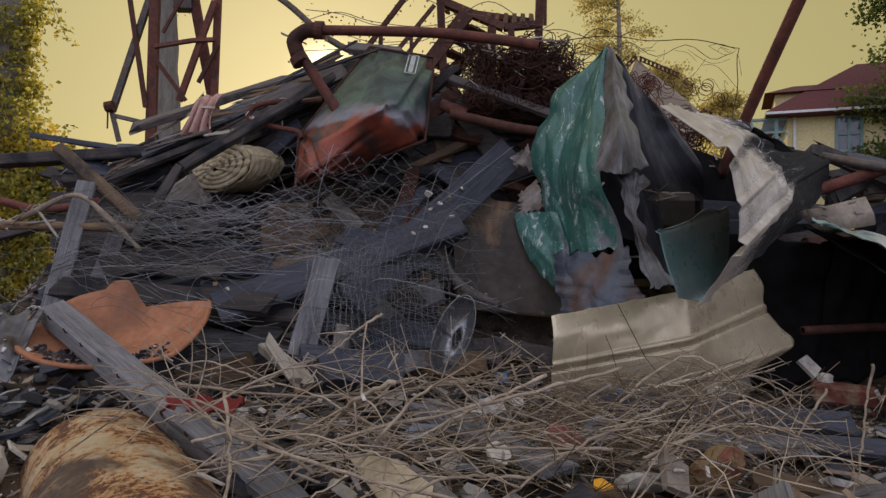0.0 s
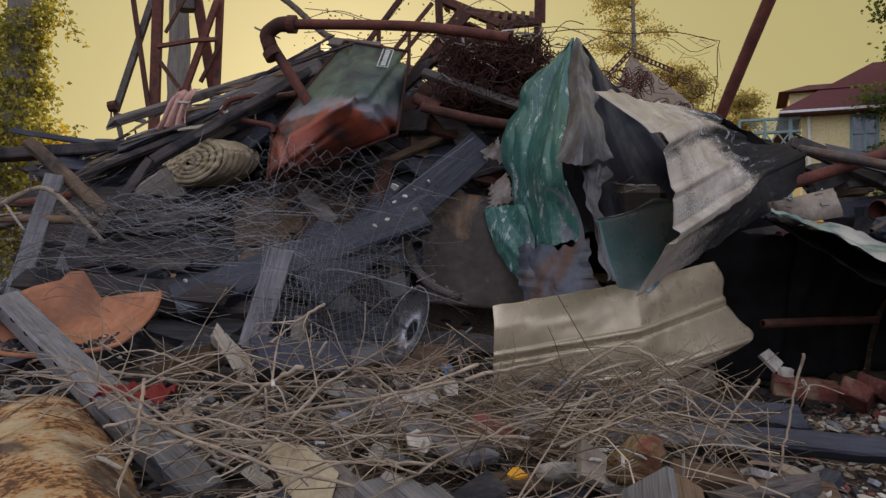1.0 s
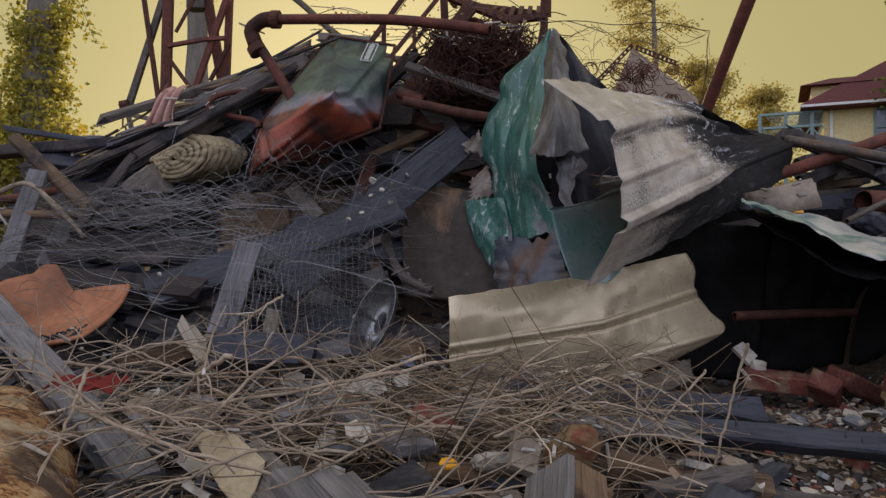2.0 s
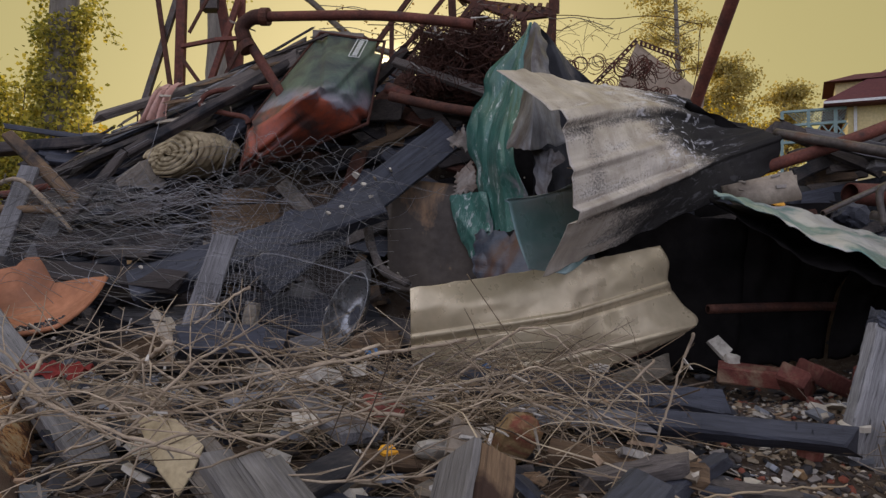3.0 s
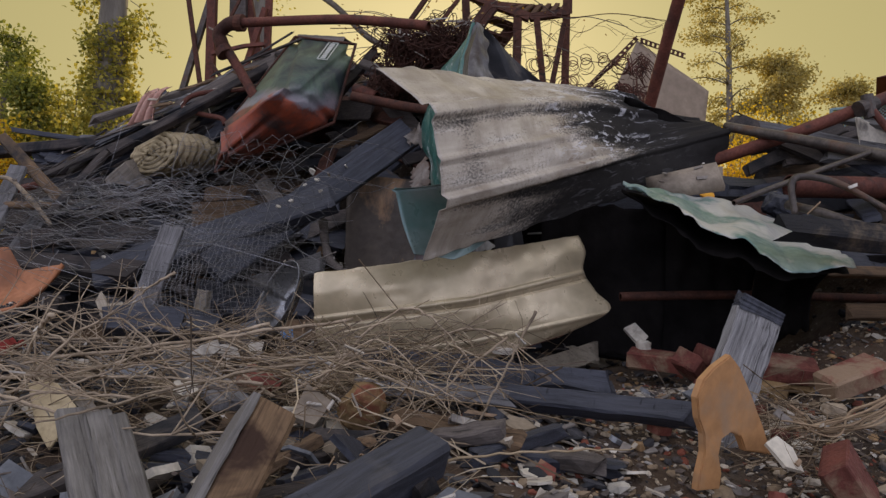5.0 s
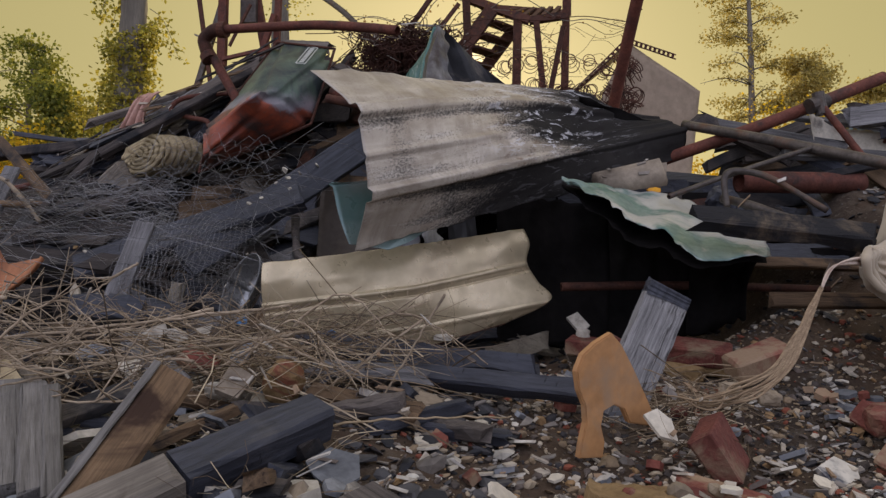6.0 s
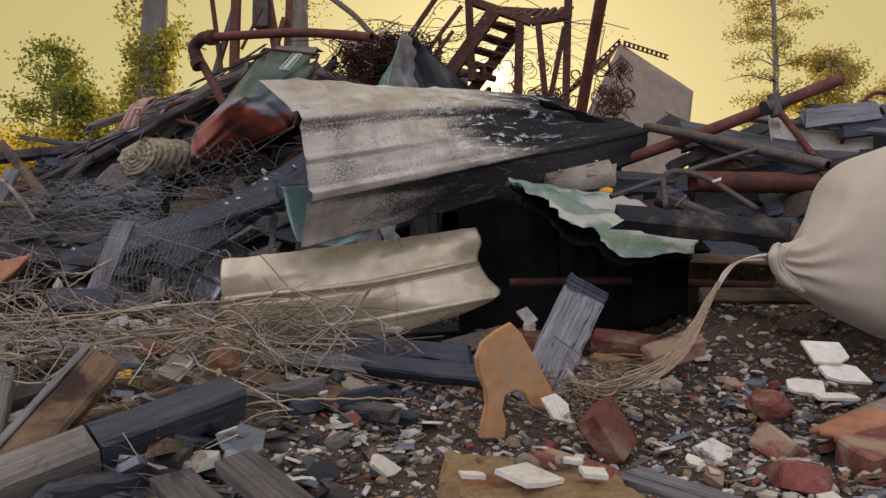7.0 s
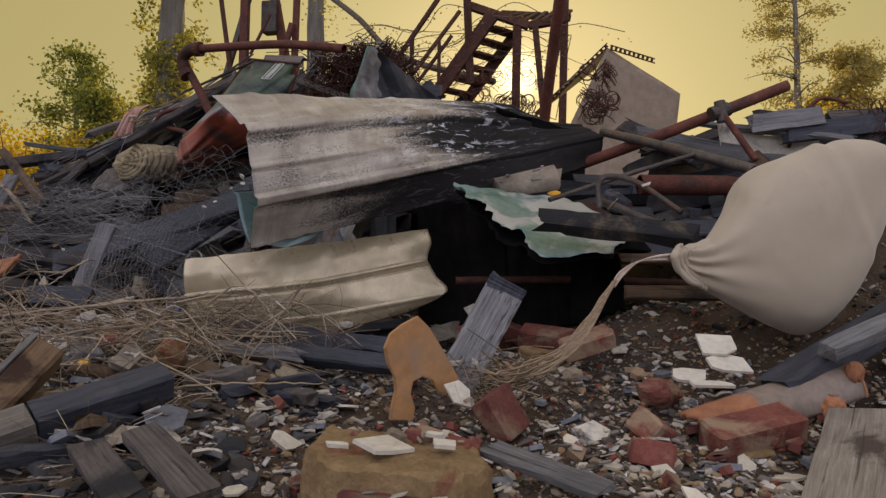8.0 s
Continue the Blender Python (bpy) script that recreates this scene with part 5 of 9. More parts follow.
def barrel():
    r = root("steel_drum", (-0.62, 1.25, 0.1), "flaking yellow and rust steel drum lying half buried", "drum")
    a, b = V(-0.90, 2.02, 0.155), V(-0.22, 0.87, 0.11)
    ax = (b - a).normalized()
    s = ax.cross(V(0, 0, 1)).normalized()
    up = s.cross(ax)
    R = 0.195
    bm = bmesh.new()
    def f(u, v):
        t = 2 * math.pi * u
        rr = R * (1 + 0.035 * (math.exp(-((v - 0.33) / 0.02) ** 2) + math.exp(-((v - 0.66) / 0.02) ** 2)) + 0.03 * nz((math.cos(t) * 1.4, math.sin(t) * 1.4, v * 2), 1.0, 6.0))
        return a + (b - a) * v + s * rr * math.cos(t) + up * rr * math.sin(t)
    surface(bm, f, 56, 50, 0.003)
    part("drum_shell", bm, M["barrel"], r, smooth=True)
    bm = bmesh.new()
    bmesh.ops.create_cone(bm, cap_ends=True, segments=40, radius1=R * 0.97, radius2=R * 0.97, depth=0.012, matrix=Matrix.Translation(a + ax * 0.02) @ ax.to_track_quat("Z", "Y").to_matrix().to_4x4())
    part("drum_end", bm, M["rust_dark"], r)


barrel()

# ---- timber ----
def nailed_beam():
    p0, p1 = V(-1.30, 2.53, 0.575), V(-0.32, 1.66, 0.195)
    r = root("nailed_beam", (-0.7, 1.8, 0.35), "long weathered grey beam studded with bent nails, lying across the drum", "beam")
    bm = bmesh.new()
    slab(bm, (p1 - p0).length, 0.088, 0.07, 77, 14, 0.05, 0.006)
    m = along(p0, p1, (0.35, -0.5, 0.8))
    bm.transform(m)
    ob = part("timber", bm, M["wood_gray"], r)
    ob.data.transform(m.inverted())
    ob.matrix_parent_inverse = Matrix.Translation(-root_of(r))
    ob.matrix_basis = m
    for k in range(9):
        x = -0.58 + k * 0.125
        bm = bmesh.new()
        tube(bm, [m @ V(x, -0.034, 0.012), m @ V(x + 0.004, -0.050, 0.024), m @ V(x + 0.014, -0.058, 0.040)], 0.0025, 6)
        part("nail", bm, M["rust_dark"], r)


nailed_beam()
board("plank", (-0.392, 2.635, 0.769), (-0.469, 2.538, 0.423), 0.088, 0.022, M["wood_gray"], "grey weathered plank standing upright in wire", face=(0.1, -1, 0.3))
board("plank", (0.36, 3.56, 1.31), (-0.34, 2.85, 0.60), 0.16, 0.045, M["char"], "wide dark smoke-stained plank sloping down the heap", face=(0.45, -0.9, 0.35), n=10)
board("plank", (0.089, 3.126, 0.932), (-0.825, 2.810, 0.565), 0.15, 0.07, M["char"], "dark charred plank under wire mesh", face=(0.2, -0.8, 0.7), n=8)
board("plank", (-0.585, 3.96, 1.115), (-0.395, 3.83, 0.935), 0.085, 0.03, M["wood_weathered"], "short pale split board end", face=(0.2, -1, 0.3))
board("plank", (-0.885, 3.74, 0.885), (-0.55, 3.83, 0.915), 0.17, 0.03, M["wood_sawn"], "brown board under the wire", face=(0, -1, 0.3))
board("plank", (-1.52, 3.22, 1.10), (-1.50, 2.90, 0.56), 0.075, 0.03, M["wood_gray"], "narrow grey plank leaning on charred boards", face=(0.3, -1, 0.3))
board("plank", (-1.70, 3.32, 1.26), (-1.28, 3.20, 0.93), 0.055, 0.05, M["wood_brown"], "brown square stick leaning on the heap", face=(0.2, -1, 0.6))
board("plank", (-0.357, 4.131, 1.948), (-1.204, 3.457, 1.192), 0.05, 0.05, M["wood_dark"], "long dark batten sloping down the heap", face=(0.3, -0.8, 0.6), n=12)
board("plank", (-1.202, 3.437, 1.2), (-1.265, 3.056, 0.816), 0.04, 0.03, M["wood_dark"], "thin dark stick leaning on the wire", face=(0.3, -0.8, 0.6), n=8)
board("plank", (-1.40, 3.30, 0.95), (-1.36, 2.96, 0.62), 0.07, 0.025, M["wood_gray"], "grey split board beside wire mesh", face=(0.5, -0.8, 0.4))
board("block", (-1.335, 3.76, 1.045), (-1.185, 3.71, 1.135), 0.165, 0.10, M["wood_weathered"], "square brown timber end beside the rolled rug", face=(0.12, -1, -0.1), jag=0.004)
board("board", (-2.32, 3.90, 1.28), (-1.40, 3.90, 1.345), 0.06, 0.09, M["wood_dark"], "charred horizontal joist end", face=(0, -1, 0.1), jag=0.1)
board("board", (-2.20, 4.00, 1.44), (-1.35, 4.0, 1.32), 0.03, 0.03, M["char"], "thin charred lath sticking out of the heap", face=(0, -1, 0.1), jag=0.08)
board("board", (-1.70, 3.95, 1.375), (-1.28, 3.95, 1.36), 0.03, 0.03, M["wood_gray"], "short grey lath on charred boards", face=(0, -1, 0.1))
bm = bmesh.new()
tube(bm, spline([(-2.2, 3.1, 0.89), (-1.7, 3.1, 0.90), (-1.27, 3.12, 0.895)], 10), 0.018, 10, rough=0.2)
single("pole", bm, M["wood_brown"], "brown round wooden pole", "pole", smooth=True)
bm = bmesh.new()
tube(bm, spline([(-2.0, 3.4, 1.03), (-1.80, 3.4, 0.99), (-1.55, 3.4, 1.03)], 10), 0.02, 10)
single("pipe", bm, M["rust"], "short rusty copper-coloured pipe", "pipe", smooth=True)
bm = bmesh.new()
tube(bm, spline([(-2.1, 3.15, 0.80), (-1.75, 3.12, 0.93), (-1.52, 3.10, 1.03), (-1.38, 3.1, 0.94), (-1.22, 3.05, 0.80)], 20), 0.014, 8, 0.010, rough=0.3)
single("branch", bm, M["branch"], "bent bare branch on charred boards", "branch", smooth=True)
bm = bmesh.new()
tube(bm, spline([(0.015, 3.25, 0.835), (0.05, 3.17, 0.74), (0.12, 3.03, 0.65), (0.24, 2.86, 0.60)], 14), 0.024, 8, 0.015, rough=0.35)
single("branch", bm, M["wood_old"], "curved brown stick leaning before the steel panel", "branch", smooth=True)


def charred_stack():
    """Charred boards stacked at the low end of the heap."""
    rnd = random.Random(11)
    for k in range(46):
        z = 0.50 + 0.75 * (k / 46) + rnd.uniform(-0.05, 0.05)
        y = 2.95 + 0.95 * (k / 46) + rnd.uniform(-0.1, 0.1)
        x0 = -1.95 + rnd.uniform(-0.2, 0.35) - 0.25 * (k / 46)
        x0 = max(x0, -1.52 - 0.55 * (y - 3.0))
        ln = rnd.uniform(0.5, 1.0)
        mat = M[rnd.choice(["wood_dark", "char", "wood_dark", "wood_old", "char"])]
        board("board", (x0, y + rnd.uniform(-0.1, 0.1), z + rnd.uniform(-0.06, 0.06)), (x0 + ln, y + rnd.uniform(-0.25, 0.25), z + rnd.uniform(-0.08, 0.12)),
              rnd.uniform(0.05, 0.12), rnd.uniform(0.02, 0.045), mat, "charred board in a collapsed stack", group="collapsed charred boards", face=(0, -1, rnd.uniform(0.2, 1.5)), jag=0.09, wob=0.008)


charred_stack()


def roof_boards():
    """Long boards of a fallen roof, sloping up to the top of the heap."""
    rnd = random.Random(5)
    for k in range(120):
        f = rnd.random()
        x0, x1 = -1.75 + rnd.uniform(-0.2, 0.35), -0.30 + rnd.uniform(-0.45, 0.25)
        y0 = 3.75 + 0.7 * f + rnd.uniform(-0.1, 0.1)
        z0, z1 = 1.06 + 0.26 * f + rnd.uniform(-0.08, 0.06), 1.70 + 0.30 * f + rnd.uniform(-0.12, 0.06)
        a, b = V(x0, y0, z0), V(x1, y0 + rnd.uniform(0.05, 0.45), z1)
        if rnd.random() < 0.4:
            a = a.lerp(b, rnd.uniform(0.2, 0.5))
        elif rnd.random() < 0.4:
            b = b.lerp(a, rnd.uniform(0.2, 0.5))
        mat = M[rnd.choice(["wood_dark", "wood_old", "wood_dark", "wood_brown", "wood_burnt", "char", "wood_old", "wood_dark"])]
        board("board", a, b, rnd.uniform(0.035, 0.14), rnd.uniform(0.012, 0.03), mat, "dark weathered board of a fallen roof", group="fallen roof boards",
              face=(rnd.uniform(-0.4, 0.3), -0.8, rnd.uniform(0.3, 1.3)), jag=0.08, n=8, wob=0.006)
    for a, b, w in (((-1.31, 3.60, 1.26), (-0.40, 4.37, 2.10), 0.07), ((-1.30, 4.19, 1.55), (-0.60, 4.47, 2.05), 0.05), ((-1.62, 3.90, 1.46), (-0.90, 4.58, 1.93), 0.06),
                    ((-0.52, 4.40, 2.06), (-0.22, 4.35, 2.02), 0.09), ((-1.05, 4.3, 1.78), (-0.35, 4.45, 2.05), 0.06)):
        board("rafter", a, b, w, 0.045, M["wood_old"], "long dark grey rafter on the fallen roof", group="fallen roof boards", face=(-0.3, -0.7, 0.8), n=12, jag=0.1)


roof_boards()


def core_filler():
    """Dark wood and scrap inside the heap, below the wheelbarrow and round the sheets."""
    rnd = random.Random(21)
    for k in range(90):
        x, y = rnd.uniform(-1.3, 1.3), rnd.uniform(2.7, 4.1)
        z = hill(x, y) + rnd.uniform(0.0, 0.10)
        a = rnd.uniform(0, 2 * math.pi)
        ln = rnd.uniform(0.18, 0.6)
        slope = rnd.uniform(-0.25, 0.4)
        d = V(math.cos(a), math.sin(a) * 0.5, slope) * ln / 2
        mat = M[rnd.choice(["wood_dark", "char", "wood_old", "wood_dark", "wood_brown", "char", "wood_pale"])]
        board("board", V(x, y, z) - d, V(x, y, z) + d, rnd.uniform(0.03, 0.09), rnd.uniform(0.012, 0.04), mat, "broken burnt board in the heap", group="broken boards", face=(rnd.uniform(-1, 1), -1, rnd.uniform(0, 1.5)), jag=0.06, wob=0.008)


JOINED = []
core_filler()


def wire_bed():
    """Dark burnt boards that carry the wire mesh."""
    rnd = random.Random(61)
    for k in range(70):
        f = rnd.random()
        x, y, z = rnd.uniform(-1.45, 0.05), 2.86 + 0.75 * f + rnd.uniform(-0.05, 0.05), 0.30 + 0.62 * f + rnd.uniform(-0.10, 0.02)
        ln = rnd.uniform(0.25, 0.75)
        a = rnd.gauss(0.0, 0.45)
        d = V(math.cos(a), 0.3 * math.sin(a), 0.8 * math.sin(a) + rnd.uniform(-0.1, 0.1)) * ln / 2
        mat = M[rnd.choice(["wood_dark", "char", "char", "wood_dark", "wood_old", "wood_brown", "wood_gray"])]
        board("board", V(x, y, z) - d, V(x, y, z) + d, rnd.uniform(0.05, 0.13), rnd.uniform(0.015, 0.04), mat, "burnt board under the wire mesh", group="boards under the wire", face=(rnd.uniform(-0.5, 0.5), -1, rnd.uniform(0.1, 1.2)), jag=0.06, wob=0.008)
    for k in range(80):
        x, y = rnd.uniform(-1.9, -0.6), rnd.uniform(3.9, 4.7)
        z = 1.16 + 0.42 * (x + 2.1) / 1.5 + rnd.uniform(-0.25, 0.02)
        a = rnd.gauss(0.3, 0.35)
        d = V(math.cos(a), rnd.uniform(-0.3, 0.3), math.sin(a)) * rnd.uniform(0.2, 0.5)
        board("board", V(x, y, z) - d, V(x, y, z) + d, rnd.uniform(0.04, 0.12), 0.03, M[rnd.choice(["wood_dark", "char", "wood_old", "wood_dark"])], "", face=(0, -1, 0.6), jag=0.08)
    for k in range(60):
        f = rnd.random()
        x, y, z = rnd.uniform(-0.6, 0.9), 3.45 + 0.6 * f, 0.72 + 0.75 * f + rnd.uniform(-0.08, 0.08)
        ln = rnd.uniform(0.2, 0.6)
        a = rnd.uniform(0, 6.28)
        d = V(math.cos(a), 0.4 * math.sin(a), 0.6 * math.sin(a)) * ln / 2
        mat = M[rnd.choice(["wood_dark", "char", "char", "wood_dark", "wood_old", "wood_brown", "rust_dark"])]
        board("board", V(x, y, z) - d, V(x, y, z) + d, rnd.uniform(0.03, 0.10), rnd.uniform(0.012, 0.03), mat, "burnt board in the heap below the wheelbarrow", group="boards below the wheelbarrow", face=(rnd.uniform(-0.5, 0.5), -1, rnd.uniform(0.1, 1.2)), jag=0.06, wob=0.008)


wire_bed()


def heap_crest():
    """Burnt scrap on the crest of the heap, under the bedsprings."""
    rnd = random.Random(97)
    for k in range(90):
        x, y = rnd.uniform(-0.25, 0.85), rnd.uniform(3.95, 4.45)
        z = 1.30 + 0.42 * rnd.random() - 0.10 * abs(x - 0.3)
        a = rnd.gauss(0.0, 0.6)
        d = V(math.cos(a), 0.4 * rnd.uniform(-1, 1), math.sin(a) * 0.7) * rnd.uniform(0.10, 0.32)
        board("board", V(x, y, z) - d, V(x, y, z) + d, rnd.uniform(0.04, 0.14), rnd.uniform(0.012, 0.03), M[rnd.choice(["wood_dark", "char", "char", "rust_dark", "wood_old", "black_sheet"])], "", face=(rnd.uniform(-0.4, 0.4), -1, rnd.uniform(0.1, 0.9)), jag=0.06, wob=0.008)


heap_crest()


def hollow_edge():
    """Burnt scrap that closes the heap between the bent sheet, the torn sheet and the bag."""
    rnd = random.Random(71)
    for k in range(54):
        x = rnd.uniform(1.15, 2.7)
        f = rnd.random()
        y, z = 3.02 + 0.75 * f, 0.70 + 0.38 * f + rnd.uniform(-0.10, 0.02)
        if x < 1.5:
            y, z = y + 0.3, z - 0.05
        ln = rnd.uniform(0.25, 0.7)
        a = rnd.gauss(0.1, 0.5)
        d = V(math.cos(a), 0.5 * math.sin(a), 0.25 * math.sin(a)) * ln / 2
        mat = M[rnd.choice(["wood_dark", "char", "char", "wood_dark", "wood_old", "black_sheet", "rust_dark"])]
        board("board", V(x, y, z) - d, V(x, y, z) + d, rnd.uniform(0.04, 0.13), rnd.uniform(0.012, 0.04), mat, "burnt board in the scrap beside the bag", group="burnt boards beside the bag", face=(rnd.uniform(-0.5, 0.5), -1, rnd.uniform(0.1, 1.2)), jag=0.06, wob=0.008)


hollow_edge()


def laths():
    """Thin split laths lying along the fallen roof."""
    rnd = random.Random(44)
    for k in range(55):
        f = rnd.random()
        a = V(-1.75 + rnd.uniform(0, 1.1), 3.62 + 0.6 * f, 1.10 + 0.24 * f)
        a.z += 0.46 * (a.x + 1.75) + rnd.uniform(-0.02, 0.10)
        ln = rnd.uniform(0.12, 0.6)
        b = a + V(math.cos(0.42), rnd.uniform(-0.1, 0.35), math.sin(0.42) + rnd.uniform(-0.25, 0.2)) * ln
        board("lath", a, b, rnd.uniform(0.006, 0.022), rnd.uniform(0.004, 0.010), M[rnd.choice(["wood_old", "wood_gray", "wood_pale", "wood_brown", "wood_weathered", "wood_dark"])], "", face=(0, -0.8, 0.6), jag=0.08, n=5, wob=0.006)


laths()
join_boards("burnt_wood", "jumble of burnt broken boards inside the heap", "burnt wood")

board("board", (0.72, 2.02, 0.285), (1.40, 1.80, 0.275), 0.055, 0.05, M["char"], "charred black joist on gravel", face=(0.2, -0.8, 0.6), n=10, jag=0.06)
board("board", (0.60, 1.90, 0.30), (0.95, 1.90, 0.285), 0.05, 0.03, M["wood_gray"], "grey split board with charred end", face=(0, -0.9, 0.5), jag=0.08)
board("log", (0.47, 2.14, 0.335), (1.22, 2.20, 0.275), 0.08, 0.07, M["char"], "blackened log end lying on gravel", face=(0, -0.8, 0.6), jag=0.07, wob=0.02)
def charred_post():
    r = root("post", (1.455, 1.78, 0.2), "grey weathered board with raised grain and charred top, stuck upright", "post")
    p0, p1 = V(1.612, 2.045, 0.535), V(1.455, 1.90, 0.19)
    for name, a, b, w, t, mat, lab, jag in (("weathered_end", 0.09, 1.0, 0.128, 0.040, "wood_grain", "", 0.01), ("charred_end", 0.0, 0.11, 0.1285, 0.0405, "char", "charred ragged top", 0.05)):
        bm = bmesh.new()
        q0, q1 = p0.lerp(p1, a), p0.lerp(p1, b)
        slab(bm, (q1 - q0).length, w, t, 31, 10, jag, 0.006)
        m = along(q0, q1, (0.3, -0.9, 0.25))
        ob = part(name, bm, M[mat], r, lab)
        ob.matrix_parent_inverse = Matrix.Translation(-root_of(r))
        ob.matrix_basis = m


charred_post()
def sawn_stud():
    """A square timber on end, sawn brown on one side, grey and split on the other."""
    r = root("stud", (0.50, 0.96, 0.1), "brown sawn square timber with a grey side, standing at a slant", "stud")
    p0, p1 = V(0.548, 1.245, 0.350), V(0.500, 0.945, 0.10)
    for name, dx, w, t, mat, lab in (("sawn_half", 0.010, 0.100, 0.075, "wood_sawn", ""), ("weathered_side", -0.035, 0.0985, 0.015, "wood_pale_grey", "pale grey weathered side with checks")):
        bm = bmesh.new()
        slab(bm, (p1 - p0).length, t, w, 19, 10, 0.006, 0.003)
        m = along(p0, p1, (0.55, -0.55, 0.45))
        m = m @ Matrix.Translation((0, dx, 0))
        ob = part(name, bm, M[mat], r, lab)
        ob.matrix_parent_inverse = Matrix.Translation(-root_of(r))
        ob.matrix_basis = m


sawn_stud()
board("stud", (0.655, 1.09, 0.200), (0.44, 0.80, 0.10), 0.085, 0.085, M["wood_weathered"], "weathered unburnt half of a charred timber", face=(0.3, -0.3, 0.9), jag=0.02)
board("stud", (0.835, 1.345, 0.275), (0.658, 1.094, 0.201), 0.085, 0.084, M["char"], "half-charred square timber lying in the brush", face=(0.3, -0.3, 0.9), jag=0.01)
for o, w in ((0.0, 0.060), (0.064, 0.056), (0.112, 0.036)):
    board("plank", (0.055 + o, 1.41 - 0.06 * o, 0.295 - 0.06 * o), (0.35 + o * 1.02, 1.07 - 0.3 * o, 0.165 - 0.02 * o), w, 0.045, M["wood_pale_grey"], "pale weathered grooved plank lying in the brush", face=(0.25, -0.45, 0.85), jag=0.012, wob=0.003, n=8)
board("plank", (1.019, 0.986, 0.232), (1.271, 0.824, 0.166), 0.07, 0.022, M["wood_old"], "tan weathered lath on rubble", face=(0, -0.3, 1), jag=0.02)
board("plank", (0.914, 0.961, 0.201), (1.13, 0.809, 0.151), 0.07, 0.022, M["wood_old"], "tan weathered lath on rubble", face=(0, -0.3, 1), jag=0.02)
board("joist", (2.95, 2.45, 0.50), (2.38, 1.84, 0.25), 0.11, 0.08, M["char"], "heavy charred joist beside the canvas bag", face=(-0.4, -0.4, 0.8), n=10, jag=0.06)
board("stud", (2.95, 2.20, 0.52), (2.52, 1.90, 0.36), 0.06, 0.045, M["wood_gray"], "grey stud on the charred joist", face=(-0.2, -0.5, 0.8))
board("panel_board", (2.53, 1.63, 0.235), (2.34, 1.08, 0.13), 0.14, 0.035, M["wood_weathered"], "pale weathered board lying on brick rubble", face=(-0.2, -0.4, 0.9), n=8)
bm = bmesh.new()
block(bm, along((1.42, 2.80, 0.935), (1.70, 2.88, 0.985), (0, -0.8, 0.6)), 0.30, 0.115, 0.06, 0.028, 4, 0.02)
single("slab", bm, M["pale_slab"], "rounded pale weathered slab on the torn sheet", "slab", smooth=True)
board("board", (1.70, 2.16, 0.748), (2.22, 2.22, 0.690), 0.075, 0.05, M["wood_burnt"], "half-burnt splintered board on the torn sheet", face=(0, -0.7, 0.7), jag=0.12, wob=0.012)
board("board", (1.95, 2.75, 0.63), (2.55, 2.95, 0.62), 0.04, 0.03, M["wood_brown"], "brown batten under the bag", face=(0, -0.9, 0.4))
board("board", (1.98, 2.45, 0.50), (2.38, 2.50, 0.50), 0.05, 0.03, M["wood_brown"], "brown board above the rubble edge", face=(0, -0.9, 0.4))

# ---- pipes and steel in the heap ----
def steel_pipe(name, pts, r, mat, label, hollow=True):
    bm = bmesh.new()
    pipe(bm, pts, r, min(0.005, r * 0.3), 16)
    return single(name, bm, mat, label, "pipe", smooth=True)


steel_pipe("pipe", [(1.86, 3.52, 1.30), (2.15, 3.14, 1.15), (2.47, 2.76, 0.985)], 0.0225, M["steel"], "long dull grey steel pipe sloping off the bent sheet")
steel_pipe("pipe", [(2.04, 3.20, 0.985), (2.30, 3.30, 0.99), (2.60, 3.42, 1.0)], 0.048, M["rust"], "thick rust-red pipe lying in the scrap")
steel_pipe("pipe", [(1.68, 2.62, 0.86), (1.98, 2.80, 0.98), (2.30, 3.0, 1.10)], 0.010, M["steel"], "thin bent grey conduit")
steel_pipe("pipe", [(1.30, 2.62, 0.53), (1.75, 2.74, 0.54), (2.3, 2.9, 0.53)], 0.016, M["rust_dark"], "thin rusty rod across the dark hollow")


def tee_pipe():
    r = root("pipe_with_tee", (2.5, 3.3, 1.1), "red steel pipe with a tee fitting and a short leg", "pipe")
    bm = bmesh.new()
    pipe(bm, [(1.70, 3.42, 1.10), (2.2, 3.38, 1.27), (2.74, 3.53, 1.50)], 0.028, 0.004, 16)
    part("long_pipe", bm, M["rust"], r, smooth=True)
    bm = bmesh.new()
    pipe(bm, [(2.41, 3.37, 1.36), (2.48, 3.33, 1.24), (2.56, 3.29, 1.10)], 0.016, 0.004, 14)
    part("leg", bm, M["rust"], r, smooth=True)
    bm = bmesh.new()
    tube(bm, [V(2.37, 3.36, 1.335), V(2.45, 3.395, 1.37)], 0.035, 14, rough=0.2)
    tube(bm, [V(2.41, 3.37, 1.40), V(2.425, 3.365, 1.30)], 0.028, 12, rough=0.2)
    part("tee", bm, M["steel"], r, "dark iron tee")


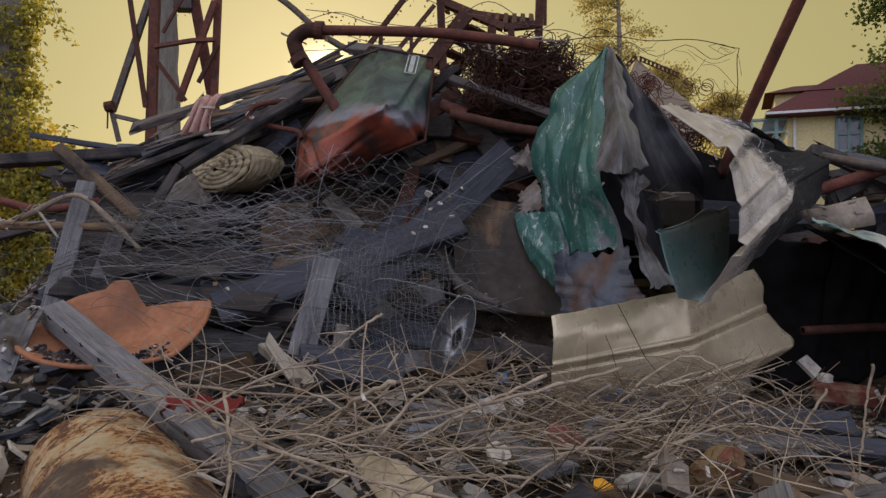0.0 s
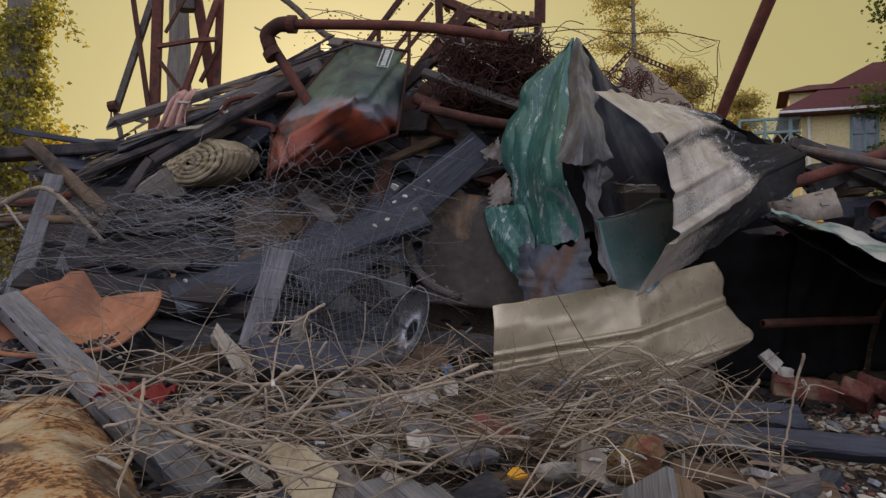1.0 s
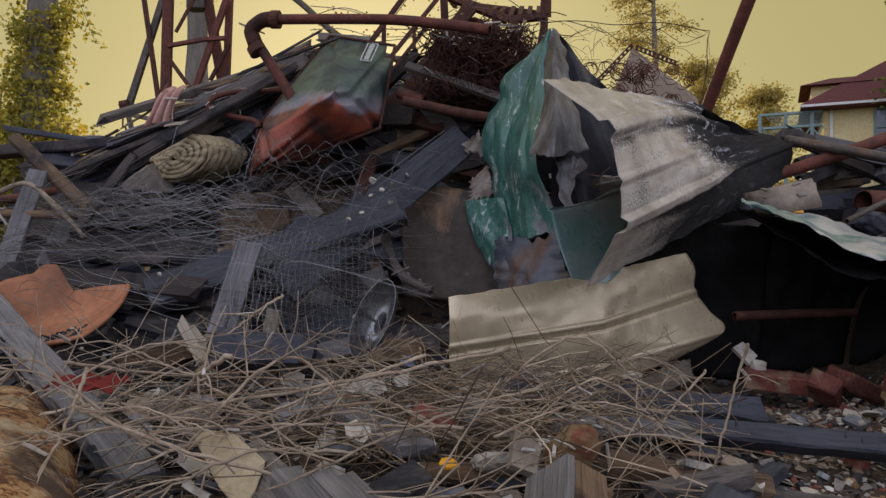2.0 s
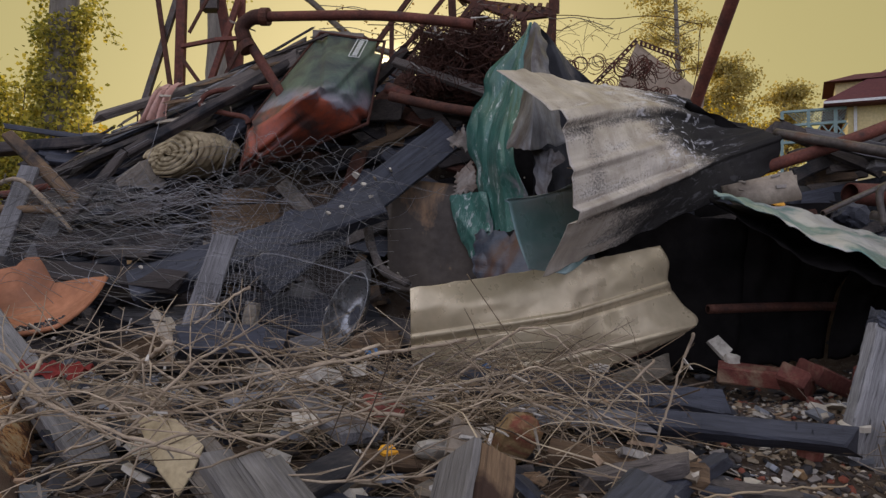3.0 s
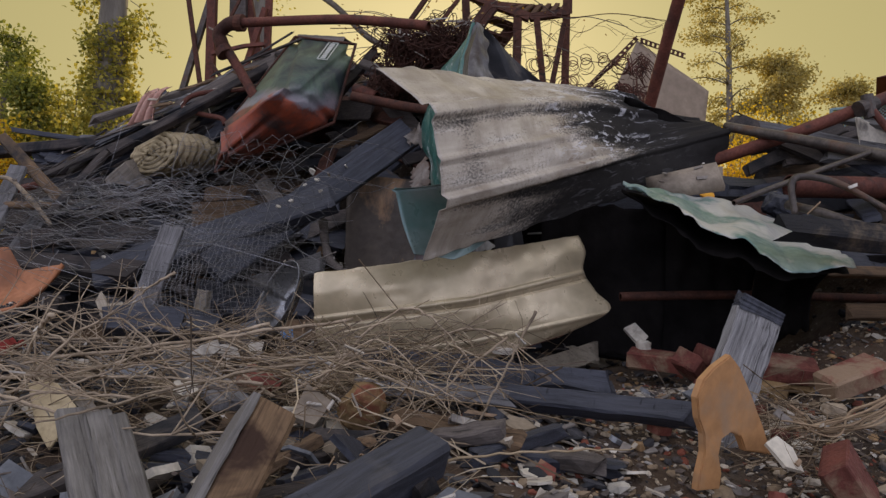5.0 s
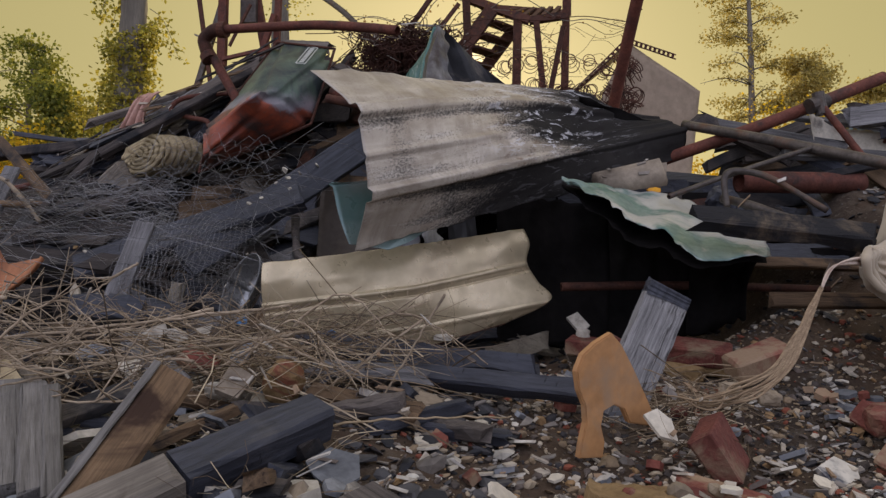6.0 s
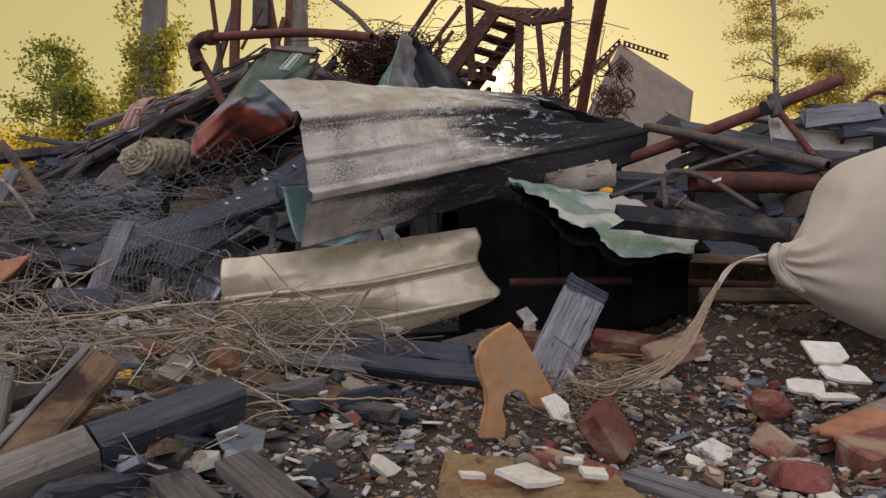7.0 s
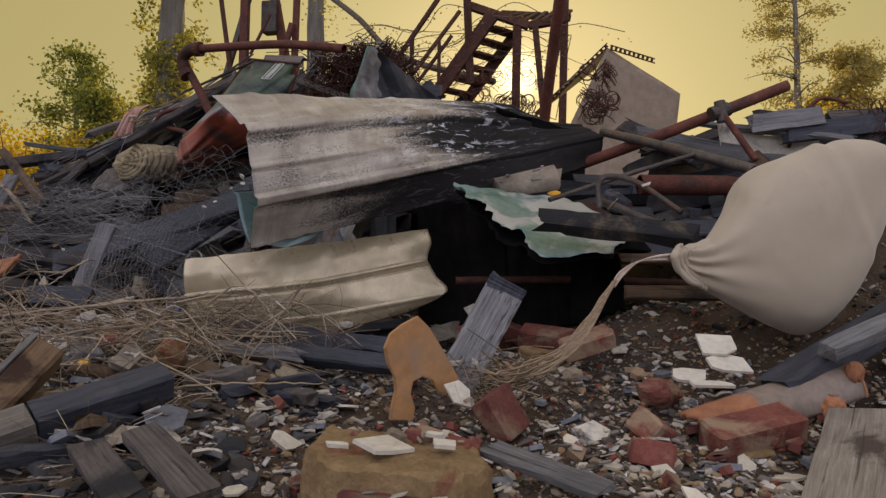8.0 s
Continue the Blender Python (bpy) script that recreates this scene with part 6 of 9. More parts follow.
tee_pipe()
bm = bmesh.new()
tube(bm, spline([(1.88, 2.62, 0.82), (1.875, 2.64, 0.93), (1.93, 2.66, 0.955), (2.03, 2.62, 0.92), (2.18, 2.53, 0.80)], 24), 0.012, 10, rough=0.2)
single("hooked_bar", bm, M["steel"], "hooked grey iron bar", "bar", smooth=True)
bm = bmesh.new()
tube(bm, spline([(1.88, 2.70, 0.86), (1.96, 2.58, 0.82), (2.10, 2.48, 0.75), (2.22, 2.42, 0.73)], 20), 0.016, 10, rough=0.2)
single("iron_bar", bm, M["steel"], "bent grey iron bar", "bar", smooth=True)
steel_pipe("fence_pole", [(1.50, 3.86, 1.25), (1.60, 3.52, 1.735), (1.78, 2.95, 2.54)], 0.030, M["rust"], "leaning rust-red steel pole standing in the heap")
steel_pipe("pipe", [(0.06, 3.55, 1.49), (0.40, 3.50, 1.41), (0.75, 3.45, 1.36)], 0.024, M["rust_dark"], "dark rusty pipe behind the green sheet")
steel_pipe("pipe", [(0.02, 3.75, 1.58), (0.15, 3.70, 1.52)], 0.030, M["rust"], "short rusty pipe stub")
board("batten", (0.06, 3.70, 1.70), (0.60, 3.60, 1.49), 0.045, 0.03, M["wood_old"], "tan batten behind the wheelbarrow", face=(0, -0.9, 0.5), n=8)


def spring_tangle(name, centre, size, count, seed, label, wire=0.0024, rad=0.045, mat="rust_dark"):
    """Burnt bedsprings: many coils, crossed by wires."""
    rnd = random.Random(seed)
    bm = bmesh.new()
    for k in range(count):
        o = V(*[centre[i] + rnd.uniform(-1, 1) * size[i] for i in range(3)])
        ax = V(rnd.uniform(-1, 1), rnd.uniform(-1, 1), rnd.uniform(-1, 1)).normalized()
        s = ax.orthogonal().normalized()
        t = ax.cross(s)
        turns = rnd.uniform(1.2, 3.0)
        r0 = rad * rnd.uniform(0.6, 1.2)
        pts = []
        for i in range(int(turns * 11)):
            a = 2 * math.pi * i / 11
            pts.append(o + s * r0 * math.cos(a) + t * r0 * math.sin(a) + ax * 0.022 * i / 11 * rnd.uniform(0.9, 1.1))
        tube(bm, pts, wire, 4, caps=False)
    for k in range(count // 2):
        p = V(*[centre[i] + rnd.uniform(-1, 1) * size[i] for i in range(3)])
        q = p + V(rnd.uniform(-1, 1) * size[0], rnd.uniform(-1, 1) * size[1], rnd.uniform(-0.6, 0.6) * size[2])
        c = (p + q) / 2 + V(0, 0, rnd.uniform(-0.05, 0.05))
        tube(bm, spline([p, c, q], 8), wire, 4, caps=False)
    return single(name, bm, M[mat], label, "bedsprings", kind="stuff")


spring_tangle("bedsprings", (0.43, 3.82, 1.72), (0.27, 0.20, 0.17), 520, 1, "tangled mass of rusted bedsprings on top of the heap")
spring_tangle("bedsprings", (1.28, 3.9, 1.42), (0.14, 0.12, 0.14), 40, 4, "rusty spring coils behind the bent sheet", 0.0026, 0.05)
spring_tangle("bedsprings", (3.25, 3.75, 1.32), (0.25, 0.2, 0.10), 50, 6, "rusty wire coils on the scrap", 0.0026, 0.06)


def wire_frame():
    """A burnt box spring on edge: rows of coils in a bent wire border."""
    r = root("box_spring", (0.95, 3.95, 1.40), "rusted box spring on edge, coils in a bent wire border", "bed spring")
    a, b, c, d = V(0.642, 3.95, 1.975), V(1.659, 3.95, 1.96), V(1.581, 3.95, 1.479), V(1.027, 3.95, 1.595)
    rnd = random.Random(17)
    def at(u, v):
        p = a.lerp(b, u).lerp(d.lerp(c, u), v)
        return p + V(0, 0.10 * nz((u * 3, v * 2, 0), 1.0, 4.0), 0.05 * nz((u * 3, v * 3, 0), 1.0, 9.0) + 0.05 * math.sin(math.pi * u) * (1 - v))
    bm = bmesh.new()
    tube(bm, [at(k / 20, 0) for k in range(21)] + [at(1, k / 8) for k in range(1, 9)] + [at(1 - k / 20, 1) for k in range(1, 21)], 0.0026, 5)
    tube(bm, [at(k / 20, 0.08) + V(0, 0.06, 0.03 * math.sin(k)) for k in range(21)], 0.0018, 5)
    part("border_wire", bm, M["rust_dark"], r)
    for i in range(8):
        for j in range(2, 4):
            o = at((i + 0.5 + rnd.uniform(-0.2, 0.2)) / 8 * 0.9, (j + 0.6 + rnd.uniform(-0.2, 0.2)) / 4)
            ax = V(rnd.uniform(-0.4, 0.4), -1, rnd.uniform(-0.4, 0.4)).normalized()
            s = ax.orthogonal().normalized()
            t = ax.cross(s)
            r0 = rnd.uniform(0.036, 0.052)
            bm = bmesh.new()
            tube(bm, [o + (s * math.cos(q) + t * math.sin(q)) * r0 * (1 - 0.35 * math.sin(q / 9)) + ax * 0.011 * q / 2 for q in [2 * math.pi * m / 14 for m in range(44)]], 0.0024, 4, caps=False)
            part("coil", bm, M["rust"], r)
    bm = bmesh.new()
    for k in range(46):
        u, v = rnd.random(), rnd.random() * 0.9
        p = at(u, v)
        q = at(min(1, max(0, u + rnd.uniform(-0.3, 0.3))), min(1, max(0, v + rnd.uniform(-0.4, 0.4)))) + V(0, rnd.uniform(-0.05, 0.05), 0)
        tube(bm, spline([p, (p + q) / 2 + V(0, rnd.uniform(-0.05, 0.05), rnd.uniform(-0.06, 0.08)), q], 8), 0.0013, 3, caps=False)
    tie = part("tie_wire", bm, M["rust_dark"], r, "tangled thin wires")
    tie["kind"] = "stuff"


wire_frame()


def box_sheet():
    """A beige appliance side standing behind the heap, its edge perforated."""
    r = root("cabinet_side", (1.85, 6.5, 1.0), "battered beige steel cabinet standing behind the heap", "cabinet")
    a, b, c, d = V(1.30, 6.25, 2.15), V(1.797, 6.527, 2.655), V(2.461, 6.803, 2.264), V(2.36, 6.78, 1.30)
    e = V(1.20, 6.25, 1.30)
    bm = bmesh.new()
    f = loft([[b, b.lerp(e, 0.5), e], [c, c.lerp(d, 0.5), d]], [0, 1])
    surface(bm, lambda u, v: f(u, v) + V(0, 0.02 * nz((u * 3, v * 3, 0), 1.0, 2.0), 0), 16, 16, 0.004)
    part("side_panel", bm, M["cabinet"], r, smooth=True)
    bm = bmesh.new()
    g = loft([[b, b.lerp(a, 1.0)], [b + V(-0.12, 0.5, -0.05), a + V(-0.25, 0.5, -0.1)]], [0, 1])
    surface(bm, lambda u, v: g(u, v), 6, 10, 0.004)
    part("bent_edge", bm, M["cabinet"], r)
    for p, q, n in ((b + V(0, -0.01, 0.02), a + V(-0.12, 0, -0.15), 16), (b + V(0.03, -0.01, 0.0), b + V(0.43, 0.1, -0.12), 10)):
        bm = bmesh.new()
        for k in range(n):
            s, t = p.lerp(q, k / n), p.lerp(q, (k + 0.55) / n)
            bar(bm, s, t, 0.035, 0.004)
        bar(bm, p + V(0, 0, 0.02), q + V(0, 0, 0.02), 0.012, 0.004)
        bar(bm, p - V(0, 0, 0.02), q - V(0, 0, 0.02), 0.012, 0.004)
        part("slotted_strip", bm, M["rust_dark"], r, "slotted steel strip")


box_sheet()
spring_tangle("bedsprings", (1.75, 6.2, 2.15), (0.12, 0.06, 0.22), 30, 9, "rusty coils against the beige cabinet", 0.004, 0.09)


def scrap_panel():
    bm = bmesh.new()
    f = loft([[V(2.41, 3.50, 1.34), V(2.44, 3.50, 1.14)], [V(2.60, 3.55, 1.27), V(2.62, 3.55, 1.13)], [V(2.90, 3.62, 1.24), V(2.9, 3.62, 1.12)]], [0, 0.5, 1])
    surface(bm, lambda u, v: f(u, v) + V(0, 0.02 * math.sin(u * 5), 0), 14, 6, 0.003)
    single("panel_scrap", bm, M["plaster"], "pale curved panel scrap behind the bag", "scrap", smooth=True)


scrap_panel()
for k, (a, b, w, m) in enumerate((((2.55, 3.5, 1.36), (3.2, 3.7, 1.30), 0.06, "wood_dark"), ((2.95, 3.6, 1.35), (3.6, 3.9, 1.42), 0.07, "wood_old"), ((2.9, 3.7, 1.22), (3.7, 3.6, 1.27), 0.09, "char"),
                                  ((2.8, 3.5, 1.12), (3.6, 3.4, 1.16), 0.08, "wood_dark"), ((3.1, 3.5, 1.20), (3.5, 3.9, 1.50), 0.04, "wood_dark"), ((3.0, 3.3, 1.0), (3.8, 3.3, 1.1), 0.09, "char"), ((2.9, 3.0, 0.85), (3.6, 3.1, 0.95), 0.07, "wood_gray"))):
    board("board", a, b, w, 0.03, M[m], "burnt board in the scrap beside the bag", group="burnt boards beside the bag", jag=0.1)
scrap = random.Random(83)
for k in range(44):
    x, y = scrap.uniform(2.15, 3.7), scrap.uniform(3.35, 4.2)
    z = 1.00 + 0.30 * scrap.random() + 0.06 * (x - 2.15)
    a, ln = scrap.gauss(0.1, 0.6), scrap.uniform(0.25, 0.8)
    d = V(math.cos(a), 0.4 * math.sin(a), 0.45 * math.sin(a)) * ln / 2
    board("board", V(x, y, z) - d, V(x, y, z) + d, scrap.uniform(0.03, 0.10), scrap.uniform(0.012, 0.035), M[scrap.choice(["wood_dark", "char", "wood_old", "wood_dark", "wood_brown", "wood_gray"])], "burnt board in the scrap beside the bag",
          group="burnt boards beside the bag", face=(scrap.uniform(-0.5, 0.5), -1, scrap.uniform(0.1, 1.2)), jag=0.07, wob=0.008)
bm = bmesh.new()
tube(bm, spline([(2.75, 3.55, 1.20), (2.80, 3.56, 1.33), (2.90, 3.58, 1.44), (3.02, 3.60, 1.42)], 14), 0.010, 8)
single("bent_rod", bm, M["rust"], "bent rusty rod in the scrap", "bar", smooth=True)


# ---- wire mesh over the heap ----
def wire_mesh(name, f, nu, nv, seed, label, hexa=True, wire=0.0009, bend=0.006):
    rnd = random.Random(seed)
    bm = bmesh.new()
    def at(u, v):
        p = f(min(1, max(0, u)), min(1, max(0, v)))
        return p + V(rnd.uniform(-1, 1), rnd.uniform(-1, 1), rnd.uniform(-1, 1)) * bend
    if hexa:
        # neighbouring wires bend to and fro and are twisted together where they meet
        for j in range(nv):
            pts = []
            for i in range(nu + 1):
                side = 0.5 if (i + j) % 2 else -0.5
                pts += [at((i - 0.17) / nu, (j + 0.5 + side * 0.98) / nv), at((i + 0.17) / nu, (j + 0.5 + side * 0.98) / nv)]
            tube(bm, pts, wire, 3, caps=False)
    else:
        for i in range(nu + 1):
            tube(bm, [at(i / nu, j / nv) for j in range(nv + 1)], wire, 3, caps=False)
        for j in range(nv + 1):
            tube(bm, [at(i / nu, j / nv) for i in range(nu + 1)], wire, 3, caps=False)
    single(name, bm, M["wire"], label, "wire mesh", kind="stuff")


def drape(corners, sag, seed):
    a, b, c, d = [V(*p) for p in corners]
    def f(u, v):
        p = a.lerp(b, u).lerp(d.lerp(c, u), v)
        return p + V(0.02 * nz((u * 3, v * 3, 1), 1.0, seed + 2), -sag * math.sin(math.pi * u) * math.sin(math.pi * v) + 0.05 * nz((u * 4, v * 4, 0), 1.0, seed), 0.05 * nz((u * 4, v * 4, 2), 1.0, seed + 5))
    return f


for k in range(3):
    o = 0.035 * k
    wire_mesh("chicken_wire", drape(((-1.20 + o, 3.18 - o, 1.04 - 0.01 * k), (-0.55, 3.16 - o, 1.06 - o), (-0.42, 2.92, 0.70), (-1.45 - o, 2.80 + o, 0.68 + 0.02 * k)), 0.10 - 0.03 * k, 3.0 + k * 5), 11, 22, k, "crushed roll of chicken wire on the heap", wire=0.0011, bend=0.009)
wire_mesh("chicken_wire", drape(((-0.72, 3.35, 1.30), (-0.12, 3.30, 1.22), (-0.02, 2.95, 0.72), (-0.66, 2.95, 0.70)), 0.10, 8.0), 13, 15, 6, "loose chicken wire hanging below the wheelbarrow", wire=0.0008, bend=0.008)
for k in range(2):
    wire_mesh("welded_wire", drape(((-0.48, 2.78 - 0.03 * k, 0.80), (0.02, 2.75 - 0.04 * k, 0.78 - 0.03 * k), (0.08, 2.50, 0.48), (-0.50 + 0.05 * k, 2.48, 0.42)), 0.06, 14.0 + 3 * k), 24, 20, 9 + k, "rumpled welded wire mesh over charred boards", hexa=False, wire=0.0007, bend=0.003)


wire_mesh("chicken_wire", drape(((-0.60, 3.10, 1.10), (0.16, 3.12, 1.06), (0.16, 2.62, 0.60), (-0.45, 2.62, 0.58)), 0.06, 19.0), 16, 15, 16, "loose chicken wire over charred planks", wire=0.0006, bend=0.006)


def loose_wires():
    """Single wires sprung out of the mesh."""
    rnd = random.Random(8)
    bm = bmesh.new()
    for k in range(170):
        x, y, z = rnd.uniform(-1.6, 0.05), rnd.uniform(2.55, 3.2), 0
        z = 0.52 + (y - 2.55) * 0.75 + rnd.uniform(0, 0.14)
        a = rnd.gauss(0, 0.5)
        L = rnd.uniform(0.15, 0.55)
        p = V(x, y, z)
        q = p + V(math.cos(a), 0.3 * rnd.uniform(-1, 1), 0.7 * math.sin(a)) * L
        m = (p + q) / 2 + V(rnd.uniform(-1, 1), rnd.uniform(-1, 0), rnd.uniform(-0.6, 1)) * L * 0.3
        tube(bm, spline([p, m, q], 12), 0.0010, 3, caps=False)
    single("loose_wire", bm, M["wire"], "loose springy wires from crushed mesh", "wire", kind="stuff")


loose_wires()


# ---- steelwork behind the heap ----
def lattice_tower():
    r = root("steel_tower", (-3.6, 9.9, 0), "rust-red braced steel tower legs behind the heap", "tower")
    y = 9.75
    def beam(name, pts, w, mat="rust"):
        bm = bmesh.new()
        for a, b in zip(pts, pts[1:]):
            bar(bm, a, b, w, w * 0.7)
        part(name, bm, M[mat], r)
    beam("leg", [(-3.78, y, 0), (-3.74, y, 5.2)], 0.125)
    beam("leg", [(-3.03, y + 0.1, 0), (-2.92, y + 0.1, 5.2)], 0.09)
    beam("leg", [(-2.98, y + 0.4, 2.6), (-3.42, y + 0.3, 4.9)], 0.13)
    beam("brace", [(-4.28, y, 2.80), (-3.55, y, 5.2)], 0.085, "steel")
    beam("brace", [(-4.16, y - 0.05, 4.9), (-3.82, y - 0.05, 2.85)], 0.06, "rust_dark")
    beam("brace", [(-4.30, y, 2.87), (-4.18, y, 2.4)], 0.06, "steel")
    beam("brace", [(-4.24, y, 2.74), (-3.88, y, 2.66)], 0.05, "steel")
    beam("brace", [(-3.72, y - 0.05, 3.66), (-3.22, y - 0.05, 3.75), (-2.95, y, 3.78)], 0.055, "rust")
    beam("brace", [(-3.75, y - 0.04, 3.55), (-3.30, y - 0.04, 2.95)], 0.055, "rust_dark")
    beam("brace", [(-3.62, y - 0.04, 3.85), (-3.30, y - 0.04, 4.45)], 0.04, "rust_dark")
    beam("brace", [(-3.40, y, 2.95), (-2.95, y, 4.3)], 0.08, "rust")
    beam("brace", [(-3.15, y, 3.2), (-2.90, y, 3.7)], 0.05, "rust_dark")
    bm = bmesh.new()
    tube(bm, [V(-4.34, y - 0.06, 2.84), V(-4.24, y - 0.06, 2.86)], 0.075, 8)
    tube(bm, [V(-4.31, y - 0.06, 2.78), V(-4.31, y - 0.06, 2.56)], 0.012, 6)
    part("shackle", bm, M["rust_dark"], r, "rusty shackle")
    bm = bmesh.new()
    block(bm, pose(-3.46, y + 0.3, 4.52), 0.25, 0.2, 0.5, 0.01)
    part("gearbox", bm, M["steel"], r, "grey steel box")


lattice_tower()


def stair_tower():
    r = root("steel_stair", (0.6, 9.0, 0), "rusty steel stair and landing behind the heap", "stair")
    y = 8.55
    def beam(name, a, b, w, t=None, mat="rust_dark"):
        bm = bmesh.new()
        bar(bm, a, b, w, t or w * 0.6)
        return part(name, bm, M[mat], r)
    beam("post", (0.62, y, 0.0), (0.66, y, 3.62), 0.10)
    beam("post", (1.18, y + 0.1, 0.0), (1.24, y + 0.1, 4.6), 0.09)
    beam("post", (0.10, y - 0.1, 2.9), (0.02, y - 0.1, 4.4), 0.09)
    beam("brace", (0.88, y, 3.6), (1.00, y, 2.45), 0.075)
    beam("brace", (1.20, y - 0.05, 3.5), (1.00, y - 0.05, 2.45), 0.06)
    beam("landing_beam", (0.02, y, 3.92), (0.80, y, 3.60), 0.10)
    beam("landing_beam", (0.80, y, 3.60), (1.24, y + 0.1, 3.68), 0.09)
    beam("landing_beam", (0.30, y + 0.9, 4.10), (1.24, y + 0.9, 3.98), 0.09)
    for k in range(11):
        x = 0.06 + k * 0.108
        beam("grate_bar", (x, y + 0.02, 3.92 - 0.32 * min(1, x / 0.8) + 0.03), (x + 0.1, y + 0.9, 4.08), 0.055, 0.03)
    beam("stringer", (0.36, y - 0.1, 3.72), (-0.34, y - 0.1, 2.78), 0.17, 0.05)
    beam("stringer", (-0.34, y - 0.1, 2.78), (-0.85, y - 0.1, 2.10), 0.17, 0.05)
    beam("stringer", (0.60, y + 0.3, 3.62), (-0.10, y + 0.3, 2.70), 0.14, 0.05)
    for k in range(10):
        f = k / 9
        bm = bmesh.new()
        a = V(0.34 - 1.0 * f, y - 0.08, 3.58 - 1.34 * f)
        bar(bm, a, a + V(0.26, 0.36, 0.0), 0.18, 0.03, face=(0, 0, 1))
        part("tread", bm, M["rust_dark"], r)
    beam("rail", (-0.30, y - 0.2, 3.95), (-0.84, y - 0.2, 3.20), 0.055)
    beam("rail", (-0.02, y - 0.2, 3.78), (-0.62, y - 0.2, 3.02), 0.045)
    beam("rail", (-0.12, y - 0.2, 3.48), (-0.55, y - 0.2, 2.92), 0.04)
    beam("rail_post", (-0.63, y - 0.2, 3.52), (-0.63, y - 0.2, 2.6), 0.05)
    beam("rail_post", (-0.28, y - 0.2, 3.42), (-0.28, y - 0.2, 2.9), 0.04)
    beam("rail_post", (1.27, y - 0.1, 3.6), (1.27, y - 0.1, 4.6), 0.04)


stair_tower()
bm = bmesh.new()
tube(bm, spline([(-3.4, 11.5, 5.6), (-2.2, 10.5, 4.6), (-1.2, 9.6, 3.65), (0.3, 9.0, 3.05)], 20), 0.045, 8)
single("cable", bm, M["steel"], "thick grey cable sagging behind the heap", "cable", smooth=True)


def vine_wires():
    rnd = random.Random(4)
    r = root("vine", (1.0, 9.0, 2.4), "bare dry vine strung between steel posts", "vine")
    bm = bmesh.new()
    lines = []
    for k in range(7):
        z = 2.9 + 0.16 * k
        pts = [(-1.6 + 0.45 * i + rnd.uniform(-0.1, 0.1), 8.6 + rnd.uniform(-0.2, 0.2), z + rnd.uniform(-0.12, 0.12) - 0.1 * math.sin(i)) for i in range(rnd.randint(5, 9))]
        sp = spline(pts, 50)
        lines.append(sp)
        tube(bm, sp, 0.005, 4)
    part("stem", bm, M["bark"], r)
    bm = bmesh.new()
    leaf_cards(bm, [p + V(rnd.uniform(-0.12, 0.12), rnd.uniform(-0.1, 0.1), rnd.uniform(-0.16, 0.06)) for sp in lines for p in sp for _ in range(2) if rnd.random() < 0.55], 0.035, rnd)
    part("leaves", bm, M["leaf_dry"], r)


# ---- plants ----
def leaf_cards(bm, places, size, rnd, droop=0.3):
    """Small bent leaves, two faces each, at the places."""
    for p in places:
        d = V(rnd.uniform(-1, 1), rnd.uniform(-1, 1), rnd.uniform(-1, 0.6)).normalized()
        s = d.orthogonal().normalized()
        s = Matrix.Rotation(rnd.uniform(0, 6.28), 3, d) @ s
        L, W = size * rnd.uniform(0.6, 1.3), size * rnd.uniform(0.30, 0.55)
        n = d.cross(s)
        a, b = bm.verts.new(p), bm.verts.new(p + d * L)
        c, e = bm.verts.new(p + d * L * 0.5 + s * W + n * W * 0.3), bm.verts.new(p + d * L * 0.5 - s * W + n * W * 0.3)
        bm.faces.new((a, c, b))
        bm.faces.new((a, b, e))


def tree(name, base, height, trunk_r, label, limbs, leaves, leaf_size, mat, seed, spread=2.0, bare=0.35, lean=(0, 0), clump=0.4, up=0.5, pads=0):
    rnd = random.Random(seed)
    base = Vector(base)
    r = root(name, base, label, "tree")
    bm = bmesh.new()
    top = base + V(lean[0], lean[1], height)
    spine = spline([base, base.lerp(top, 0.35) + V(rnd.uniform(-0.15, 0.15), 0, 0), base.lerp(top, 0.7) + V(rnd.uniform(-0.2, 0.2), 0, 0), top], 24)
    tube(bm, spine, trunk_r, 9, trunk_r * 0.25, rough=0.35)
    tips = []
    for k in range(limbs):
        f = bare + (1 - bare) * (k + rnd.random()) / limbs
        o = spine[min(24, int(f * 24))]
        a = rnd.uniform(0, 2 * math.pi)
        ln = spread * (1.15 - f) ** 0.6 * rnd.uniform(0.5, 1.1)
        e = o + V(math.cos(a) * ln, math.sin(a) * ln, ln * rnd.uniform(-0.2, up))
        m = o.lerp(e, 0.5) + V(0, 0, ln * 0.12)
        sp = spline([o, m, e], 8)
        tube(bm, sp, trunk_r * 0.32 * (1.15 - f), 5, 0.008)
        tips += [(q, ln) for q in sp[3:]]
        for _ in range(2):
            q = sp[rnd.randint(3, 7)]
            w = q + V(rnd.uniform(-1, 1), rnd.uniform(-1, 1), rnd.uniform(-0.3, 0.6)) * ln * 0.35
            tube(bm, [q, w], 0.012, 4, 0.004)
            tips += [(q.lerp(w, 0.5), ln), (w, ln)]
    part("trunk", bm, M["bark"], r, smooth=True)
    bm = bmesh.new()
    places = []
    if pads:
        tips = rnd.sample(tips, min(pads, len(tips)))
    for _ in range(leaves):
        q, ln = rnd.choice(tips)
        places.append(q + V(rnd.gauss(0, 1), rnd.gauss(0, 1), rnd.gauss(0, 0.55 if pads else 0.8)) * clump)
    leaf_cards(bm, places, leaf_size, rnd)
    part("crown", bm, M[mat], r)
    return r


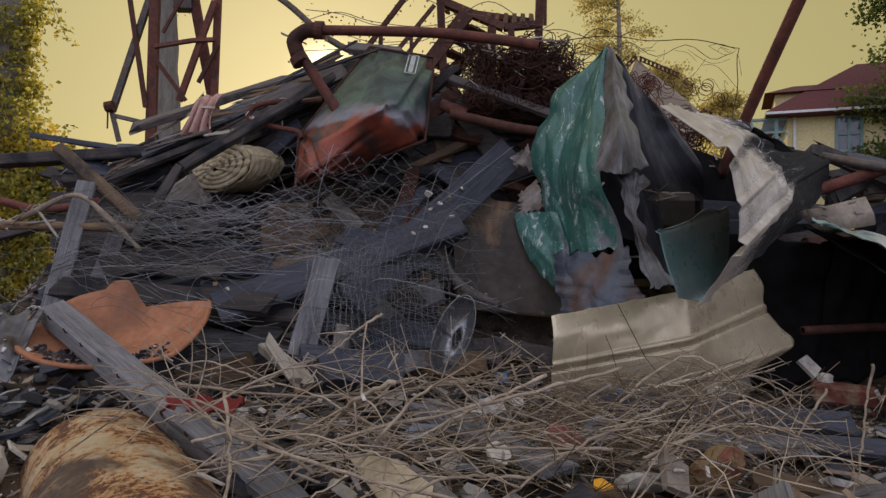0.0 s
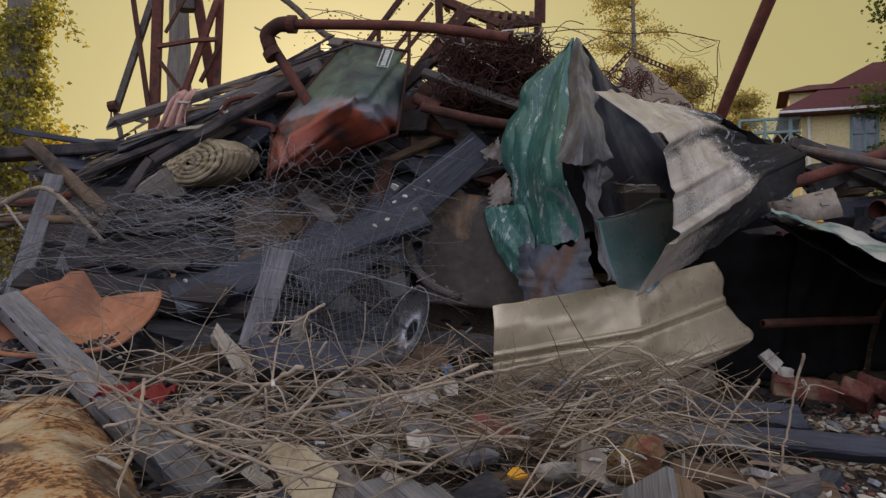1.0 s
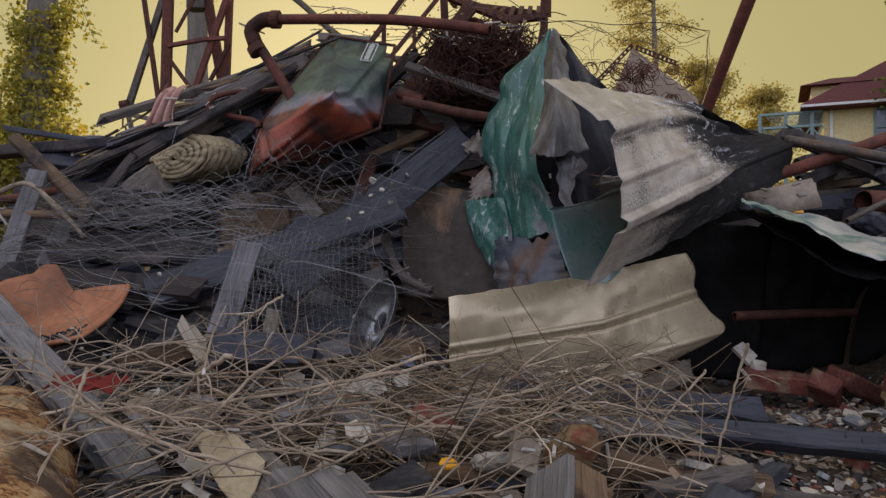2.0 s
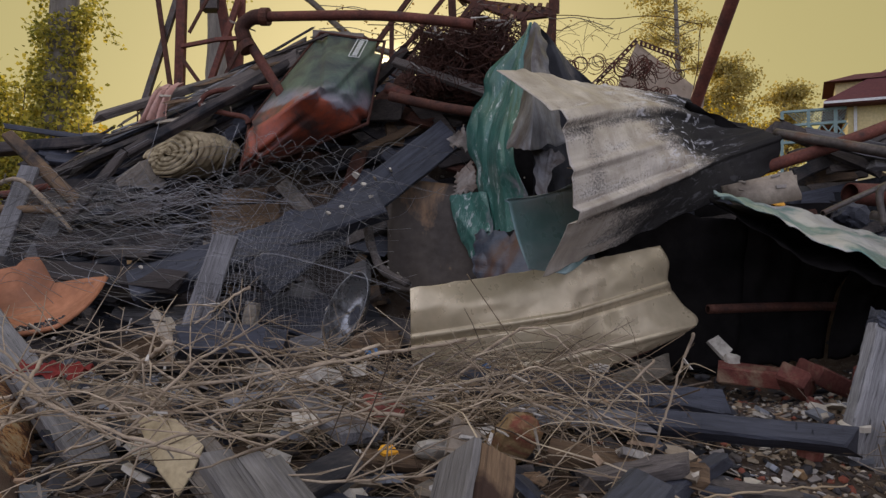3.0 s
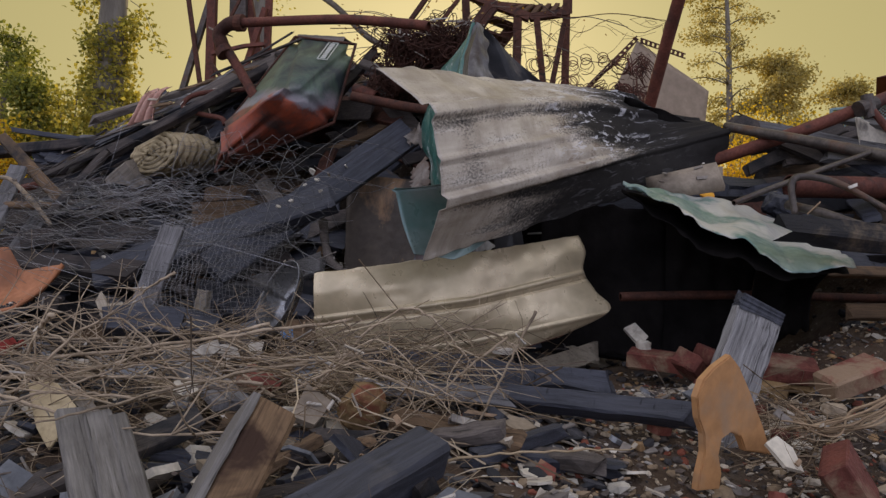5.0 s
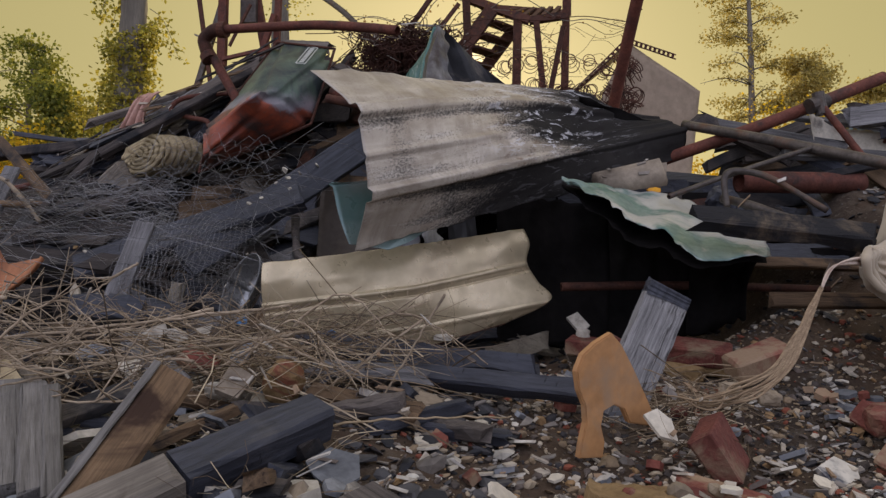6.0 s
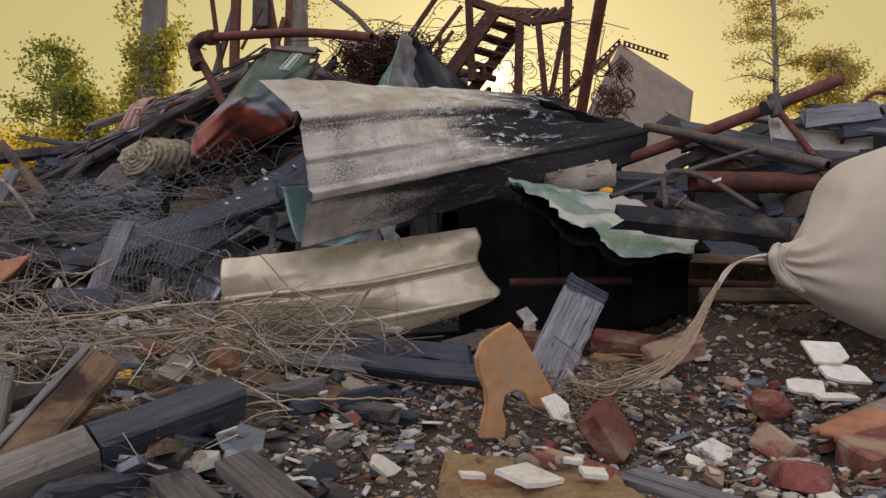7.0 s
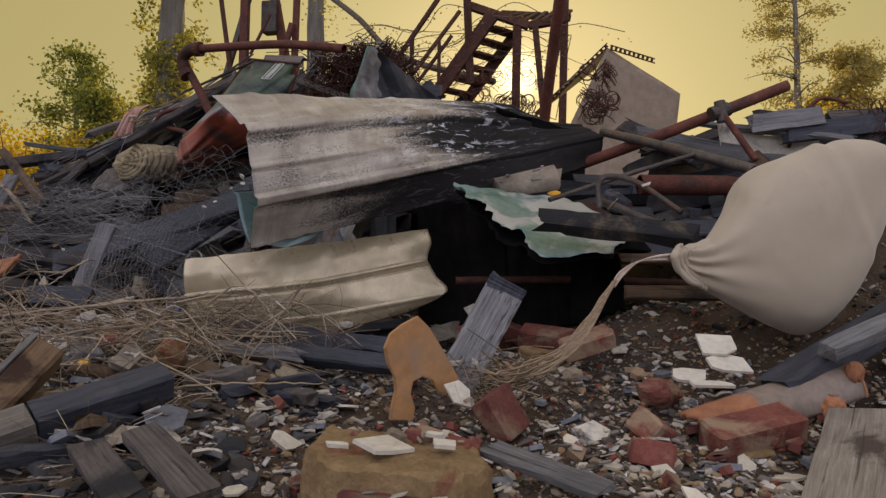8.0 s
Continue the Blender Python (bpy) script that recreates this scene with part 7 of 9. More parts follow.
def ivy_trunk(base, height, trunk_r, seed, leaves, label):
    """A dead trunk wrapped in ivy, with hanging strands."""
    rnd = random.Random(seed)
    base = Vector(base)
    r = root("tree", base, label, "tree")
    spine = spline([base, base + V(0.1, 0, height * 0.5), base + V(0.25, 0, height)], 20)
    bm = bmesh.new()
    tube(bm, spine, trunk_r, 12, trunk_r * 0.8, rough=0.4)
    part("trunk", bm, M["bark"], r, smooth=True)
    bm = bmesh.new()
    strands, ends = bmesh.new(), []
    for k in range(26):
        q = spine[rnd.randint(4, 20)]
        a = rnd.uniform(0, 6.28)
        o = q + V(math.cos(a), math.sin(a), 0) * trunk_r
        e = o + V(math.cos(a) * rnd.uniform(0.2, 0.9), math.sin(a) * 0.5, rnd.uniform(-1.2, 0.3))
        sp = spline([o, o.lerp(e, 0.5) + V(0, 0, 0.25), e], 10)
        tube(strands, sp, 0.012, 4, 0.005)
        part("vine_stem", strands, M["bark"], r, "hanging vine stem")
        strands = bmesh.new()
        ends += sp[4:]
    places = []
    for _ in range(leaves):
        if rnd.random() < 0.75:
            f = rnd.random()
            q = spine[int(f * 14)]
            a = rnd.uniform(0, 6.28)
            d = trunk_r * (1.0 + abs(rnd.gauss(0, 0.9)) * (1.4 - f))
            places.append(q + V(math.cos(a) * d, math.sin(a) * d, rnd.uniform(-0.3, 0.3)))
        else:
            places.append(rnd.choice(ends) + V(rnd.gauss(0, 0.1), rnd.gauss(0, 0.1), rnd.gauss(0, 0.1)))
    leaf_cards(bm, places, 0.10, rnd)
    part("ivy", bm, M["leaf_ivy"], r, "dense climbing ivy")
    strands.free()


def shrub(base, size, leaves, leaf_size, mat, seed, label, name="shrub"):
    rnd = random.Random(seed)
    base = Vector(base)
    r = root(name, base, label, "shrub")
    bm, tips = bmesh.new(), []
    for k in range(14):
        a = rnd.uniform(0, 6.28)
        e = base + V(math.cos(a) * size[0] * rnd.uniform(0.2, 1), math.sin(a) * size[1] * rnd.uniform(0.2, 1), size[2] * rnd.uniform(0.45, 1.05))
        sp = spline([base, base.lerp(e, 0.5) + V(0, 0, size[2] * 0.15), e], 9)
        tube(bm, sp, 0.035, 4, 0.008)
        tips += sp[2:]
    part("stem", bm, M["bark"], r)
    bm = bmesh.new()
    sc = (size[0] + size[2]) * 0.045
    leaf_cards(bm, [rnd.choice(tips) + V(rnd.gauss(0, sc), rnd.gauss(0, sc), rnd.gauss(0, sc)) for _ in range(leaves)], leaf_size, rnd)
    part("leaves", bm, M[mat], r)


vine_wires()
ivy_trunk((-8.72, 14.8, 0), 8.4, 0.33, 1, 9500, "dead trunk wrapped in green ivy and vines")
tree("tree", (-7.85, 21.8, 0), 15.0, 0.50, "bare grey trunk with a few vines behind the tower", 5, 700, 0.09, "leaf_ivy", 4, 1.0, 0.55)
tree("tree", (-11.7, 15.6, 0), 6.1, 0.13, "small dark green tree with dense leaves beside the ivy trunk", 60, 6500, 0.10, "leaf_green", 7, 1.75, 0.12, clump=0.22, pads=90)
tree("tree", (-10.0, 14.9, 0), 4.8, 0.14, "leaning ivy-covered small tree", 40, 8000, 0.10, "leaf_green", 8, 0.8, 0.12, lean=(-0.7, 0), clump=0.22)
shrub((-8.1, 14.9, 0), (1.0, 0.8, 3.3), 8000, 0.09, "leaf_yellow", 9, "yellow-green sunlit bush below the ivy trunk")
for k, (x, y, z) in enumerate(((-12.6, 14.6, 3.8), (-11.7, 15.0, 3.2), (-13.7, 14.4, 3.9), (-14.8, 14.6, 3.6), (-10.9, 15.6, 2.9))):
    shrub((x, y, 0), (0.95, 0.8, z), 6500, 0.10, "leaf_yellow", 110 + k, "yellow-green sunlit bush at the edge of the lot")
shrub((-11.4, 14.6, 0), (1.0, 0.8, 2.3), 3500, 0.08, "leaf_green", 11, "green bush at the edge of the lot")
for k, (x, y, sx, sz, mat) in enumerate(((-14.5, 22, 3.0, 4.2, "leaf_yellow"), (-18, 24, 3.2, 5.0, "leaf_yellow"), (-22, 26, 3.5, 5.5, "leaf_green"), (-10.5, 26, 3.0, 4.0, "leaf_yellow"), (-12.5, 19, 2.4, 2.6, "leaf_yellow"), (-26, 24, 4.0, 6.0, "leaf_yellow"), (-16, 17, 2.5, 2.6, "leaf_green"))):
    shrub((x, y, 0), (sx, 1.6, sz), 5500, 0.13, mat, 30 + k, "sunlit yellow autumn bushes at the edge of the lot" if mat == "leaf_yellow" else "green bushes at the edge of the lot")
shrub((-9.5, 14.7, 0), (1.2, 0.8, 4.9), 7000, 0.10, "leaf_ivy", 51, "tall ivy-covered bush beside the dead trunk")
shrub((-7.8, 14.6, 0), (0.8, 0.7, 3.7), 5000, 0.10, "leaf_ivy", 52, "ivy-covered bush beside the dead trunk")
shrub((-10.6, 14.2, 0), (1.0, 0.8, 3.4), 6000, 0.10, "leaf_yellow", 53, "yellow-green sunlit bush at the edge of the lot")
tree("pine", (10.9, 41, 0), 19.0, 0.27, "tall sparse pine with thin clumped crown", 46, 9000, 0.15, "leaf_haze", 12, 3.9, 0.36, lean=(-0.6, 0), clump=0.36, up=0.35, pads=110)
tree("tree", (13.1, 41, 0), 12.2, 0.22, "broad green tree, leaf colour paled for haze", 70, 17000, 0.16, "leaf_haze", 13, 2.9, 0.22, clump=0.42, pads=95)
tree("tree", (16.6, 42, 0), 11.0, 0.22, "broad green tree, leaf colour paled for haze", 70, 12000, 0.16, "leaf_haze", 23, 2.6, 0.22, clump=0.42, pads=80)
shrub((9.4, 35, 0), (1.7, 1.3, 7.9), 6500, 0.13, "leaf_yellow", 15, "tall yellow-green sunlit bush behind the heap")
shrub((12.3, 35, 0), (2.6, 1.5, 7.3), 7000, 0.13, "leaf_yellow", 16, "tall yellow-green sunlit bush behind the heap")
shrub((7.4, 36, 0), (1.2, 1.2, 5.8), 2200, 0.18, "leaf_yellow", 17, "yellow-green bush behind the heap")
tree("tree", (14.1, 20.5, 0), 10.5, 0.22, "dark green oak beside the house", 70, 24000, 0.125, "leaf_oak", 18, 2.5, 0.22, clump=0.24)


def house():
    r = root("house", (18.4, 32.3, 0), "yellow house with dark red hipped roof and teal windows", "house")
    y = 28.3
    bm = bmesh.new()
    block(bm, pose(18.4, y + 4, 3.35), 9.8, 8.0, 7.1, 0)
    part("wall", bm, M["house_wall"], r)
    bm = bmesh.new()
    vs = [bm.verts.new(p) for p in ((12.7, y - 0.7, 6.95), (24.2, y - 0.7, 6.95), (24.2, y + 8.7, 6.95), (12.7, y + 8.7, 6.95), (16.4, y + 3.6, 9.6), (20.5, y + 3.6, 9.6))]
    lo = [bm.verts.new(v.co - V(0, 0, 0.16)) for v in vs[:4]]
    for q in ((0, 1, 5, 4), (1, 2, 5), (2, 3, 4, 5), (3, 0, 4)):
        bm.faces.new([vs[i] for i in q])
    for i in range(4):
        bm.faces.new((lo[i], lo[(i + 1) % 4], vs[(i + 1) % 4], vs[i]))
    bm.faces.new(lo[::-1])
    roof = part("roof", bm, M["roof_red"], r)
    bm = bmesh.new()
    block(bm, pose(17.2, y - 0.74, 6.88), 9.0, 0.06, 0.09, 0)
    part("gutter", bm, M["white_paint"], r, "white gutter")
    bm = bmesh.new()
    block(bm, pose(14.2, y + 2.6, 7.75), 2.1, 2.4, 0.7, 0)
    part("dormer_wall", bm, M["house_wall"], r)
    bm = bmesh.new()
    vs = [bm.verts.new(p) for p in ((12.75, y + 1.0, 8.05), (15.8, y + 1.0, 8.05), (15.8, y + 4.2, 8.05), (12.75, y + 4.2, 8.05), (13.9, y + 2.6, 8.62), (15.8, y + 2.6, 8.62))]
    for q in ((0, 1, 5, 4), (2, 3, 4, 5), (3, 0, 4), (1, 2, 5), (3, 2, 1, 0)):
        bm.faces.new([vs[i] for i in q])
    part("dormer_roof", bm, M["roof_red"], r)
    for x in (15.6,):
        w = bmesh.new()
        for a, b in (((x - 0.42, y - 0.04, 5.35), (x - 0.42, y - 0.04, 6.75)), ((x + 0.42, y - 0.04, 5.35), (x + 0.42, y - 0.04, 6.75)), ((x - 0.36, y - 0.04, 6.72), (x + 0.36, y - 0.04, 6.72)),
                     ((x - 0.36, y - 0.04, 5.40), (x + 0.36, y - 0.04, 5.40)), ((x - 0.36, y - 0.04, 6.05), (x + 0.36, y - 0.04, 6.05)), ((x, y - 0.045, 5.46), (x, y - 0.045, 6.66))):
            bar(w, a, b, 0.10, 0.08)
        win = part("window", w, M["trim_teal"], r, "teal framed window")
        g = bmesh.new()
        block(g, pose(x, y - 0.015, 6.05), 0.76, 0.02, 1.26, 0)
        part("pane", g, M["pane"], win)
    bm = bmesh.new()
    bar(bm, (13.75, y - 0.06, 0.2), (13.75, y - 0.06, 6.8), 0.10)
    part("porch_post", bm, M["white_paint"], r)
    # porch with lattice railing
    for x in (11.3, 12.2, 13.1):
        bm = bmesh.new()
        bar(bm, (x, y - 0.3, 0.2), (x, y - 0.3, 6.75), 0.12)
        part("porch_post", bm, M["trim_teal"], r)
    for z in (6.72, 6.2, 5.55):
        bm = bmesh.new()
        bar(bm, (11.3, y - 0.3, z), (13.45, y - 0.3, z), 0.09)
        part("rail", bm, M["trim_teal"], r)
    bm = bmesh.new()
    for k in range(14):
        x = 11.95 + 0.11 * k
        for dx in (-0.5, 0.5):
            x1 = min(13.45, max(11.4, x + dx))
            bar(bm, (x, y - 0.32, 6.2), (x1, y - 0.32, 6.2 + 0.52 * abs(x1 - x) / 0.5), 0.02, 0.01)
    part("lattice", bm, M["trim_teal"], r)
    bm = bmesh.new()
    for k in range(5):
        x = 11.4 + 0.42 * k
        bar(bm, (x, y - 0.3, 5.58), (x + 0.4, y - 0.3, 6.16), 0.05)
        bar(bm, (x, y - 0.3, 6.16), (x + 0.4, y - 0.3, 5.58), 0.05)
    part("cross_rails", bm, M["trim_teal"], r)
    # the house stands turned towards the lot
    pivot, turn = V(12.9, y - 0.7, 0), radians(-22)
    r.location = pivot + Matrix.Rotation(turn, 3, "Z") @ (r.location - pivot)
    r.rotation_euler.z = turn
    r.location = r.location * 0.8 + V(0, 0, 0.146)
    r.scale = (0.8, 0.8, 0.8)


house()

# ---- brush and dry branches ----
def branch(pts, r0, seed, label, forks=5, mat="branch"):
    rnd = random.Random(seed)
    r0 *= 0.74
    sp = spline(pts, 26)
    r = root("dry_branch", sp[0], label, "branch", group="dry branches")
    sp = [p + V(rnd.uniform(-1, 1), rnd.uniform(-1, 1), rnd.uniform(-1, 1)) * r0 * 0.7 for p in sp]
    bm = bmesh.new()
    tube(bm, sp, r0, 7, r0 * 0.35, rough=0.35)
    part("stem", bm, M[mat], r, smooth=True)
    for k in range(forks):
        i = rnd.randint(5, 22)
        d = (sp[i + 1] - sp[i - 1]).normalized()
        s = V(rnd.uniform(-1, 1), rnd.uniform(-1, 0.5), rnd.uniform(-0.2, 1))
        ln = rnd.uniform(0.08, 0.26)
        e = sp[i] + (d * 0.8 + s * 0.8).normalized() * ln
        m = sp[i].lerp(e, 0.5) + V(rnd.uniform(-1, 1), rnd.uniform(-1, 1), rnd.uniform(-1, 1)) * ln * 0.12
        q = spline([sp[i], m, e], 8)
        bm = bmesh.new()
        tube(bm, q, r0 * 0.5, 5, r0 * 0.2)
        for _ in range(2):
            w = q[rnd.randint(3, 7)]
            tube(bm, [w, w + (d + V(rnd.uniform(-1, 1), rnd.uniform(-1, 1), rnd.uniform(-0.4, 1))).normalized() * ln * 0.4], r0 * 0.25, 4, r0 * 0.12)
        part("fork", bm, M[mat], r, smooth=True)


BL = "bare forked dry branch lying in the brush"
branch([(0.50, 2.02, 0.47), (0.10, 1.75, 0.42), (-0.30, 1.55, 0.36), (-0.55, 1.52, 0.30)], 0.0075, 1, BL, 7)
branch([(-0.10, 1.55, 0.50), (-0.20, 1.62, 0.44), (-0.26, 1.66, 0.36), (-0.34, 1.60, 0.26)], 0.008, 2, BL, 6)
branch([(-0.17, 2.25, 0.60), (-0.30, 2.20, 0.50), (-0.38, 2.10, 0.40)], 0.007, 3, BL, 5)
branch([(0.28, 1.95, 0.46), (0.0, 1.7, 0.38), (-0.25, 1.42, 0.30)], 0.0065, 4, BL, 7)
branch([(0.60, 1.9, 0.40), (0.30, 1.6, 0.36), (0.05, 1.30, 0.30)], 0.007, 5, BL, 6)
branch([(-0.45, 1.60, 0.38), (-0.15, 1.45, 0.33), (0.25, 1.35, 0.28), (0.55, 1.40, 0.30)], 0.0065, 6, BL, 7)
branch([(-0.50, 1.75, 0.44), (-0.42, 1.50, 0.34), (-0.38, 1.25, 0.22)], 0.0065, 7, BL, 5)
branch([(0.95, 1.82, 0.45), (0.80, 1.70, 0.33), (0.66, 1.55, 0.22)], 0.005, 8, BL, 2)
branch([(1.02, 1.75, 0.52), (0.94, 1.66, 0.36), (0.86, 1.55, 0.20)], 0.005, 9, BL, 1)
branch([(-0.70, 2.0, 0.42), (-0.35, 1.95, 0.40), (0.05, 2.05, 0.42), (0.35, 2.2, 0.44)], 0.006, 10, BL, 8)
branch([(0.70, 1.30, 0.24), (0.98, 1.38, 0.27), (1.22, 1.46, 0.27)], 0.005, 11, "straight dry stalk lying on rubble", 0, "twig")
for k in range(26):
    rnd = random.Random(200 + k)
    x, y = rnd.uniform(-0.60, 0.80), rnd.uniform(1.45, 2.30)
    a = rnd.uniform(-0.7, 0.7) + (math.pi if k % 2 else 0)
    ln = rnd.uniform(0.35, 0.7)
    z = hill(x, y) + 0.10
    branch([(x, y, z + rnd.uniform(0, 0.08)), (x + 0.5 * ln * math.cos(a), y + 0.3 * ln * math.sin(a), z + rnd.uniform(0.04, 0.20)), (x + ln * math.cos(a), y + 0.6 * ln * math.sin(a), z + rnd.uniform(-0.05, 0.08))], rnd.uniform(0.0035, 0.0065), 300 + k, BL, rnd.randint(3, 7))


def strands(name, count, seed, region, label, r=(0.0010, 0.0024), ln=(0.12, 0.42), rise=0.14):
    """Loose dry stalks as one mass."""
    rnd = random.Random(seed)
    verts, faces = [], []
    for k in range(count):
        x, y = region(rnd)
        z = hill(x, y) + rnd.uniform(0.005, rise)
        a = rnd.gauss(0, 0.75) + (math.pi if rnd.random() < 0.5 else 0)
        L = rnd.uniform(*ln)
        d = V(math.cos(a), 0.75 * math.sin(a), rnd.gauss(0.08, 0.38)).normalized()
        bend = V(rnd.gauss(0, 1), rnd.gauss(0, 1), rnd.gauss(0.2, 0.8)) * L * 0.16
        q = rnd.uniform(*r)
        n, base = 5, len(verts)
        s = d.orthogonal().normalized()
        t = d.cross(s)
        for i in range(n + 1):
            f = i / n
            p = V(x, y, z) + d * L * (f - 0.5) + bend * (4 * f * (1 - f) - 0.5)
            p += V(rnd.gauss(0, 1), rnd.gauss(0, 1), rnd.gauss(0, 1)) * L * 0.012
            p.z = max(p.z, hill(p.x, p.y) + 0.004)
            for j in range(3):
                b = 2.094 * j
                verts.append(p + (s * math.cos(b) + t * math.sin(b)) * q * (1 - 0.5 * f))
        for i in range(n):
            for j in range(3):
                o, u = base + 3 * i, (j + 1) % 3
                faces.append((o + j, o + u, o + 3 + u, o + 3 + j))
    me = bpy.data.meshes.new(name)
    me.from_pydata([tuple(v) for v in verts], [], faces)
    me.materials.append(M["straw"])
    ob = new(name, me)
    tagged(ob, label, "brush", kind="stuff")


def brush_area(rnd):
    while True:
        if rnd.random() < 0.45:
            x, y = rnd.gauss(0.48, 0.24), rnd.gauss(1.98, 0.17)
        else:
            x, y = rnd.uniform(-0.75, 0.85), rnd.uniform(1.2, 2.3)
        if (1.5 if x < 0.3 else 1.42) < y < 2.35 and -0.8 < x < 1.0 and y > 1.60 - 0.87 * (x + 0.32):
            return x, y


strands("dry_brush", 620, 1, brush_area, "matted pile of dry straw and thin twigs", (0.0009, 0.0024), (0.15, 0.6), 0.19)
strands("dry_grass", 130, 2, lambda r: (r.gauss(1.62, 0.07), r.gauss(1.86, 0.10)), "tuft of dry grass and fibres at the strap's end", (0.0008, 0.0018), (0.10, 0.28), 0.12)
strands("needle_litter", 700, 5, lambda r: (r.uniform(-0.5, 0.9), r.uniform(0.7, 1.6)), "thin dry straw scattered on the ground", (0.0007, 0.0013), (0.08, 0.25), 0.04)


# ---- loose rubble ----


def pebbles(name, count, seed, region, size, mat, label, flat=0.6):
    """Small uneven stones and chips, one mass."""
    rnd = np.random.RandomState(seed)
    t = (1 + 5 ** 0.5) / 2
    bv = np.array([(-1, t, 0), (1, t, 0), (-1, -t, 0), (1, -t, 0), (0, -1, t), (0, 1, t), (0, -1, -t), (0, 1, -t), (t, 0, -1), (t, 0, 1), (-t, 0, -1), (-t, 0, 1)], float) / 1.9
    bf = ((0, 11, 5), (0, 5, 1), (0, 1, 7), (0, 7, 10), (0, 10, 11), (1, 5, 9), (5, 11, 4), (11, 10, 2), (10, 7, 6), (7, 1, 8), (3, 9, 4), (3, 4, 2), (3, 2, 6), (3, 6, 8), (3, 8, 9), (4, 9, 5), (2, 4, 11), (6, 2, 10), (8, 6, 7), (9, 8, 1))
    verts, faces = [], []
    for k in range(count):
        x, y = region(rnd)
        s = size[0] * (size[1] / size[0]) ** (rnd.rand() ** 2.2)
        v = bv * (1 + 0.5 * (rnd.rand(12, 1) - 0.5)) * np.array([1.0, rnd.uniform(0.5, 1.0), flat * rnd.uniform(0.4, 1.2)]) * s
        a = Euler((rnd.uniform(-0.6, 0.6), rnd.uniform(-0.6, 0.6), rnd.uniform(0, 6.28))).to_matrix()
        v = v @ np.array(a).T + np.array([x, y, hill(x, y) + s * 0.25])
        o = len(verts)
        verts += [tuple(q) for q in v]
        faces += [(o + i, o + j, o + l) for i, j, l in bf]
    me = bpy.data.meshes.new(name)
    me.from_pydata(verts, [], faces)
    me.materials.append(M[mat])
    tagged(new(name, me), label, "rubble", kind="stuff")


M["flakes"] = litter("pottery_flakes", ((0.0, (0.55, 0.50, 0.42)), (0.4, (0.40, 0.36, 0.30)), (0.6, (0.25, 0.25, 0.26)), (0.8, (0.62, 0.58, 0.50)), (0.93, (0.36, 0.20, 0.12))))


def right_area(r):
    while True:
        x, y = r.uniform(0.6, 3.3) + abs(r.normal(0, 0.3)), min(2.75, r.uniform(0.45, 2.75) - abs(r.normal(0, 0.35)) + 0.12)
        if r.uniform(0, 1) < 0.12 + 0.88 * min(1, max(0, (x - 0.85) / 0.5)):
            return x, y


pebbles("gravel", 19000, 3, right_area, (0.003, 0.017), "gravel", "loose mixed gravel, grit and broken pottery")
pebbles("scattered_stones", 3500, 23, lambda r: (abs(r.normal(0, 1.6)) + 1.0, r.normal(1.0, 1.1)), (0.004, 0.02), "gravel", "small stones scattered over the burnt earth")
pebbles("pottery_flakes", 1500, 13, right_area, (0.008, 0.020), "flakes", "flat flakes of broken pottery in the gravel", 0.22)
pebbles("coarse_gravel", 260, 14, right_area, (0.014, 0.026), "gravel", "larger stones in the gravel", 0.7)
pebbles("ash_litter", 7500, 4, lambda r: (r.uniform(-2.2, 1.2), r.uniform(0.7, 3.2)), (0.006, 0.045), "ash", "burnt crumbs, ash and splinters", 0.4)
pebbles("heap_litter", 3000, 6, lambda r: (r.uniform(-2.4, 3.6), r.uniform(2.5, 4.4)), (0.008, 0.04), "ash", "burnt crumbs and splinters over the heap", 0.4)


def one_shard(x, y, size, thick, mat, seed, label, dz=0.02, tilt=28, name="shard", cat="shard", group="", aspect=1.0, m=None):
    bm = bmesh.new()
    shard(bm, Matrix.Identity(4), size, thick, seed, aspect=aspect)
    ob = part(name, bm, M[mat])
    ob.matrix_world = m if m is not None else lying(x, y, dz, seed, tilt)
    return tagged(ob, label, cat, group)


def scattered_shards():
    rnd = random.Random(31)
    for k in range(230):
        x, y = rnd.uniform(0.95, 3.0), rnd.uniform(0.75, 2.35)
        if x < 1.3 and y > 1.9:
            continue
        kind = rnd.random()
        if kind < 0.55:
            one_shard(x, y, rnd.uniform(0.012, 0.042), 0.006, "ceramic", 400 + k, "broken white ceramic shard", 0.016, group="white ceramic shards")
        elif kind < 0.8:
            one_shard(x, y, rnd.uniform(0.015, 0.045), 0.012, "slate", 400 + k, "grey chip of slate or glass", 0.016, name="chip", cat="chip", group="grey chips")
        else:
            one_shard(x, y, rnd.uniform(0.015, 0.04), 0.018, "brick", 400 + k, "small chip of red brick", 0.018, name="brick_chip", cat="brick chip", group="red brick chips")
    for k in range(260):
        x, y = rnd.uniform(-1.6, 1.0), rnd.uniform(1.0, 2.9)
        kind = rnd.random()
        mat = "plaster" if kind < 0.2 else "slate" if kind < 0.45 else "stone" if kind < 0.65 else "char"
        one_shard(x, y, rnd.uniform(0.025, 0.075), rnd.uniform(0.006, 0.02), mat, 600 + k, "broken chip among ash and twigs", 0.035, 45, name="chip", cat="chip", group="chips in the ash")


scattered_shards()


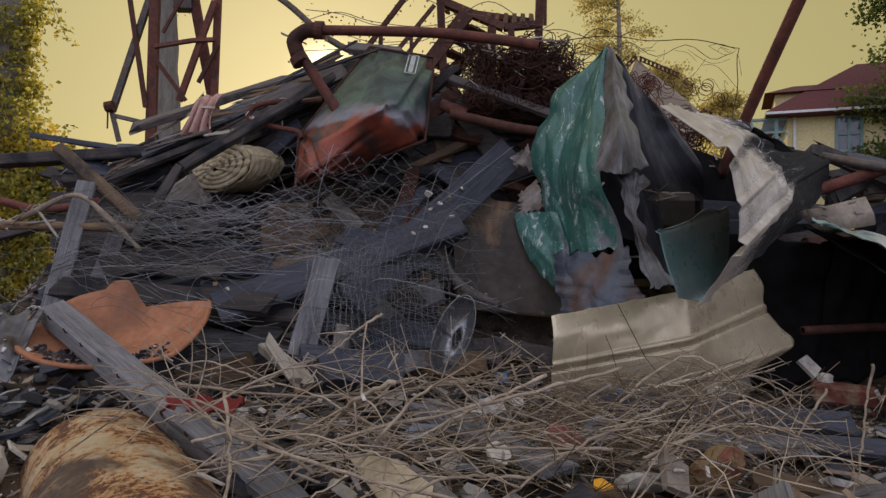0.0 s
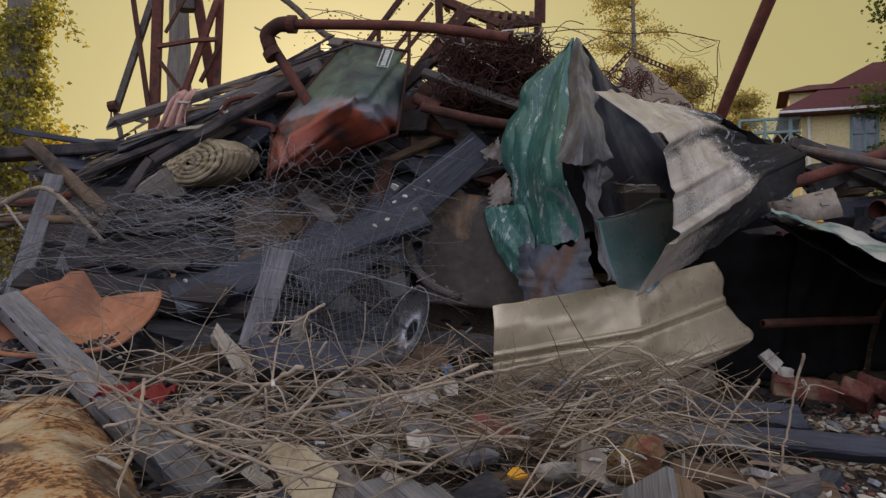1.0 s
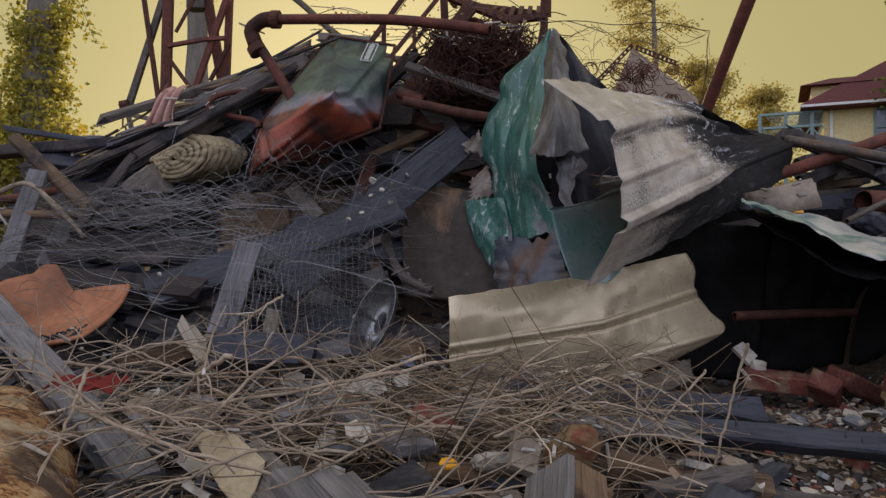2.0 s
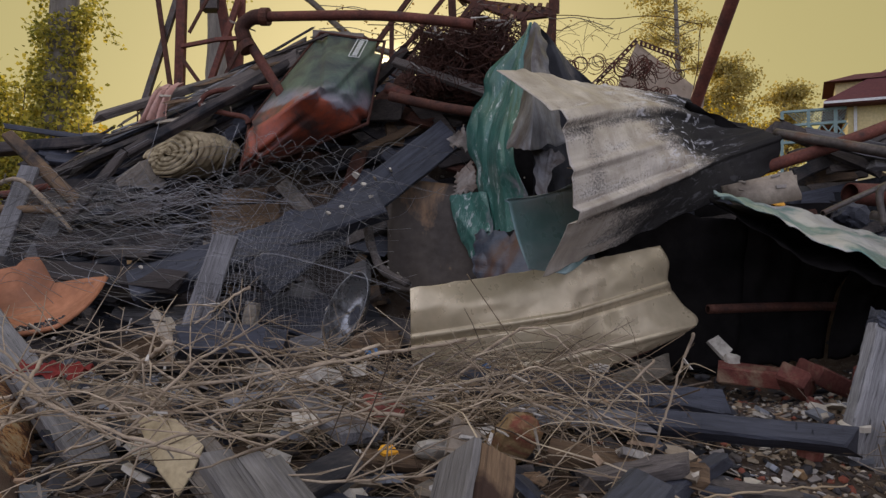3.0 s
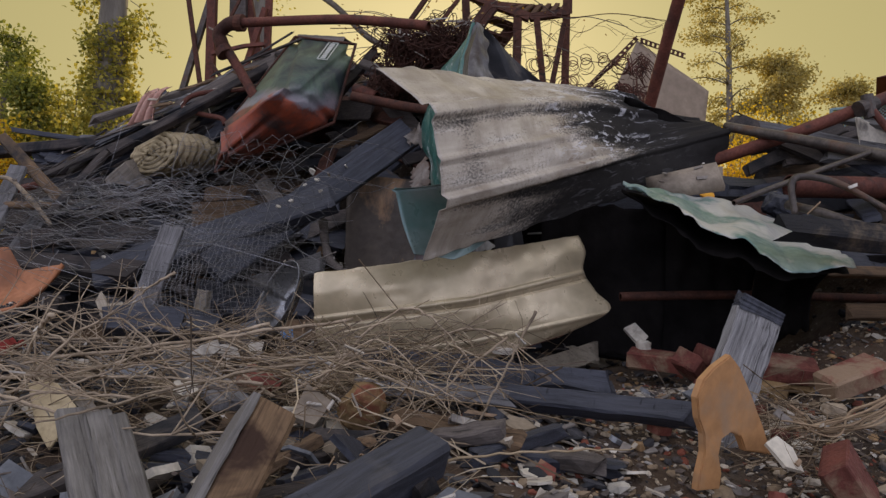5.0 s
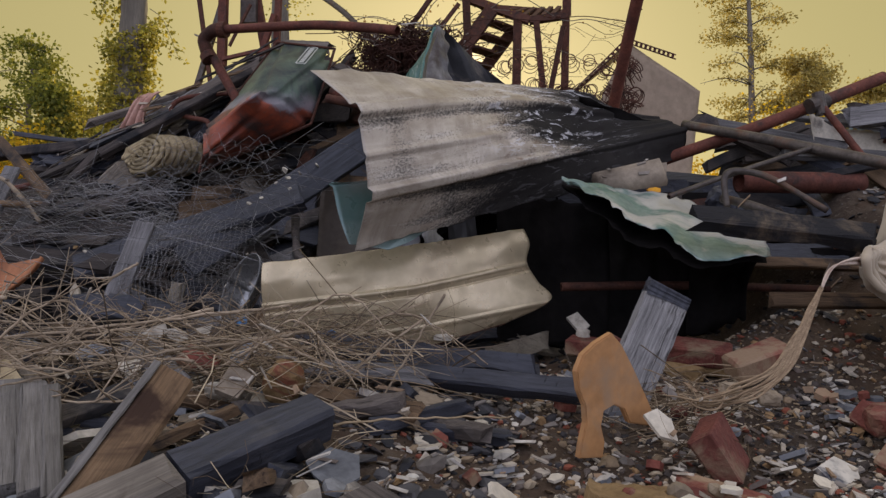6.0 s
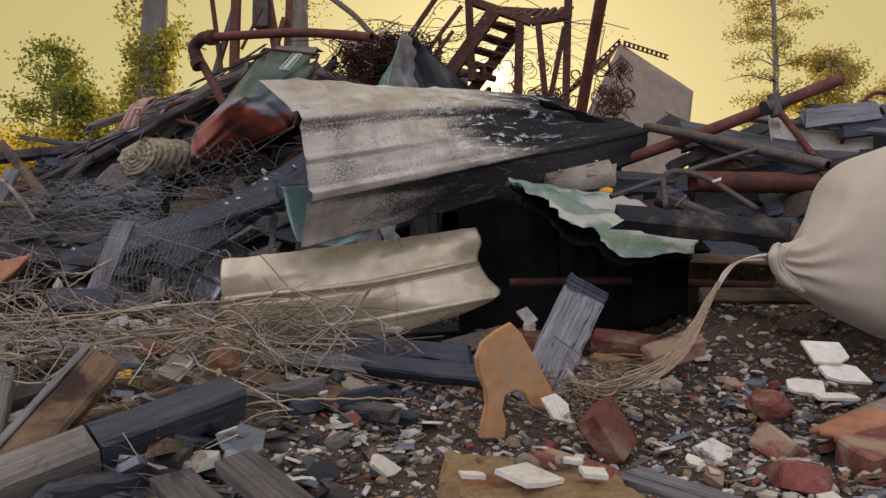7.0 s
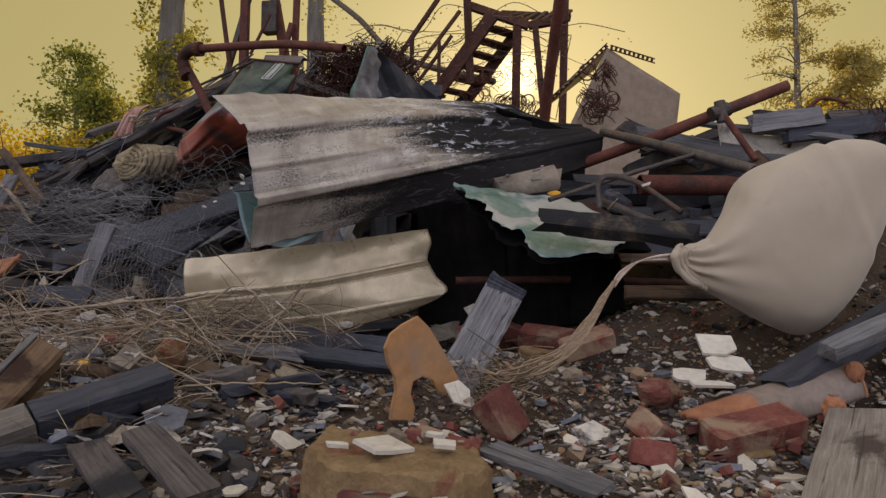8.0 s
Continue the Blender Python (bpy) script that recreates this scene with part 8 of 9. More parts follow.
def brick_at(m, label, sx=0.20, sy=0.095, sz=0.06, seed=0, mortar=False):
    r = root("brick", m.translation, label, "brick")
    bm = bmesh.new()
    block(bm, m, sx, sy, sz, 0.006, seed, 0.003)
    bmesh.ops.subdivide_edges(bm, edges=bm.edges, cuts=1)
    for v in bm.verts:
        v.co += V(1, 1, 1) * 0.004 * nz(v.co, 30.0, seed)
    part("brick_body", bm, M["brick"], r)
    if mortar:
        bm = bmesh.new()
        lump(bm, m @ pose(-sx * 0.16, -0.025, -sz * 0.80), sx * 0.34, sy * 0.5, sz * 0.5, seed, 3, 0.3)
        for v in bm.verts:
            v.co += V(1, 1, 1) * 0.006 * nz(v.co, 40.0, seed)
        part("mortar", bm, M["sandstone"], r, "sandy mortar stuck to the brick")
        bm = bmesh.new()
        block(bm, m @ pose(0.004, 0.004, -sz * 0.5 - 0.012), sx * 0.98, sy * 0.98, 0.026, 0.007, seed + 3, 0.008)
        part("mortar_bed", bm, M["sandstone"], r, "bed of sandy mortar along the brick")
    return r


def stone_at(m, sx, sy, sz, seed, mat, label, name="stone"):
    bm = bmesh.new()
    lump(bm, m, sx, sy, sz, seed, 3, 0.35)
    single(name, bm, M[mat], label, "stone", smooth=False)


M["bark_cream"] = plain("flaking_cream_bark", (0.46, 0.35, 0.19), (0.56, 0.45, 0.27), 10, 0.85, stain=(0.07, 0.05, 0.035), thr=(0.56, 0.62), bump=0.6, vary=0)
M["stained"] = plain("smeared_white_pottery", (0.50, 0.45, 0.37), (0.62, 0.57, 0.48), 8, 0.4, stain=(0.05, 0.055, 0.075), thr=(0.52, 0.60), bump=0.15, vary=0)
M["cream_tile"] = plain("cream_tile", (0.58, 0.52, 0.41), (0.72, 0.66, 0.54), 7, 0.5, stain=(0.36, 0.30, 0.21), thr=(0.60, 0.70), bump=0.12, vary=0.12)


def tile_piece(p, w, h, label, seed, rx, ry, rz):
    """Part of a square tile: straight cast edges with some corners broken off."""
    rnd = random.Random(seed)
    q = []
    for sx, sy in ((-1, -1), (1, -1), (1, 1), (-1, 1)):
        c = V(sx * w / 2, sy * h / 2, 0)
        if rnd.random() < 0.45:
            cut = rnd.uniform(0.12, 0.4)
            e = [c - V(sx * w * cut, 0, 0), c - V(0, sy * h * rnd.uniform(0.1, 0.4), 0)]
            q += e if sx * sy > 0 and sx > 0 or sx * sy < 0 and sx < 0 else e
            if (sx, sy) in ((1, -1), (-1, 1)):
                pass
            else:
                q[-2:] = q[-2:][::-1]
        else:
            q.append(c + V(rnd.uniform(-1, 1), rnd.uniform(-1, 1), 0) * 0.004)
    m = pose(*p, rx, ry, rz)
    bm = bmesh.new()
    lo, hi = [bm.verts.new(m @ (v - V(0, 0, 0.004))) for v in q], [bm.verts.new(m @ (v + V(0, 0, 0.004))) for v in q]
    bm.faces.new(lo[::-1]), bm.faces.new(hi)
    for i in range(len(q)):
        bm.faces.new((lo[i], lo[(i + 1) % len(q)], hi[(i + 1) % len(q)], hi[i]))
    bmesh.ops.recalc_face_normals(bm, faces=bm.faces)
    return single("tile_piece", bm, M["cream_tile"], label, "tile")


brick_at(pose(2.285, 1.60, 0.190, 14, -10, 26), "red brick with lumps of yellow mortar on its underside", 0.235, 0.10, 0.065, 1, True)
brick_at(pose(1.665, 1.60, 0.190, 60, -14, 70), "weathered red brick standing on end in gravel", 0.12, 0.125, 0.06, 2)
brick_at(pose(2.055, 1.63, 0.165, 24, 30, 52), "broken red brick half in gravel", 0.11, 0.09, 0.065, 3)
brick_at(pose(2.085, 1.88, 0.225, 30, 10, 50), "broken red brick half in gravel", 0.10, 0.08, 0.06, 4)
brick_at(pose(2.035, 1.46, 0.135, 8, 22, 96), "pinkish red brick lying flat in gravel", 0.20, 0.098, 0.06, 5)
stone_at(pose(2.06, 1.76, 0.245, 10, 0, 0), 0.045, 0.04, 0.035, 16, "brick", "rounded brown brick lump in gravel", "brick_lump")
board("lath", (1.694, 1.238, 0.19), (1.951, 1.014, 0.181), 0.055, 0.014, M["wood_gray"], "grey lath lying on rubble", face=(0.1, -0.5, 0.9), jag=0.03)
stone_at(pose(2.60, 1.94, 0.30, 10, 20, 60), 0.028, 0.022, 0.03, 6, "terracotta", "orange clay crumb beside the drain pipe", "clay_crumb")
stone_at(pose(2.49, 1.71, 0.235, 10, 20, 60), 0.036, 0.025, 0.03, 26, "terracotta", "orange clay crumb beside the brick", "clay_crumb")
brick_at(pose(1.425, 2.58, 0.315, 8, 4, -18), "dark red brick at the edge of the hollow", 0.20, 0.09, 0.06, 7)
brick_at(pose(1.60, 2.42, 0.33, 12, 20, 30), "red brick in the rubble bank", 0.18, 0.09, 0.06, 8)
brick_at(pose(1.72, 2.26, 0.34, 18, 6, -8), "red brick in the rubble bank", 0.20, 0.09, 0.06, 9, True)
brick_at(pose(1.50, 2.40, 0.32, 22, 30, 60), "broken red brick in the rubble bank", 0.12, 0.09, 0.06, 10)
brick_at(pose(1.05, 1.66, 0.165, 20, 14, 35), "rounded orange-red brick piece", 0.07, 0.06, 0.045, 11)
brick_at(pose(1.86, 2.10, 0.34, 15, -20, 15), "red brick in the rubble bank", 0.17, 0.09, 0.06, 12)


def sandstone_block():
    r = root("masonry_lump", (1.55, 1.08, 0.1), "large lump of yellow sandy masonry with shards on top", "masonry")
    bm = bmesh.new()
    bmesh.ops.create_grid(bm, x_segments=40, y_segments=30, size=1.0)
    m = pose(1.545, 1.075, 0.0, 0, 0, 9)
    for v in bm.verts:
        x, y = v.co.x, v.co.y
        q = (abs(x) ** 3.2 + abs(y) ** 3.2) ** (1 / 3.2)
        a = math.atan2(y, x)
        wob = 1 + 0.10 * nz((math.cos(a) * 1.6, math.sin(a) * 1.6, 0), 1.0, 4.0) + 0.04 * nz((math.cos(a) * 6, math.sin(a) * 6, 0), 1.0, 8.0)
        s = max(abs(x), abs(y))
        k = (s / q if q > 1e-6 else 1.0) * wob
        # the outer third of the grid drops as the broken sides
        side = max(0.0, (s - 0.72) / 0.28)
        rad = min(s, 0.72) / 0.72 * 0.94 + 0.06 * side
        px, py = (x / s if s else 0) * rad * k * 0.185, (y / s if s else 0) * rad * k * 0.165
        z = 0.212 - 0.02 * (px / 0.185) - 0.13 * side ** 0.85
        p = m @ V(px, py, 0)
        p.z = z
        p += V(0.5, 0.5, 1) * (0.013 * nz(p, 14.0, 2.0) + 0.008 * nz(p, 40.0, 5.0) + 0.004 * nz(p, 110.0, 1.0))
        v.co = p
    part("mortar", bm, M["sandstone"], r)
    bm = bmesh.new()
    block(bm, pose(1.585, 0.925, 0.135, 10, 4, 12), 0.21, 0.05, 0.07, 0.008, 3, 0.006)
    part("brick", bm, M["brick"], r, "red brick set in the mortar")
    bm = bmesh.new()
    block(bm, pose(1.60, 1.20, 0.190, 6, 8, -14), 0.16, 0.07, 0.05, 0.008, 5, 0.006)
    part("brick", bm, M["brick"], r, "red brick set in the mortar")
    for x, y, s, mt in ((1.52, 1.14, 0.022, "stone"), (1.44, 1.12, 0.014, "brick"), (1.62, 1.10, 0.012, "stone"), (1.58, 1.17, 0.015, "stone")):
        bm = bmesh.new()
        lump(bm, pose(x, y, 0.222, 10, 20, 40), s, s * 0.8, s * 0.7, x * 7, 2, 0.3)
        part("pebble", bm, M[mt], r)


sandstone_block()
tile_piece((1.535, 1.02, 0.232), 0.095, 0.075, "white tile piece on the masonry lump", 8, 10, 4, 62)
tile_piece((1.64, 1.09, 0.226), 0.045, 0.032, "small white tile piece on the masonry lump", 9, 8, 6, 15)
tile_piece((1.60, 1.155, 0.228), 0.035, 0.018, "white sliver on the masonry lump", 10, 8, 6, 5)
tile_piece((1.44, 1.02, 0.226), 0.04, 0.02, "white sliver on the masonry lump", 11, 8, 6, 30)
one_shard(0, 0, 0.05, 0.008, "ceramic", 33, "white ceramic shard leaning on the tan tile", m=pose(1.545, 1.625, 0.235, 48, 10, 30))
one_shard(0, 0, 0.055, 0.008, "ceramic", 36, "pointed white ceramic shard", m=pose(1.22, 1.24, 0.17, 50, 20, 60), aspect=0.6)
tile_piece((2.239, 1.947, 0.364), 0.105, 0.10, "large cream tile piece on the gravel bank", 2, 28, 3, 8)
tile_piece((2.262, 1.892, 0.318), 0.115, 0.075, "cream tile piece lapping another on gravel", 3, 30, 2, 22)
tile_piece((2.151, 1.803, 0.290), 0.085, 0.06, "cream tile piece on the gravel bank", 4, 26, 4, -2)
tile_piece((2.205, 1.745, 0.277), 0.14, 0.028, "long sliver of cream tile", 5, 24, 4, 36)
one_shard(0, 0, 0.068, 0.012, "stained", 51, "white pottery shard smeared blue-black", m=pose(1.90, 1.56, 0.155, 30, 8, 20))
one_shard(0, 0, 0.055, 0.018, "plaster", 55, "white plaster chip standing on end", m=pose(1.352, 2.70, 0.40, 65, 0, 10))
one_shard(0, 0, 0.05, 0.014, "plaster", 58, "white plaster chip on the beige sheet's foot", m=pose(0.90, 2.40, 0.352, 12, 0, 0), aspect=0.5)
one_shard(0, 0, 0.055, 0.014, "ceramic", 61, "white slab in the gravel", m=pose(1.45, 1.92, 0.285, 10, 0, 0), aspect=0.6)


def clay_pipe():
    """A broken half of a clay drain pipe, dull outside, orange where it broke."""
    r = root("clay_pipe", (2.35, 1.75, 0.2), "broken half of a clay drain pipe, grey-brown outside, orange break", "clay pipe")
    a, b = V(2.125, 1.60, 0.165), V(2.58, 2.00, 0.265)
    ax = (b - a).normalized()
    s = V(0, 0, 1).cross(ax).normalized()
    up = ax.cross(s)
    def f(u, v, grow=0.0):
        t = math.pi * (-0.06 + 1.10 * u)
        return a + (b - a) * v + s * (0.078 + grow) * math.cos(t) + up * ((0.078 + grow) * math.sin(t) - 0.02)
    def shell(u, v):
        k = 0.30 + 0.10 * nz((u * 4, 0, 0), 1.0, 3.0) + 0.16 * max(0, u - 0.5)
        return f(u, k + (0.985 - k) * v)
    bm = bmesh.new()
    surface(bm, shell, 26, 16, 0.015)
    part("pipe_wall", bm, M["clay_outer"], r, smooth=True)
    bm = bmesh.new()
    surface(bm, lambda u, v: f(0.02 + u * 0.98, 0.986 + 0.016 * v, 0.001), 26, 2, 0.017)
    part("rim", bm, M["terracotta"], r, "orange broken end")
    bm = bmesh.new()
    surface(bm, lambda u, v: f(0.42 + 0.56 * u * (0.45 + 0.55 * v), 0.02 + 0.36 * v + 0.04 * nz((u * 3, 0, 0), 1.0, 7.0) * (1 - v)), 16, 10, 0.014)
    part("broken_wall", bm, M["terracotta"], r, "jagged orange stump of the pipe", smooth=True)


clay_pipe()


def tan_tile():
    """A broken tan tile standing on edge, a notch broken out of its foot."""
    bm = bmesh.new()
    o, ex, ez = V(1.428, 1.612, 0.443), V(0.80, 0.60, 0.0).normalized(), V(0.02, -0.12, 1.0).normalized()
    n = ex.cross(ez).normalized()
    q = [(0.0, 0.0), (-0.045, -0.022), (-0.080, -0.048), (-0.096, -0.085), (-0.088, -0.130), (-0.070, -0.165), (-0.066, -0.205), (-0.078, -0.255), (-0.082, -0.285), (-0.015, -0.290), (-0.010, -0.255),
         (-0.022, -0.215), (-0.016, -0.180), (0.012, -0.168), (0.040, -0.180), (0.060, -0.215), (0.110, -0.225), (0.150, -0.235), (0.120, -0.175), (0.070, -0.090), (0.030, -0.028)]
    front = [bm.verts.new(o + ex * x + ez * z + n * 0.010 + n * 0.003 * nz((x * 8, z * 8, 0), 1.0, 2.0)) for x, z in q]
    back = [bm.verts.new(o + ex * x * 1.01 + ez * z - n * 0.010) for x, z in q]
    bm.faces.new(front[::-1]), bm.faces.new(back)
    for i in range(len(q)):
        k = (i + 1) % len(q)
        bm.faces.new((front[i], front[k], back[k], back[i]))
    bmesh.ops.recalc_face_normals(bm, faces=bm.faces)
    rim = [ed for ed in bm.edges if len(ed.link_faces) == 2 and any(len(f.verts) > 4 for f in ed.link_faces)]
    bmesh.ops.bevel(bm, geom=rim, offset=0.003, segments=2, affect="EDGES")
    single("clay_tile", bm, M["tan"], "broken tan clay tile standing on edge in gravel", "tile")


tan_tile()


stone_at(pose(0.965, 1.80, 0.205, 30, 20, 10), 0.065, 0.05, 0.055, 1, "stone", "split brown stone in gravel")
stone_at(pose(0.619, 1.678, 0.29, 40, 10, 30), 0.05, 0.035, 0.075, 2, "sandstone", "tan stone among twigs")
stone_at(pose(0.976, 1.727, 0.20, 20, 10, 30), 0.065, 0.05, 0.05, 12, "stone", "grey-brown broken stone at the brush's edge")
def bark_slab():
    """A flat flaking slab of cream bark, its edge dark."""
    r = root("bark_slab", (-0.12, 1.54, 0.2), "cream flaking slab of bark with dark flecks among twigs", "bark")
    corners = [V(-0.193, 1.60, 0.327), V(-0.147, 1.59, 0.337), V(-0.092, 1.57, 0.335), V(-0.015, 1.53, 0.291), V(-0.026, 1.50, 0.242), V(-0.045, 1.48, 0.202), V(-0.108, 1.52, 0.243)]
    c = sum(corners, V(0, 0, 0)) / len(corners)
    nrm = V(0.15, -0.80, 0.58).normalized()
    for name, k0, k1, mat, lab in (("bark_face", 0.004, -0.004, "bark_cream", ""), ("wood_back", -0.004, -0.032, "wood_dark", "dark wood behind the bark")):
        bm = bmesh.new()
        front = [bm.verts.new(p + nrm * k0 + (p - c) * (0.0 if k0 > 0 else 0.03)) for p in corners]
        back = [bm.verts.new(p + nrm * k1) for p in corners]
        bm.faces.new(front), bm.faces.new(back[::-1])
        for i in range(len(corners)):
            k = (i + 1) % len(corners)
            bm.faces.new((front[i], back[i], back[k], front[k]))
        bmesh.ops.recalc_face_normals(bm, faces=bm.faces)
        bmesh.ops.bevel(bm, geom=list(bm.edges), offset=0.002, segments=1, affect="EDGES")
        part(name, bm, M[mat], r, lab)


bark_slab()
stone_at(pose(0.46, 1.70, 0.25, 60, 0, 10), 0.065, 0.02, 0.055, 3, "plaster", "pale flat stone among twigs")
one_shard(0, 0, 0.07, 0.02, "pale_slab", 72, "pale grey slab among twigs", m=pose(0.501, 1.618, 0.29, 50, 10, 30))
board("plank", (-0.105, 1.599, 0.3), (0.107, 1.476, 0.17), 0.10, 0.03, M["wood_weathered"], "pale split plank at the edge of the brush", face=(0.2, -0.5, 0.8), jag=0.06, wob=0.012)
one_shard(0, 0, 0.05, 0.012, "plaster", 73, "pale upright chip among twigs", m=pose(0.14, 1.98, 0.375, 70, 10, 10), aspect=0.6)
one_shard(0, 0, 0.045, 0.012, "plaster", 74, "pale upright chip among twigs", m=pose(0.21, 2.02, 0.385, 60, -20, 40), aspect=0.6)
one_shard(0, 0, 0.07, 0.02, "brick", 75, "dark red-brown chip among twigs", m=pose(0.30, 1.82, 0.325, 50, 10, 20), aspect=0.6)
one_shard(0, 0, 0.04, 0.01, "ceramic", 76, "white chip among dry twigs", m=pose(0.14, 1.75, 0.305, 40, 10, 20))
one_shard(0, 0, 0.055, 0.012, "plaster", 84, "pale pointed chip standing among twigs", m=pose(-0.13, 2.24, 0.345, 72, 8, 15), aspect=0.6)
one_shard(0, 0, 0.05, 0.012, "plaster", 85, "pale chip standing among twigs", m=pose(0.12, 1.90, 0.385, 66, -15, 30), aspect=0.6)
board("log", (-0.36, 2.13, 0.44), (-0.12, 2.20, 0.435), 0.085, 0.07, M["char"], "short blackened log behind dry twigs", face=(0.1, -0.9, 0.5), jag=0.05, wob=0.015)
board("stick", (-0.55, 2.42, 0.50), (-0.44, 2.34, 0.375), 0.035, 0.02, M["wood_pale"], "split pale stick standing in the ash", face=(0.1, -0.9, 0.4), jag=0.06)
board("strip", (1.69, 2.83, 0.835), (1.75, 2.63, 0.745), 0.05, 0.008, M["plaster"], "cracked white strip lying on torn sheet metal", face=(0.1, -0.3, 0.9), jag=0.02)
stone_at(pose(1.93, 2.95, 0.875, 10, 20, 30), 0.07, 0.05, 0.05, 41, "char", "crumbling charcoal lump on torn sheet metal", "charcoal")
one_shard(0, 0, 0.05, 0.012, "stone", 77, "brown chip among dry twigs", m=pose(-0.32, 1.78, 0.34, 50, 10, 60))
one_shard(0, 0, 0.055, 0.012, "slate", 78, "blue-grey slate piece among twigs", m=pose(0.40, 1.88, 0.33, 40, -10, 0))
one_shard(0, 0, 0.07, 0.012, "slate", 79, "blue-grey slate piece among twigs", m=pose(-0.05, 1.85, 0.33, 50, -10, 30), aspect=0.5)
board("plank", (0.30, 1.50, 0.28), (0.02, 1.28, 0.16), 0.07, 0.025, M["wood_old"], "grey broken plank under twigs", face=(0.2, -0.3, 0.9), jag=0.03)
stone_at(pose(1.83, 1.86, 0.27, 0, 0, 0), 0.03, 0.028, 0.02, 5, "stone", "rounded tan pebble in the gravel")
stone_at(pose(1.75, 1.92, 0.28, 0, 0, 0), 0.028, 0.022, 0.018, 6, "stone", "rounded tan pebble in the gravel")
stone_at(pose(-1.0, 1.52, 0.20, 0, 0, 20), 0.12, 0.10, 0.09, 7, "plaster", "pale dirty lump of plaster beside the drum")
stone_at(pose(-1.15, 1.80, 0.24, 0, 0, 60), 0.10, 0.08, 0.07, 8, "plaster", "pale dirty lump of plaster beside the drum")
stone_at(pose(1.38, 2.62, 0.36, 0, 0, 0), 0.026, 0.02, 0.02, 9, "plaster", "white chip by the brick")


def cloth(name, mat, centre, size, seed, label, cat="cloth"):
    bm = bmesh.new()
    c = V(*centre)
    def f(u, v):
        x, y = (u - 0.5) * size[0], (v - 0.5) * size[1]
        w = abs(nz((u * 4, v * 2, 0), 1.0, seed)) + 0.5 * nz((u * 8, v * 3, 0), 1.0, seed + 3)
        return c + V(x, y * 0.5, y * size[2] + 0.10 * w * size[0] * 2)
    surface(bm, f, 36, 28, 0.004)
    single(name, bm, M[mat], label, cat, smooth=True)


bm = bmesh.new()
drop = loft([[V(-1.26, 4.0, 1.66), V(-1.28, 3.90, 1.60), V(-1.30, 3.86, 1.50), V(-1.33, 3.84, 1.42)], [V(-1.16, 4.0, 1.68), V(-1.16, 3.90, 1.62), V(-1.18, 3.86, 1.52), V(-1.17, 3.84, 1.43)]], [0, 1])
surface(bm, lambda u, v: drop(u, v) + V(0, -0.022 * math.sin(u * 19 + 2 * v) * (0.3 + v), 0.02 * nz((u * 4, v, 0), 1.0, 3.0)), 30, 20, 0.003)
single("cloth", bm, M["pink"], "dusty pink cloth draped over fallen boards", "cloth", smooth=True)
cloth("cloth", "red_cloth", (-0.62, 1.98, 0.36), (0.20, 0.14, 0.1), 5, "dark red rag in the ash")
cloth("dark_cloth", "gray_sheet", (-1.42, 2.35, 0.48), (0.26, 0.40, 0.5), 6, "crumpled grey tarred cloth beside the clay dish")
cloth("pale_cloth", "plaster", (-0.98, 1.30, 0.26), (0.26, 0.30, 0.4), 8, "crumpled pale sheet beside the drum")


def lamp_reflector():
    """A bent bowl of bright metal lying on its side."""
    r = root("metal_bowl", (0.05, 2.62, 0.38), "bent thin metal bowl, bright inside, lying on its side", "bowl")
    o, ax = V(0.06, 2.62, 0.50), V(-0.15, -0.93, 0.25).normalized()
    s = ax.cross(V(0.35, 0, 1)).normalized()
    up = s.cross(ax)
    def f(u, v):
        t = 2 * math.pi * u
        rr = 0.025 + 0.075 * math.sin(v * math.pi / 2)
        return o + ax * (-0.06 + 0.10 * v ** 2) + s * rr * 0.62 * math.cos(t) + up * rr * 1.45 * math.sin(t)
    bm = bmesh.new()
    surface(bm, f, 40, 14, 0.002)
    part("bowl", bm, M["bright"], r, smooth=True)


lamp_reflector()
for k, (m, s, mat, lab) in enumerate(((pose(0.20, 2.30, 0.40, 40, 10, 20), 0.03, "blue_plastic", "bit of bright blue plastic scrap"), (pose(0.55, 2.24, 0.37, 30, 40, 0), 0.025, "blue_plastic", "bit of bright blue plastic scrap"),
                                      (pose(1.665, 2.98, 0.925, 30, 0, 10), 0.035, "yellow_plastic", "bit of orange plastic scrap"), (pose(0.35, 1.62, 0.27, 20, 0, 10), 0.025, "yellow_plastic", "orange dry leaf among twigs"))):
    one_shard(0, 0, s, 0.006, mat, 90 + k, lab, m=m, name="scrap", cat="scrap")
board("block", (-0.46, 2.52, 0.42), (-0.12, 2.50, 0.385), 0.10, 0.09, M["char"], "charred wood block with deep square cracks", face=(0, -0.7, 0.7), n=10, jag=0.04)
board("block", (-0.60, 2.60, 0.46), (-0.40, 2.35, 0.36), 0.05, 0.04, M["wood_pale"], "pale split board end in the ash", face=(0.3, -0.7, 0.6), jag=0.05)
board("block", (-0.36, 2.85, 0.52), (-0.37, 2.83, 0.40), 0.05, 0.05, M["wood_pale"], "short pale stub under the wire", jag=0.02)
board("plank", (-0.05, 2.05, 0.36), (0.28, 1.72, 0.27), 0.09, 0.03, M["wood_gray"], "grey moulded board under twigs", face=(0.3, -0.4, 0.9), jag=0.06)


